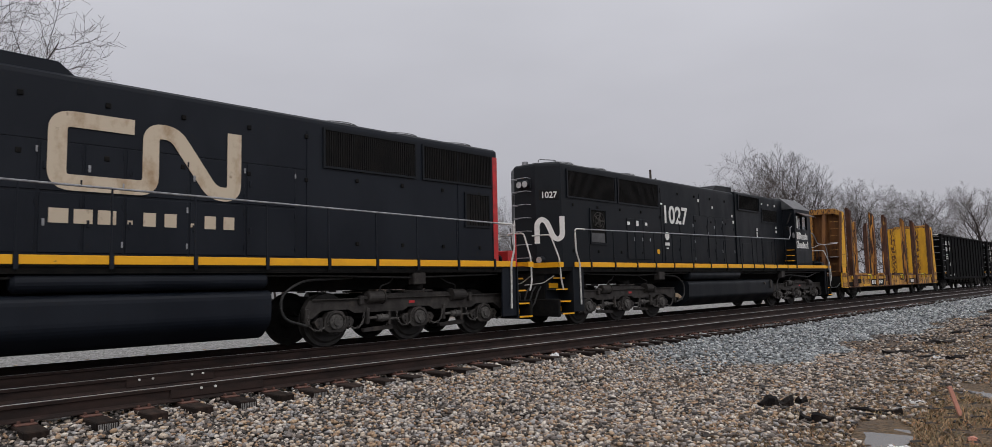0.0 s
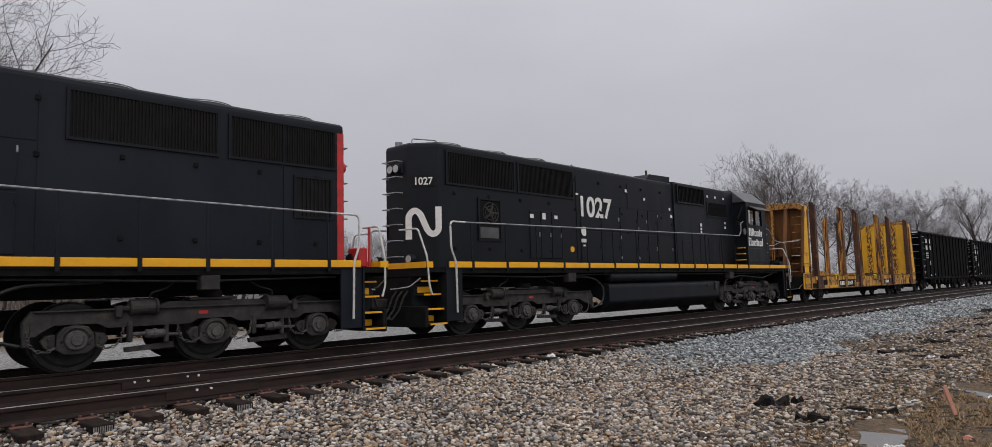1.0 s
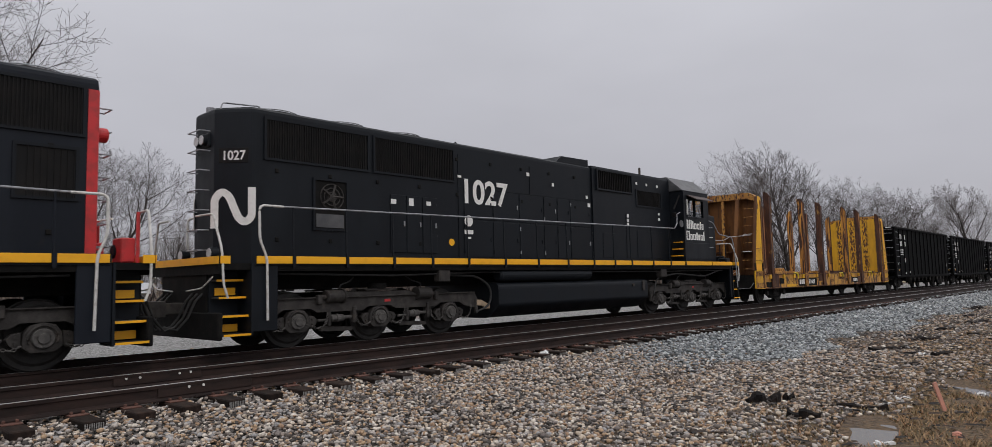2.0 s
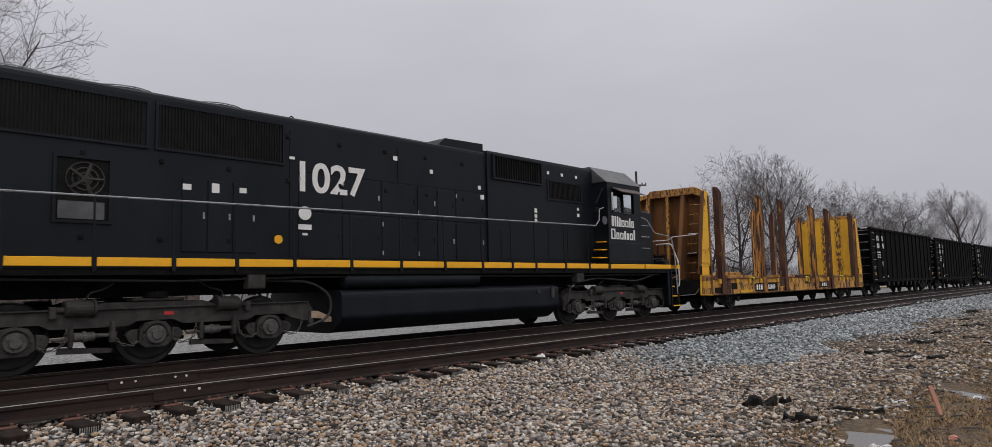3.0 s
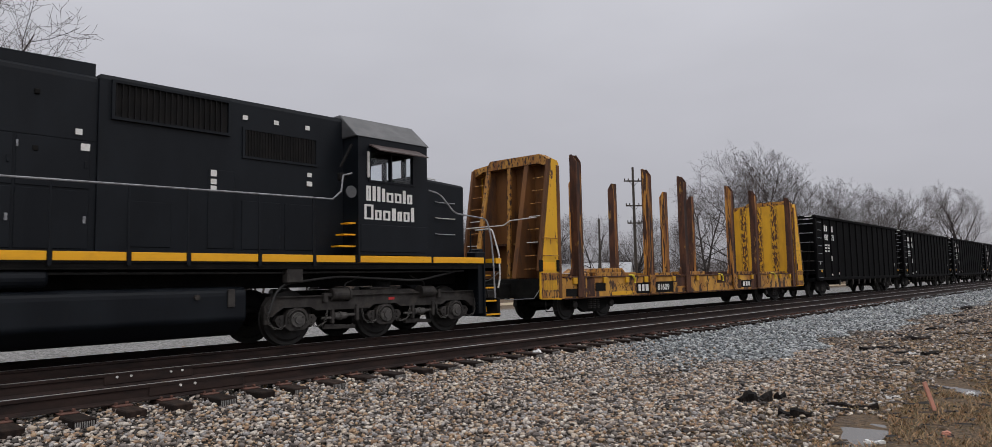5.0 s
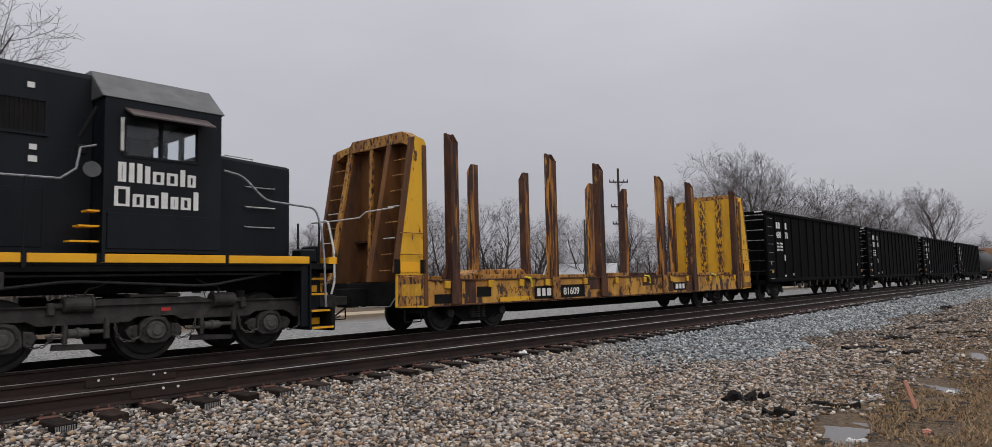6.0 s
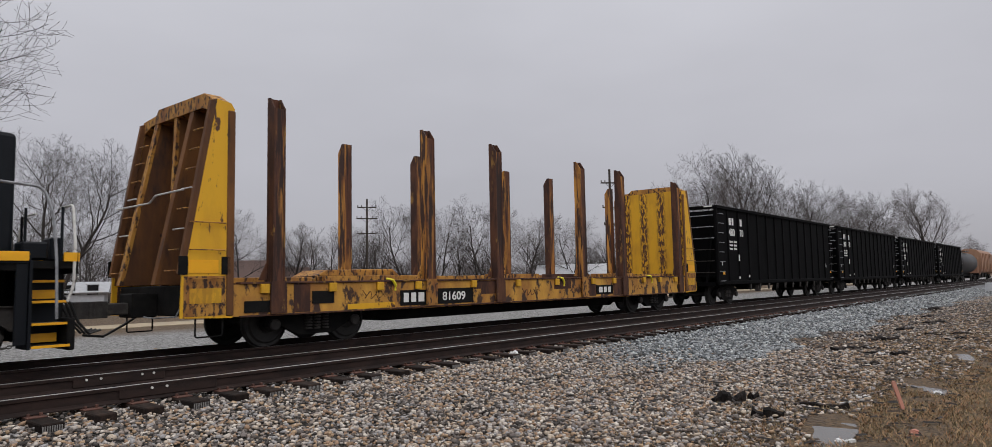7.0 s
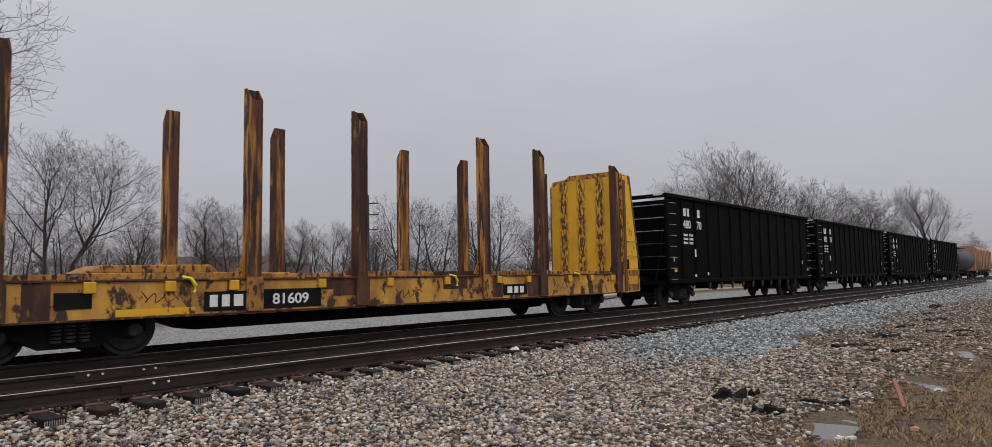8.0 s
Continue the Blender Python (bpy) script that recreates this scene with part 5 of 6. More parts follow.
        for x, c in ((4.65, 1.30), (11.2, 1.28), (16.6, 1.30)):
            part("strap", tube(B(), [(x - 0.05, s * 1.38, c + 0.05), (x + 0.05, s * 1.49, c + 0.02), (x + 0.12, s * 1.50, c - 0.10), (x + 0.10, s * 1.50, c - 0.22)], 0.035, 5), "tape", sl, "bright yellow strap end")
        part("step_iron", tube(B(), rounded([(0.25, s * 1.40, 0.68), (0.25, s * 1.40, 0.34), (0.75, s * 1.40, 0.34), (0.75, s * 1.40, 0.68)], 0.04), 0.016, 6), "dark", sl)
    near = ((1.83, "rust_dark"), (5.9, "ochre"), (8.42, "rust_dark"), (12.45, "ochre"), (14.87, "rust_dark"), (19.03, "rust_dark"))
    far = ((1.65, "rust_dark"), (5.62, "ochre"), (8.18, "rust_dark"), (12.2, "ochre"), (14.68, "rust_dark"), (18.85, "ochre"))
    for x, m in near:
        stake(car, x, -1, m)
    for x, m in far:
        stake(car, x, 1, m)
    bulkhead(car, 0.90, -1)
    bulkhead(car, LEN - 1.05, 1)
    for x, d in ((0.10, -1), (LEN - 0.10, 1)):
        bm = B()
        box(bm, *sorted((x, x - d * 0.35)), -1.36, 1.36, 0.72, 1.28, 0.02)
        box(bm, *sorted((x, x + d * 0.45)), -0.28, 0.28, 0.70, 1.15, 0.02)
        part("end_sill", bm, "dark", car)
        coupler(car, x + d * 0.40, d)
        part("brake_hose", tube(B(), [(x, 0.4, 0.75), (x + d * 0.3, 0.42, 0.55), (x + d * 0.7, 0.3, 0.36), (x + d * 1.1, 0.1, 0.42)], 0.024, 7), "hose", car)
        part("uncoupling_lever", tube(B(), [(x + d * 0.05, -1.35, 0.95), (x + d * 0.10, -1.2, 0.72), (x + d * 0.12, -0.4, 0.68), (x + d * 0.4, -0.1, 0.75)], 0.014, 6), "rail_grey", car)
    part("brake_reservoir", drum(B(), (9.0, 0.75, 0.62), "x", 0.22, 0.5, 16, 0.04), "dark", car)
    freight_truck(car, 2.97, wb=1.95)
    freight_truck(car, LEN - 2.97, wb=1.95)
    return car


def gondola(label):
    """A high-sided black open wagon with upright ribs, 16.4 m long."""
    car = tagged(new("gondola_wagon"), label, "freight wagon", "black gondolas in the train")
    L, z0, z1 = 16.4, 1.02, 4.36
    bd = part("floor", box(B(), 0.80, L - 0.80, -1.355, 1.355, z0 + 0.2, z0 + 0.26), "gon_black", car, "steel floor of the tub")
    for s in (-1, 1):
        part("side_wall", box(B(), 0.0, L, *sorted((s * 1.36, s * 1.40)), z0, z1), "gon_black", car, "black steel side wall")
    for x in (0.75, L - 0.79):
        part("end_wall", box(B(), x, x + 0.04, -1.355, 1.355, z0 + 0.3, z1 - 0.13), "gon_black", car)
    bm = B()
    for s in (-1, 1):
        box(bm, -0.02, L + 0.02, *sorted((s * 1.34, s * 1.50)), z1 - 0.12, z1 + 0.03, 0.02)
    for x in (0.0, L - 0.14):
        box(bm, x, x + 0.14, -1.34, 1.34, z1 - 0.12, z1 + 0.03, 0.02)
    part("top_rim", bm, "gon_black", bd)
    for s in (-1, 1):
        part("bottom_sill", box(B(), 0.0, L, *sorted((s * 1.38, s * 1.48)), z0 - 0.12, z0 + 0.05, 0.02), "gon_black", bd)
        for i in range(15):
            x = 0.08 + (L - 0.16) * i / 14
            bm = B()
            prism(bm, [(x - 0.085, s * 1.40), (x - 0.05, s * 1.455), (x + 0.05, s * 1.455), (x + 0.085, s * 1.40)], "z", z0 + 0.05, z1 - 0.12)
            part("rib", bm, "gon_black", bd)
            if 2 < i < 13:
                part("hopper_lug", prism(B(), [(x - 0.10, z0 - 0.12), (x + 0.06, z0 - 0.12), (x - 0.02, z0 - 0.40), (x - 0.10, z0 - 0.40)], "y", *sorted((s * 1.40, s * 1.46))), "grime", bd)
        # end ladders and pale writing
        for xe in (0.02, L - 0.55):
            for i in range(8):
                z = z0 + 0.05 + 0.42 * i
                part("rung", tube(B(), [(xe + 0.05, s * 1.50, z), (xe + 0.05, s * 1.55, z), (xe + 0.48, s * 1.55, z), (xe + 0.48, s * 1.50, z)], 0.014, 5), "rail_grey", bd)
        xa = (1.42 if s < 0 else 12.5)
        letter_row(bd, xa, xa + 0.50, 3.58, 3.90, s * 1.404, s, ((5, 1), (4, 1)))
        letter_row(bd, xa + 1.22, xa + 1.44, 3.58, 3.90, s * 1.404, s, ((5, 1),))
        for xd, body in ((-0.04, "480"), (1.14, "70")):
            face = pose(xa + xd, s * 1.408, 3.10, 90, 0, 0) if s < 0 else pose(xa + 1.9 - xd, s * 1.408, 3.14, 90, 0, 180)
            lettering("car_number", body, 0.33, "white", bd, face, 0.008, 1.0)
        for k, dz in enumerate((2.78, 2.62, 2.46)):
            word_bars("letter_bars", "white", bd, xa - 0.05, xa + 0.36, dz, dz + 0.10, s * 1.404, s, 4, k)
            word_bars("letter_bars", "white", bd, xa + 0.46, xa + 0.80, dz, dz + 0.10, s * 1.404, s, 3, k + 5)
        for x, z, w, h, c in ((0.35, 1.35, 0.2, 0.12, "yellow"), (15.8, 1.35, 0.2, 0.12, "yellow"), (2.1, 1.95, 0.12, 0.30, "white"), (2.05, 1.15, 0.16, 0.10, "white"), (3.2, 1.2, 0.12, 0.12, "white"), (15.0, 1.7, 0.06, 0.22, "white"), (0.3, 1.75, 0.06, 0.16, "white")):
            part("reflector", box(B(), x, x + w, *sorted((s * 1.503, s * 1.509)), z, z + h), c, bd)
    for x, d in ((0.0, -1), (L, 1)):
        bm = B()
        box(bm, *sorted((x, x - d * 0.75)), -1.30, 1.30, 0.85, 1.02)
        for y in (-0.9, 0.0, 0.9):
            prism(bm, [(x - d * 0.05, 1.02), (x - d * 0.12, 1.02), (x - d * 0.75, 3.2), (x - d * 0.75, 2.9)], "y", y - 0.05, y + 0.05)
        part("end_frame", bm, "gon_black", bd)
        for i in range(6):
            z = 1.45 + 0.5 * i
            part("end_rung", tube(B(), [(x - d * 0.02, -1.3, z), (x + d * 0.03, -1.28, z), (x + d * 0.03, 1.28, z), (x - d * 0.02, 1.3, z)], 0.02, 5), "rail_grey" if i > 2 else "grime", bd)
        coupler(car, x, d)
    part("end_mark", box(B(), -0.025, -0.019, -1.30, -0.95, z1 - 0.04, z1 + 0.015), "white", bd)
    part("brake_gear", box(B(), 4.6, 5.6, -0.9, -0.3, 0.62, 0.95, 0.04), "dark", car)
    part("centre_sill", box(B(), 0.1, L - 0.1, -0.3, 0.3, 0.75, 1.2), "dark", car)
    freight_truck(car, 1.7)
    freight_truck(car, L - 1.7)
    return car


def tank_car():
    car = tagged(new("tank_wagon"), "dark grey cylindrical tank wagon behind the gondolas", "freight wagon", "freight wagons of the train")
    L = 15.2
    bm = B()
    prof = [(-7.2, 0.3), (-7.1, 0.9), (-6.8, 1.3), (-6.4, 1.45), (6.4, 1.45), (6.8, 1.3), (7.1, 0.9), (7.2, 0.3)]
    rings = [[bm.verts.new((L / 2 + h, r * math.cos(2 * math.pi * k / 28), 2.55 + r * math.sin(2 * math.pi * k / 28))) for k in range(28)] for h, r in prof]
    for q, w in zip(rings, rings[1:]):
        for k in range(28):
            bm.faces.new((q[k], q[(k + 1) % 28], w[(k + 1) % 28], w[k]))
    bm.faces.new(rings[0])
    bm.faces.new(rings[-1])
    bmesh.ops.recalc_face_normals(bm, faces=list(bm.faces))
    tk = part("tank", bm, "tank_black", car, smooth=True)
    part("dome", drum(B(), (L / 2, 0, 4.05), "z", 0.5, 0.18, 20, 0.04), "tank_black", tk)
    part("walkway", box(B(), L / 2 - 1.6, L / 2 + 1.6, -1.1, 1.1, 4.0, 4.05), "grime", tk)
    bm = B()
    for s in (-1, 1):
        for x in (L / 2 - 1.6, L / 2, L / 2 + 1.6):
            tube(bm, [(x, s * 1.1, 4.0), (x, s * 1.1, 4.7)], 0.02, 5)
        tube(bm, [(L / 2 - 1.6, s * 1.1, 4.7), (L / 2 + 1.6, s * 1.1, 4.7)], 0.02, 5)
    part("guard_rail", bm, "rail_grey", tk)
    part("underframe", box(B(), 0.1, L - 0.1, -0.35, 0.35, 0.75, 1.15), "dark", car)
    for x, d in ((0.1, -1), (L - 0.1, 1)):
        part("end_sill", box(B(), *sorted((x, x - d * 0.3)), -1.4, 1.4, 0.8, 1.1), "dark", car)
        coupler(car, x, d)
    freight_truck(car, 1.8)
    freight_truck(car, L - 1.8)
    return car


def hopper_car():
    car = tagged(new("covered_hopper_wagon"), "weathered tan covered hopper wagon at the tail", "freight wagon", "freight wagons of the train")
    L = 17.5
    bm = B()
    sec = rounded([(0.0, 4.62), (-1.0, 4.55), (-1.5, 4.05), (-1.55, 2.8), (-1.45, 1.2), (-0.5, 1.0), (0.5, 1.0), (1.45, 1.2), (1.55, 2.8), (1.5, 4.05), (1.0, 4.55), (0.01, 4.62)], 0.25, 4)
    prism(bm, sec[:-1], "x", 1.2, L - 1.2)
    bd = part("body", bm, "hopper_tan", car)
    for s in (-1, 1):
        for i in range(9):
            x = 1.5 + (L - 3.0) * i / 8
            part("rib", box(B(), x - 0.05, x + 0.05, *sorted((s * 1.50, s * 1.60)), 1.25, 4.0), "hopper_tan", bd)
    for i in range(4):
        x = 2.8 + 3.9 * i
        part("hatch", box(B(), x - 0.8, x + 0.8, -0.4, 0.4, 4.6, 4.72, 0.03), "hopper_tan", bd)
        part("outlet", prism(B(), [(x - 1.4, 1.05), (x + 1.4, 1.05), (x + 0.4, 0.35), (x - 0.4, 0.35)], "y", -0.7, 0.7), "grime", bd)
    part("underframe", box(B(), 0.1, L - 0.1, -0.4, 0.4, 0.75, 1.1), "dark", car)
    for x, d in ((0.1, -1), (L - 0.1, 1)):
        bm = B()
        box(bm, *sorted((x, x - d * 1.1)), -1.4, 1.4, 0.9, 1.15)
        for y in (-1.2, 1.2):
            tube(bm, [(x - d * 0.1, y, 1.1), (x - d * 1.2, y, 3.6)], 0.06, 6)
        part("end_frame", bm, "hopper_tan", car)
        coupler(car, x, d)
    freight_truck(car, 1.8)
    freight_truck(car, L - 1.8)
    return car


flat = bulkhead_flat()
FIT[:] = 1.0, 1.0, 0.947
gon = gondola("black high-sided gondola wagon with ribbed sides and white marks")
tank = tank_car()
hopper = hopper_car()
TRAIN = [(CNX, 13.38, 180.0), (IC, 14.42, 0.0), (flat, 36.86, 0.0), (gon, 58.95, 0.0), (tank, 131.0, 0.0), (hopper, 147.0, 0.0)]
SPEED = 4.487

# three more gondolas, each with its own turning wheels
for gx in (77.0, 95.2, 113.4):
    TRAIN.append((gondola("black high-sided gondola wagon with ribbed sides and white marks"), gx, 0.0))
FIT[:] = 1.0, 1.0, 1.0


# ---- road, water and buildings beyond the train ----
M["road"] = material("pale_concrete_road", (0.40, 0.32, 0.21), (0.32, 0.26, 0.18), 0.8, scale=0.6, bump=0.2)
tagged(part("road", box(B(), -300, 700, 16.6, 19.6, -0.50, -0.395), "road"), "pale beige concrete road beyond the tracks", "road", kind="structure")


def house(x, y, w, d, h, roof, wall, label, turn):
    """A small gabled building with a door and windows."""
    hs = tagged(new("house"), label, "house", "distant buildings")
    hs.matrix_basis = pose(x, y, -0.44, 0, 0, turn)
    part("wall", box(B(), -w / 2, w / 2, -d / 2, d / 2, 0, h, 0.02), wall, hs)
    bm = B()
    prism(bm, [(-d / 2 - 0.4, h), (0, h + d * 0.26), (d / 2 + 0.4, h), (d / 2 + 0.3, h - 0.12), (-d / 2 - 0.3, h - 0.12)], "x", -w / 2 - 0.4, w / 2 + 0.4)
    part("roof", bm, roof, hs)
    k = max(2, int(w / 3.2))
    for i in range(k):
        xx = -w / 2 + w * (i + 0.5) / k
        wd = part("window", box(B(), xx - 0.55, xx + 0.55, -d / 2 - 0.05, -d / 2 - 0.004, 1.0, 2.1), "siding", hs)
        part("pane", box(B(), xx - 0.47, xx + 0.47, -d / 2 - 0.06, -d / 2 - 0.052, 1.08, 2.02), "grille", wd)
    return hs


house(40.8, 62.5, 11.0, 8.0, 2.5, "roof_brown", "siding", "low house with a brown shingle roof", -38)
house(48.0, 64.0, 7.0, 6.0, 2.3, "roof_brown", "siding", "small pale outbuilding beside the house", -38)
house(80.0, 41.5, 9.0, 6.0, 2.2, "siding", "siding", "long low white shed among bare trees", -62)
house(26.0, 63.5, 4.0, 4.0, 1.3, "siding", "siding", "low pale shed behind the bare trees", -25)


def utility_pole(x, y, top, arms):
    po = tagged(new("utility_pole"), "tall dark wooden utility pole with crossarms", "utility pole", "utility poles")
    po.matrix_basis = pose(x, y, -0.44, 0, 0, -40)
    h = top + 0.44
    part("pole", tube(B(), [(0, 0, 0), (0, 0, h)], 0.16, 10, 0.10), "pole", po)
    for dz, w in arms:
        bm = B()
        box(bm, -w, w, -0.16, -0.08, h - dz - 0.06, h - dz + 0.06)
        tube(bm, [(-w * 0.5, -0.12, h - dz), (0, -0.12, h - dz - 0.5), (w * 0.5, -0.12, h - dz)], 0.025, 5)
        ar = part("crossarm", bm, "pole", po)
        for e in (-w * 0.95, -w * 0.55, w * 0.55, w * 0.95):
            part("insulator", tube(B(), [(e, -0.12, h - dz + 0.06), (e, -0.12, h - dz + 0.24)], 0.05, 6), "pole", ar)
    return po


utility_pole(47.1, 45.3, 10.2, ((0.9, 1.0), (2.1, 1.1), (3.7, 1.0)))
utility_pole(55.7, 20.5, 11.4, ((1.3, 0.9), (3.6, 0.8), (5.2, 0.7)))
utility_pole(66.4, 31.6, 8.0, ())


# ---- bare winter trees: tapered trunk and limbs, and a crown of fine twigs ----
def limb(V, F, a, b, ra, rb, n):
    d = (b - a).normalized()
    u = d.orthogonal().normalized()
    v = d.cross(u)
    k = len(V)
    for p, r in ((a, ra), (b, rb)):
        for i in range(n):
            q = 2 * math.pi * i / n
            V.append(p + r * (math.cos(q) * u + math.sin(q) * v))
    for i in range(n):
        F.append((k + i, k + (i + 1) % n, k + n + (i + 1) % n, k + n + i))


def tree_model(seed, stems, clear, angle, arms, lift, deep=4, twig=0.010, thin=1.0):
    """A unit tree 10 m tall: tapered stems that fork, long limbs, and ever finer twigs; limbs in one part, twigs in another.
    clear: the bare share of a stem; angle: how far limbs stand off, in degrees; arms: limbs on a limb, by depth; lift: how they turn up."""
    rnd = random.Random(seed)
    tv, tf, cv, cf = [], [], [], []

    def grow(p, d, length, r, depth, turn):
        n = (8, 6, 5, 3, 2, 2)[depth]
        k = arms[depth] if depth < len(arms) and depth < deep else 0
        u0 = clear if depth == 0 else 0.18
        marks = [u0 + (1 - u0) * (i + rnd.uniform(0.2, 0.8)) / k for i in range(k)] if k else []
        q, dd, rr = p, d, r
        end_r = max(twig, r * (0.22 if depth else 0.30))
        for i in range(n):
            wob = (0.08, 0.11, 0.13, 0.15, 0.15, 0.15)[depth]
            dd = (dd + Vector((rnd.gauss(0, wob), rnd.gauss(0, wob), rnd.gauss(0, wob * 0.5) + lift * (0.03 + 0.07 * (depth > 0))))).normalized()
            nq = q + dd * length / n
            nr = r + (end_r - r) * ((i + 1) / n) ** 0.8
            if depth <= 1:
                limb(tv, tf, q, nq, rr, nr, 6 if depth == 0 else 5)
            elif depth == 2:
                limb(tv, tf, q, nq, rr, nr, 4)
            else:
                limb(cv, cf, q, nq, rr, nr, 3)
            for m in marks:
                if i / n <= m < (i + 1) / n:
                    f = m * n - i
                    turn += 2.4 + rnd.uniform(-0.5, 0.5)
                    side = dd.orthogonal().normalized()
                    side = Matrix.Rotation(turn, 3, dd) @ side
                    a = radians(angle * rnd.uniform(0.7, 1.3) * (1.0 if depth else 1.25 - 0.55 * m))
                    nd = (dd * math.cos(a) + side * math.sin(a)).normalized()
                    sub = length * rnd.uniform(0.50, 0.72) * (1.2 - 0.62 * m)
                    grow(q.lerp(nq, f), nd, sub, max(twig, (rr + (nr - rr) * f) * rnd.uniform(0.5, 0.66)), depth + 1, rnd.uniform(0, 6.28))
            q, rr = nq, nr
    a0 = rnd.uniform(0, 6.28)
    for i in range(stems):
        a = a0 + 6.283 * i / stems + rnd.uniform(-0.4, 0.4)
        out = Vector((math.cos(a), math.sin(a), 0))
        lean = out * (rnd.uniform(0.14, 0.30) if stems > 1 else 0.04)
        grow(out * 0.16 * (stems > 1) + Vector((0, 0, -0.15)), (Vector((0, 0, 1)) + lean).normalized(), 7.6 * rnd.uniform(0.88, 1.0), (0.21 if stems == 1 else 0.15) * thin, 0, rnd.uniform(0, 6.28))
    top = max(v.z for v in cv)
    k = 10.0 / top
    out = []
    for name, V, F, mat in (("trunk", tv, tf, "bark"), ("crown", cv, cf, "twig")):
        me = bpy.data.meshes.new(name)
        me.from_pydata([tuple(v * k) for v in V], [], F)
        me.materials.append(M[mat])
        out.append((name, me))
    return out


FORMS = ((11, 1, 0.34, 50, 0.8, 1.0), (23, 1, 0.18, 42, 1.0, 1.0), (37, 2, 0.36, 46, 0.8, 1.0), (51, 2, 0.22, 54, 0.6, 0.9))


def tree_set(arms, deep, twig, shift):
    return [tree_model(a + shift, b, c, d, arms if b < 2 else tuple(max(3, q - 1) for q in arms), e, deep, twig, f) for a, b, c, d, e, f in FORMS]


MODELS = tree_set((11, 9, 7, 5), 4, 0.0048, 0)
MIDDLE = tree_set((10, 8, 6, 4), 4, 0.0052, 3)
LIGHT = tree_set((9, 7, 6, 3), 3, 0.008, 7)
KINDS = ("bare spreading tree with dark limbs", "bare rounded tree with a single trunk", "tall bare twin-stemmed tree", "bare tangled many-stemmed tree")
TREES = (
    (68.9, 16.6, 14.8, 3), (75.2, 14.3, 16.8, 1), (83.9, 13.5, 12.9, 2), (91.5, 12.4, 12.2, 3), (106.0, 11.6, 13.3, 2), (136.0, 13.2, 13.4, 0),
    (159.0, 10.4, 20.0, 1), (220.0, 11.0, 12.0, 3), (116.3, 16.4, 11.8, 3), (150.0, 16.0, 11.0, 2), (15.8, 39.6, 11.6, 2), (6.6, 26.0, 17.0, 0),
    (27.4, 56.8, 8.9, 1), (31.1, 49.7, 8.9, 0), (34.6, 50.1, 8.8, 3), (48.1, 60.7, 9.0, 1), (54.5, 61.1, 9.0, 2), (59.9, 60.7, 8.1, 3),
    (61.9, 55.0, 12.5, 2), (66.9, 54.4, 11.6, 3), (67.9, 46.1, 12.4, 2), (75.1, 45.1, 10.5, 0), (78.2, 40.8, 9.5, 3), (85.6, 38.7, 10.6, 1),
    (88.6, 33.4, 9.5, 2), (20.3, 64.3, 8.9, 3), (29.1, 72.1, 8.6, 1), (37.6, 74.2, 7.6, 2), (10.0, 46.1, 10.2, 1), (81.3, 25.5, 13.0, 3),
)


def bare_tree(x, y, h, k, rnd, category="tree", label=None, models=MODELS):
    tr = tagged(new("tree"), label or KINDS[k], category, "bare trees beyond the tracks")
    tr.matrix_basis = pose(x, y, ground_z(x, y) - 0.05, 0, 0, rnd.uniform(0, 360)) @ Matrix.Diagonal((h / 10, h / 10, h / 10, 1))
    for name, me in models[k]:
        p = new(name, me)
        p.parent = tr
    return tr


tree_rnd = random.Random(8)
for i, (x, y, h, k) in enumerate(TREES):
    bare_tree(x, y, h * (1.0 if i < 10 else 1.08), k, tree_rnd, models=MODELS if i < 12 else MIDDLE)
for i in range(80):          # the lower thicket behind
    u = i / 79
    x = lerp(-6, 125, u) + tree_rnd.uniform(-2, 2)
    y = lerp(78, 30, u) + tree_rnd.uniform(-5, 9)
    bare_tree(x, y, tree_rnd.uniform(5.0, 9.5), tree_rnd.choice((0, 1, 2, 3, 3)), tree_rnd, "tree", "low bare tree in the distant thicket", LIGHT)
for i in range(14):          # trees along the tracks far ahead
    bare_tree(150 + 14 * i + tree_rnd.uniform(-5, 5), 16 + 1.4 * i + tree_rnd.uniform(-2, 6), tree_rnd.uniform(8, 13), tree_rnd.choice((0, 1, 2, 3)), tree_rnd, "tree", "far bare tree beside the tracks", LIGHT)


def distant_thicket():
    """Far scrub: thousands of thin upright and slanting stems."""
    r2 = np.random.RandomState(12)
    k = 48000
    u = r2.uniform(0, 1, k)
    x = -25 + 175 * u
    y = 92 - 52 * u + r2.normal(0, 4, k)
    top = 5.2 + 2.2 * np.array([noise.noise((a * 0.12, 3.1, 0.0)) for a in x])
    z0 = -0.45 + r2.uniform(0, 1, k) ** 1.5 * top * 0.75
    ln = r2.uniform(0.5, 1.7, k)
    dx, dy = r2.normal(0, 0.45, k), r2.normal(0, 0.45, k)
    w = r2.uniform(0.010, 0.028, k)
    v = np.zeros((k, 3, 3))
    v[:, 0] = np.stack([x - w * 0.75, y + w * 0.65, z0], -1)
    v[:, 1] = np.stack([x + w * 0.75, y - w * 0.65, z0], -1)
    v[:, 2] = np.stack([x + dx * ln, y + dy * ln, z0 + ln], -1)
    me = bpy.data.meshes.new("distant_thicket")
    me.from_pydata(v.reshape(-1, 3).tolist(), [], np.arange(3 * k).reshape(k, 3).tolist())
    me.materials.append(M["twig"])
    tagged(new("distant_thicket", me), "dense bare grey-brown scrub along the horizon", "scrub", kind="stuff")


distant_thicket()


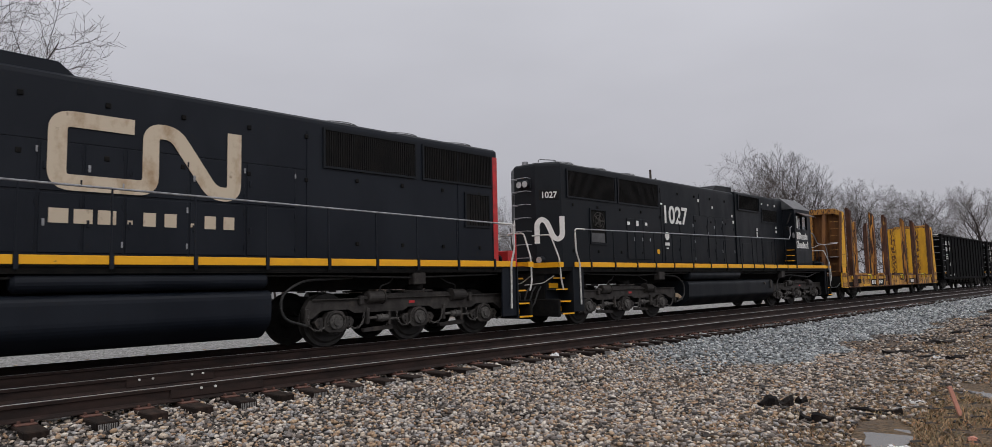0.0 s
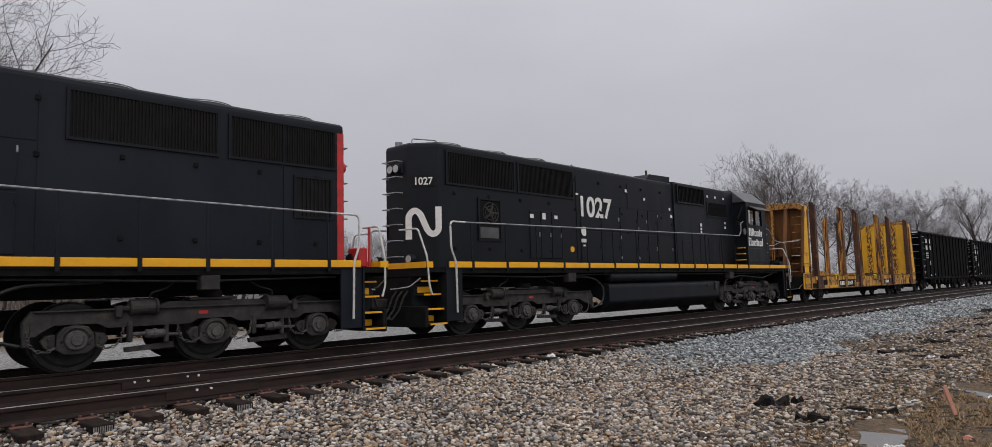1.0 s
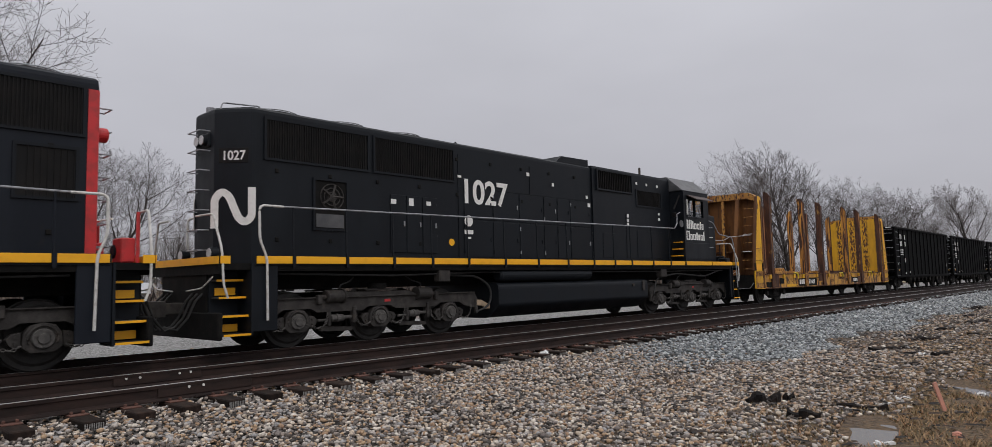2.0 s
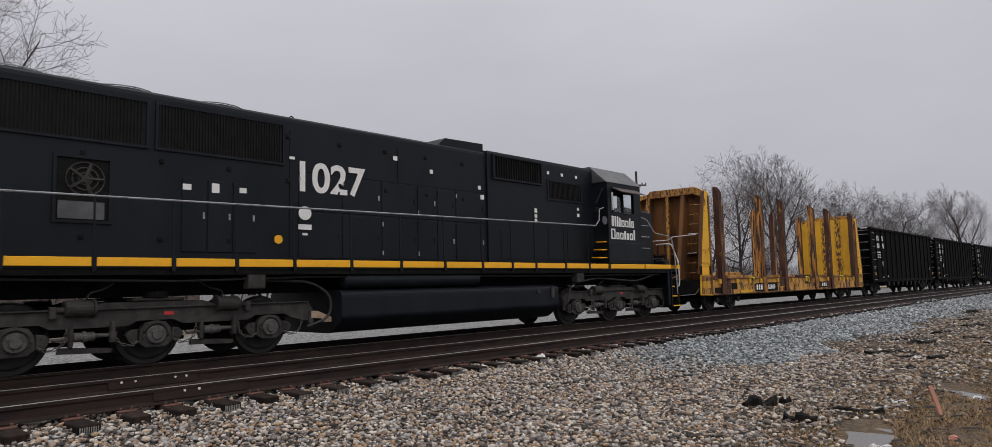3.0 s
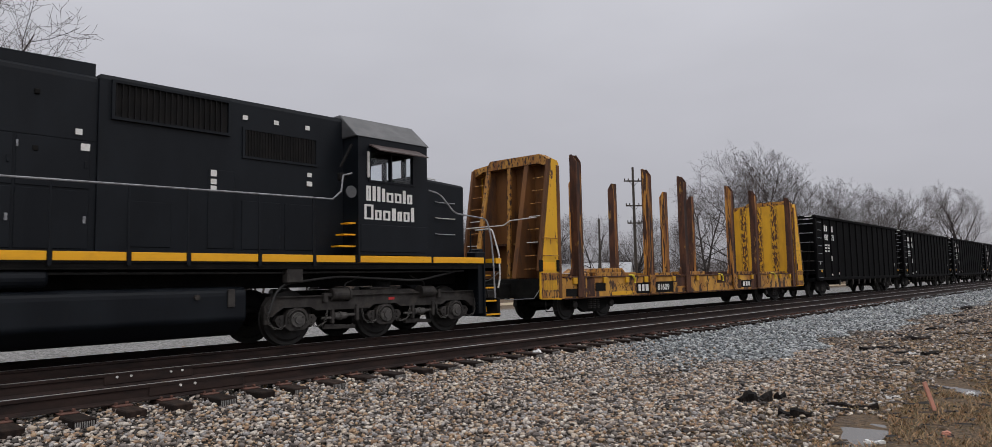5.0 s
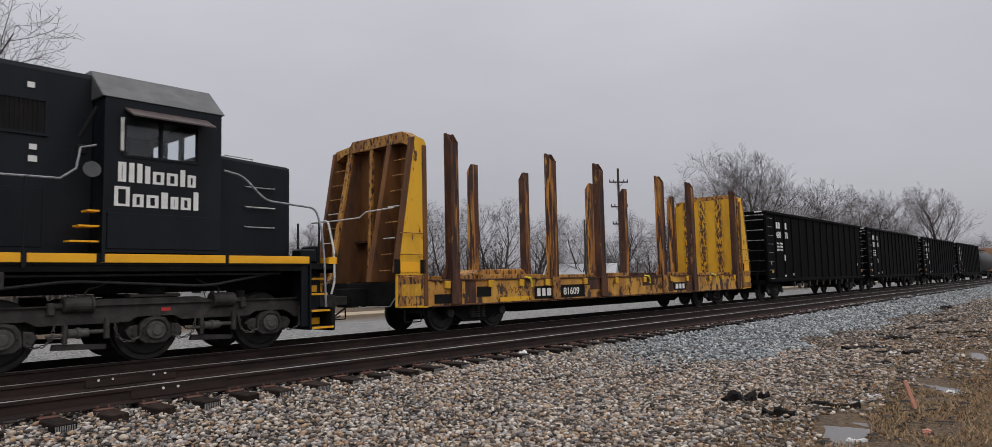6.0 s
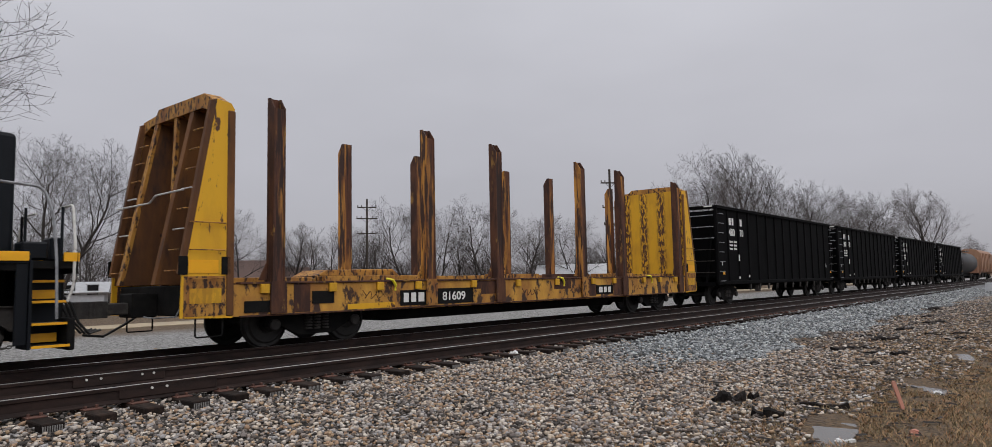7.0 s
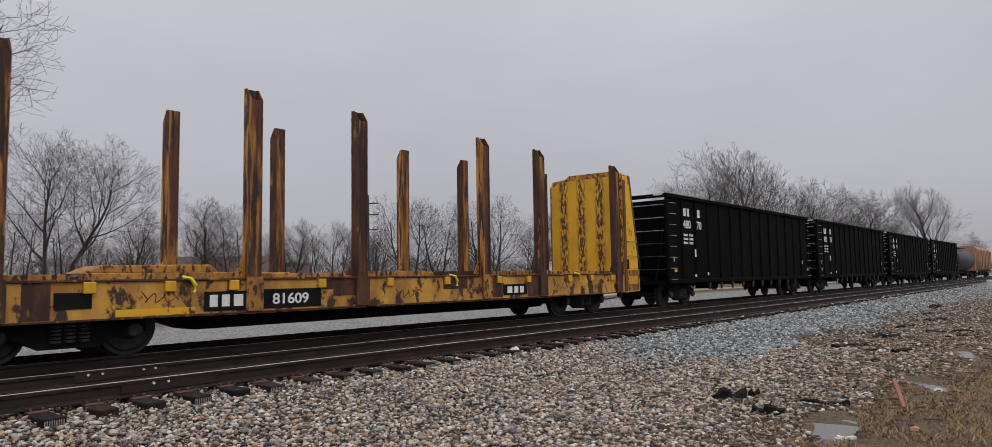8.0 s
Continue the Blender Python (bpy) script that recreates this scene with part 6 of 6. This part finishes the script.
# ---- small things on the ground ----
def chunk(name, label, category, x, y, sx, sy, sz, turn, mat, seed, tilt=0.0, group=""):
    """An uneven splintered lump or board."""
    rnd = random.Random(seed)
    bm = B()
    n = 12
    rings = []
    for i in range(n + 1):
        u = i / n - 0.5
        w = 0.85 - 0.2 * rnd.random() + 0.15 * math.sin(i * 1.3 + seed) - (0.3 if i in (0, n) else 0)
        hh = 0.75 - 0.2 * rnd.random() + 0.2 * math.sin(i * 0.8 + 2 * seed)
        rings.append([bm.verts.new((sx * u + rnd.uniform(-0.02, 0.02), sy * w * a * 0.5, sz * hh * b)) for a, b in ((-1, 0), (-0.85, 0.8), (-0.2 + 0.3 * rnd.random(), 1), (0.9, 0.7), (1, 0))])
    for q, w in zip(rings, rings[1:]):
        for k in range(5):
            bm.faces.new((q[k], q[(k + 1) % 5], w[(k + 1) % 5], w[k]))
    bm.faces.new(rings[0])
    bm.faces.new(rings[-1])
    bmesh.ops.recalc_face_normals(bm, faces=list(bm.faces))
    ob = part(name, bm, mat)
    ob.matrix_basis = pose(x, y, ground_z(x, y) - 0.012, 0, tilt, turn)
    return tagged(ob, label, category, group)


DEB = "broken tie wood on the gravel"
for i, (x, y, sx, sy, sz, turn) in enumerate((
        (9.25, -9.22, 0.48, 0.30, 0.25, -50), (9.62, -9.42, 0.22, 0.12, 0.19, -20), (8.56, -9.97, 0.40, 0.22, 0.20, -72), (9.54, -10.24, 0.86, 0.11, 0.13, -69),
        (6.76, -7.16, 0.36, 0.14, 0.11, -40), (6.17, -8.39, 0.30, 0.10, 0.09, -70), (20.17, -8.87, 0.9, 0.35, 0.20, -40), (20.9, -8.3, 0.7, 0.2, 0.15, -10),
        (17.11, -8.74, 0.9, 0.30, 0.20, -35), (17.5, -9.0, 0.5, 0.2, 0.16, -50), (16.59, -9.65, 1.1, 0.16, 0.15, -55), (16.4, -9.9, 0.4, 0.24, 0.22, -30), (14.66, -9.87, 0.6, 0.18, 0.13, -60),
        (24.05, -8.64, 0.9, 0.25, 0.18, -25), (22.4, -10.03, 1.6, 0.2, 0.17, -45), (21.2, -10.4, 0.9, 0.2, 0.15, -45), (17.88, -10.01, 0.6, 0.15, 0.13, -40), (27.5, -8.9, 1.5, 0.3, 0.2, -15),
        (31.0, -8.2, 1.2, 0.3, 0.2, -10), (37.15, -7.47, 1.0, 0.4, 0.3, -10), (11.9, -8.7, 0.5, 0.1, 0.10, -45), (12.8, -9.1, 0.35, 0.12, 0.10, -10), (13.6, -9.3, 0.5, 0.1, 0.10, -50),
        (7.6, -7.9, 0.3, 0.08, 0.09, -75), (18.2, -8.9, 0.7, 0.18, 0.12, -40), (9.9, -8.75, 0.4, 0.09, 0.09, -35), (5.35, -8.55, 0.42, 0.10, 0.09, -60), (10.6, -9.5, 0.4, 0.08, 0.09, -50))):
    chunk("wood_chunk", "dark rotten piece of splintered tie wood on gravel", "wood debris", x, y, sx * 0.9, sy, sz * (0.8 if i < 4 else 0.62), turn, "rotten", 40 + i, 0, DEB)
chunk("rock", "pale stone lying on the tie ends", "rock", 10.30, -4.62, 0.30, 0.18, 0.15, 20, "litter", 91)
chunk("plastic_scrap", "crumpled orange plastic scrap on dead grass", "litter", 8.60, -11.50, 0.20, 0.12, 0.09, 10, "stake_orange", 92)
for i, (x, y, sx, sy, sz, turn) in enumerate(((10.74, -10.52, 0.20, 0.08, 0.07, -50), (11.65, -11.28, 0.15, 0.09, 0.08, 30), (7.80, -11.01, 0.20, 0.08, 0.06, -50), (10.08, -10.45, 0.30, 0.05, 0.06, -60), (16.4, -9.55, 0.25, 0.10, 0.10, -30))):
    chunk("litter", "white scrap of litter on wet ground", "litter", x, y, sx, sy, sz, turn, "litter", 70 + i, 0, "white litter")
bm = B()
box(bm, -0.024, 0.024, -0.012, 0.012, -0.12, 0.36, 0.003)
lath = tagged(part("marker_stake", bm, "stake_orange"), "faded orange wooden marker stake leaning in mud", "stake")
lath.matrix_basis = pose(10.07, -11.13, ground_z(10.07, -11.13), -6, -14, -48)
kb = tagged(part("concrete_block", box(B(), -0.9, 0.9, -0.5, 0.5, 0, 0.75, 0.03), "siding"), "pale concrete block beside the far track", "concrete block")
kb.matrix_basis = pose(69.8, -6.9, ground_z(69.8, -6.9), 0, 0, 0)


def water_material():
    m = bpy.data.materials.new("muddy_puddle_water")
    m.use_nodes = True
    b = m.node_tree.nodes["Principled BSDF"]
    b.inputs["Base Color"].default_value = (0.13, 0.12, 0.11, 1)
    b.inputs["Roughness"].default_value = 0.16
    b.inputs["IOR"].default_value = 1.33
    return m


M["water"] = water_material()


WET = []


def puddle(x, y, rx, ry, seed, turn=0.0):
    rnd = random.Random(seed)
    bm = B()
    n = 40
    ph = [rnd.uniform(0, 6.28) for _ in range(4)]
    c = bm.verts.new((0, 0, 0))
    vs = []
    for i in range(n):
        a = 2 * math.pi * i / n
        r = 1 + 0.28 * math.sin(2 * a + ph[0]) + 0.2 * math.sin(3 * a + ph[1]) + 0.06 * math.sin(5 * a + ph[2])
        vs.append(bm.verts.new((rx * r * math.cos(a), ry * r * math.sin(a), 0)))
    for i in range(n):
        bm.faces.new((c, vs[i], vs[(i + 1) % n]))
    ob = tagged(part("puddle", bm, "water"), "shallow muddy puddle reflecting the grey sky", "puddle", kind="structure")
    ob.matrix_basis = pose(x, y, max(ground_z(x + a, y + b) for a in (-0.2, 0, 0.2) for b in (-0.2, 0, 0.2)) - 0.004, 0, 0, turn)
    WET.append((x, y, rx, ry, turn))


puddle(8.42, -10.72, 0.85, 0.30, 1, 12)
puddle(12.3, -11.0, 0.9, 0.20, 2, 25)
puddle(17.0, -10.95, 1.2, 0.18, 4, 12)


# ---- ties of the near track, with plates and spikes ----
tie_bm = box(B(), -0.115, 0.115, -1.33, 1.33, -0.375, -0.203, 0.012)
first_tie = part("tie", tie_bm, "tie", near_track, "dark creosoted timber tie")
plate_bm = box(B(), -0.10, 0.10, -0.19, 0.19, -0.203, -0.187, 0.004)
for sx in (-0.06, 0.06):
    for sy in (-0.10, 0.10):
        box(plate_bm, sx - 0.014, sx + 0.014, sy - 0.02, sy + 0.02, -0.19, -0.155, 0.004)
plate_me = None
end_bm = B()
for k in range(9):
    box(end_bm, -0.095 + 0.022 * k, -0.083 + 0.022 * k, -0.004, 0.0, -0.355, -0.225)
end_me = None
tie_rnd = random.Random(21)
n_tie = 0
x = -9.0
tie_list = []
while x < 75:
    tie_list.append(x)
    x += 0.55 + tie_rnd.uniform(-0.05, 0.05)
for x in tie_list:
    turn, dy = tie_rnd.uniform(-1.5, 1.5), tie_rnd.uniform(-0.06, 0.05)
    if n_tie == 0:
        t_ob = first_tie
        t_ob.matrix_basis = pose(x, dy, 0, 0, 0, turn)
    else:
        t_ob = same("tie", first_tie.data, near_track, x, dy, tie_rnd.uniform(-0.01, 0.0), turn)
    if -2 < x < 40:
        if plate_me is None:
            p_ob = part("tie_plate", plate_bm, "tie_plate", t_ob, "rusty spiked tie plate")
            plate_me = p_ob.data
            p_ob.matrix_basis = pose(0, -0.755 - dy, 0)
        else:
            same("tie_plate", plate_me, t_ob, 0, -0.755 - dy, 0)
        if tie_rnd.random() < 0.6 and x < 14:
            if end_me is None:
                e_ob = part("end_plate", end_bm, "tie_end", t_ob, "ribbed steel plate on the tie's end")
                end_me = e_ob.data
                e_ob.matrix_basis = pose(0, -1.331, 0)
            else:
                same("end_plate", end_me, t_ob, 0, -1.331, 0)
    n_tie += 1
for i in range(150):
    x = -10 + 0.55 * i
    same("tie", first_tie.data, far_track, x, 0, 0, 0)


# ---- loose stones and dead grass: too many to count ----
def stone_material(name, cols, rough=0.75):
    m = bpy.data.materials.new(name)
    m.use_nodes = True
    n, l = m.node_tree.nodes, m.node_tree.links
    b = n["Principled BSDF"]
    geo = n.new("ShaderNodeNewGeometry")
    ramp = n.new("ShaderNodeValToRGB")
    ramp.color_ramp.interpolation = "CONSTANT"
    el = ramp.color_ramp.elements
    el[0].color = (*cols[0], 1)
    el[1].position, el[1].color = 1 / len(cols), (*cols[1], 1)
    for i, c in enumerate(cols[2:], 2):
        q = el.new(i / len(cols))
        q.color = (*c, 1)
    l.new(geo.outputs["Random Per Island"], ramp.inputs[0])
    tc = n.new("ShaderNodeTexCoord")
    t = n.new("ShaderNodeTexNoise")
    t.inputs["Scale"].default_value, t.inputs["Detail"].default_value = 45.0, 4.0
    l.new(tc.outputs["Object"], t.inputs["Vector"])
    r = n.new("ShaderNodeMapRange")
    r.inputs["From Min"].default_value, r.inputs["From Max"].default_value = 0.25, 0.75
    r.inputs["To Min"].default_value, r.inputs["To Max"].default_value = 0.65, 1.3
    l.new(t.outputs[0], r.inputs["Value"])
    x = n.new("ShaderNodeMix")
    x.data_type, x.blend_type = "RGBA", "MULTIPLY"
    x.inputs["Factor"].default_value = 1.0
    l.new(ramp.outputs[0], x.inputs["A"])
    l.new(r.outputs[0], x.inputs["B"])
    l.new(x.outputs["Result"], b.inputs["Base Color"])
    b.inputs["Roughness"].default_value = rough
    return m


def ico():
    g = (1 + 5 ** 0.5) / 2
    v = np.array([(-1, g, 0), (1, g, 0), (-1, -g, 0), (1, -g, 0), (0, -1, g), (0, 1, g), (0, -1, -g), (0, 1, -g), (g, 0, -1), (g, 0, 1), (-g, 0, -1), (-g, 0, 1)], float)
    f = np.array([(0, 11, 5), (0, 5, 1), (0, 1, 7), (0, 7, 10), (0, 10, 11), (1, 5, 9), (5, 11, 4), (11, 10, 2), (10, 7, 6), (7, 1, 8),
                  (3, 9, 4), (3, 4, 2), (3, 2, 6), (3, 6, 8), (3, 8, 9), (4, 9, 5), (2, 4, 11), (6, 2, 10), (8, 6, 7), (9, 8, 1)])
    return v / np.linalg.norm(v[0]), f


def scatter(name, label, mat, xy, size, seed, flat=0.65):
    """Uneven stones, each an own island, half sunk in the ground."""
    rs = np.random.RandomState(seed)
    base, f = ico()
    n = len(xy)
    zs = np.array([ground_z(a, b) for a, b in xy])
    jit = 1 + rs.uniform(-0.40, 0.36, (n, 12, 1))
    v = base[None] * jit * (size[:, None, None] * rs.uniform(0.65, 1.25, (n, 1, 3)) * np.array([1, 1, flat]))
    a = rs.uniform(0, 2 * np.pi, n)
    b = rs.uniform(-0.5, 0.5, n)
    ca, sa, cb, sb = np.cos(a), np.sin(a), np.cos(b), np.sin(b)
    x1, z1 = v[..., 0] * cb[:, None] + v[..., 2] * sb[:, None], -v[..., 0] * sb[:, None] + v[..., 2] * cb[:, None]
    x2, y2 = x1 * ca[:, None] - v[..., 1] * sa[:, None], x1 * sa[:, None] + v[..., 1] * ca[:, None]
    out = np.stack([x2 + xy[:, :1], y2 + xy[:, 1:2], z1 + (zs + size * rs.uniform(-0.1, 1.0, n))[:, None]], -1).reshape(-1, 3)
    faces = (f[None] + 12 * np.arange(n)[:, None, None]).reshape(-1, 3)
    me = bpy.data.meshes.new(name)
    me.vertices.add(len(out))
    me.vertices.foreach_set("co", out.ravel().astype(np.float32))
    me.loops.add(faces.size)
    me.loops.foreach_set("vertex_index", faces.ravel().astype(np.int32))
    me.polygons.add(len(faces))
    me.polygons.foreach_set("loop_start", (3 * np.arange(len(faces))).astype(np.int32))
    me.update(calc_edges=True)
    me.materials.append(mat)
    return tagged(new(name, me), label, "gravel", kind="stuff")


rs = np.random.RandomState(4)


def field(n, x0, x1, y0, y1, keep):
    p = np.stack([rs.uniform(x0, x1, n), rs.uniform(y0, y1, n)], -1)
    return p[keep(p[:, 0], p[:, 1]) > rs.uniform(0, 1, n)]


M["pebble"] = stone_material("mixed_river_gravel", ((0.31, 0.258, 0.22), (0.50, 0.41, 0.32), (0.155, 0.132, 0.116), (0.40, 0.275, 0.17), (0.62, 0.555, 0.48), (0.050, 0.043, 0.038), (0.32, 0.305, 0.30), (0.31, 0.20, 0.125), (0.19, 0.162, 0.147), (0.44, 0.395, 0.355), (0.095, 0.076, 0.064)))
M["ballast"] = stone_material("blue_grey_ballast", ((0.19, 0.205, 0.213), (0.32, 0.34, 0.348), (0.065, 0.070, 0.074), (0.49, 0.51, 0.51), (0.26, 0.262, 0.255), (0.14, 0.153, 0.162)))


def dry(x, y):
    """Nothing loose lies in the puddles."""
    out = np.ones_like(x)
    for px, py, rx, ry, turn in WET:
        c, s_ = math.cos(radians(turn)), math.sin(radians(turn))
        u, v = (x - px) * c + (y - py) * s_, -(x - px) * s_ + (y - py) * c
        out = out * (((u / rx) ** 2 + (v / ry) ** 2) > 0.95)
    return out


edge = lambda x: -7.4 + 0.35 * np.sin(x * 0.7) + 0.25 * np.sin(x * 2.1)
blue = lambda x, y: 1 / (1 + np.exp(-(x - 13.6 - 0.8 * (y + 4.9) + 0.5 * np.sin(y * 2.0)) * 1.6)) * (y > edge(x))
pts = field(98000, -4.0, 17.0, -10.8, -4.35, lambda x, y: dry(x, y) * (1 - blue(x, y)) * np.clip((y + 11.3) / 2.2, 0.0, 1) * np.clip(1.5 - x / 18, 0.4, 1))
scatter("gravel", "mixed grey and tan river gravel beside the track", M["pebble"], pts, 0.014 + 0.024 * rs.uniform(0, 1, len(pts)) ** 1.5, 5)
pts = field(30000, 8.0, 30.0, -8.2, -4.35, lambda x, y: dry(x, y) * blue(x, y))
scatter("ballast", "blue-grey crushed track ballast", M["ballast"], pts, rs.uniform(0.022, 0.045, len(pts)), 6)
pts = field(16000, 28.0, 75.0, -7.6, -4.35, lambda x, y: dry(x, y) * (y > edge(x)))
scatter("ballast", "blue-grey crushed track ballast further along", M["ballast"], pts, rs.uniform(0.03, 0.06, len(pts)), 7)
pts = field(17000, 13.0, 60.0, -11.3, -7.0, lambda x, y: dry(x, y) * (y < edge(x)) * 0.9)
scatter("gravel", "thin muddy gravel on the trackside ground", M["pebble"], pts, rs.uniform(0.02, 0.05, len(pts)), 8, 0.5)
pts = field(9000, -5.0, 40.0, -4.3, -2.7, lambda x, y: np.ones_like(x))
scatter("ballast", "ballast between the ties of the near track", M["pebble"], pts, rs.uniform(0.02, 0.04, len(pts)), 9)


pts = field(6500, -6.0, 42.0, 1.9, 4.2, lambda x, y: np.ones_like(x))
scatter("ballast", "pale ballast on the far shoulder of the track", M["pebble"], pts, rs.uniform(0.03, 0.065, len(pts)), 10)


def dead_grass():
    n = 300000
    p = field(n, 5.0, 32.0, -12.9, -8.6, lambda x, y: dry(x, y) * np.clip((-8.7 - y) / 1.6, 0.06, 1) * np.clip((x - 5.0) / 3.0, 0, 1) * np.clip(1.4 - x / 30, 0.25, 1))
    clump = np.array([noise.noise((a * 1.6, b * 1.6, 2.0)) for a, b in p])
    p = p[clump > rs.uniform(-0.5, 0.35, len(p))]
    k = len(p)
    z = np.array([ground_z(a, b) for a, b in p]) - 0.004
    a = rs.uniform(0, 2 * np.pi, k)
    h = 0.015 + 0.06 * rs.uniform(0, 1, k) ** 1.6
    lean = rs.uniform(0.4, 2.2, k) * h
    w = rs.uniform(0.003, 0.008, k)
    d = np.stack([np.cos(a), np.sin(a)], -1)
    q = np.stack([-np.sin(a), np.cos(a)], -1)
    v = np.zeros((k, 3, 3))
    v[:, 0, :2], v[:, 1, :2], v[:, 2, :2] = p - q * w[:, None], p + q * w[:, None], p + d * lean[:, None]
    v[:, 0, 2], v[:, 1, 2], v[:, 2, 2] = z, z, z + h
    me = bpy.data.meshes.new("dead_grass")
    me.from_pydata(v.reshape(-1, 3).tolist(), [], (np.arange(3 * k).reshape(k, 3)).tolist())
    me.materials.append(stone_material("dead_grass_blades", ((0.32, 0.205, 0.100), (0.21, 0.135, 0.066), (0.42, 0.29, 0.16), (0.085, 0.062, 0.030), (0.33, 0.165, 0.080), (0.13, 0.105, 0.045)), 0.8))
    tagged(new("dead_grass", me), "short flattened dead winter grass", "grass", kind="stuff")


dead_grass()


def wood_slivers():
    """Small dark splinters and clods strewn over the muddy gravel."""
    p = field(5200, 5.5, 46.0, -11.6, -6.6, lambda x, y: dry(x, y) * np.clip((-6.4 - y) / 2.0, 0.05, 1) * np.clip((x - 5.0) / 4.0, 0.1, 1))
    k = len(p)
    z = np.array([ground_z(a, b) for a, b in p]) + rs.uniform(0.02, 0.045, k)
    a = rs.normal(-0.7, 0.6, k)
    ln, wd, th = 0.02 + 0.09 * rs.uniform(0, 1, k) ** 3, rs.uniform(0.008, 0.025, k), rs.uniform(0.008, 0.022, k)
    c, s_ = np.cos(a), np.sin(a)
    v = np.zeros((k, 6, 3))
    for i, (u, w, h) in enumerate(((-1, -1, 0), (-0.8, 1, 0), (-0.9, 0, 1), (1, -0.7, 0), (0.9, 0.8, 0), (0.8, 0.1, 0.8))):
        v[:, i, 0] = p[:, 0] + u * ln * c - w * wd * s_
        v[:, i, 1] = p[:, 1] + u * ln * s_ + w * wd * c
        v[:, i, 2] = z + h * th
    f = np.array([(0, 3, 5), (0, 5, 2), (1, 2, 5), (1, 5, 4), (0, 2, 1), (3, 4, 5)])
    me = bpy.data.meshes.new("wood_slivers")
    me.from_pydata(v.reshape(-1, 3).tolist(), [], (f[None] + 6 * np.arange(k)[:, None, None]).reshape(-1, 3).tolist())
    me.materials.append(stone_material("wet_wood_slivers", ((0.012, 0.009, 0.008), (0.03, 0.02, 0.015), (0.06, 0.038, 0.025), (0.018, 0.014, 0.012)), 0.7))
    tagged(new("wood_slivers", me), "dark wet wood splinters strewn over gravel", "wood debris", kind="stuff")


wood_slivers()


# ---- motion: the train rolls towards -x at a steady pace, and its wheels turn ----
def motions():
    for car, x, turn in TRAIN:
        walk(car, [(t, pose(x - SPEED * t, 0, 0, 0, 0, turn)) for t in (0, 2, 4, 6, 8)])
    for ob, x, r in WHEELS:
        back = any(ob == c for c in CNX.children_recursive)
        step = 0.1
        deg = math.degrees(SPEED / r) * (1 if back else -1)
        walk(ob, [(i * step, pose(x, 0, r, 0, deg * i * step, 0)) for i in range(81)])


motions()
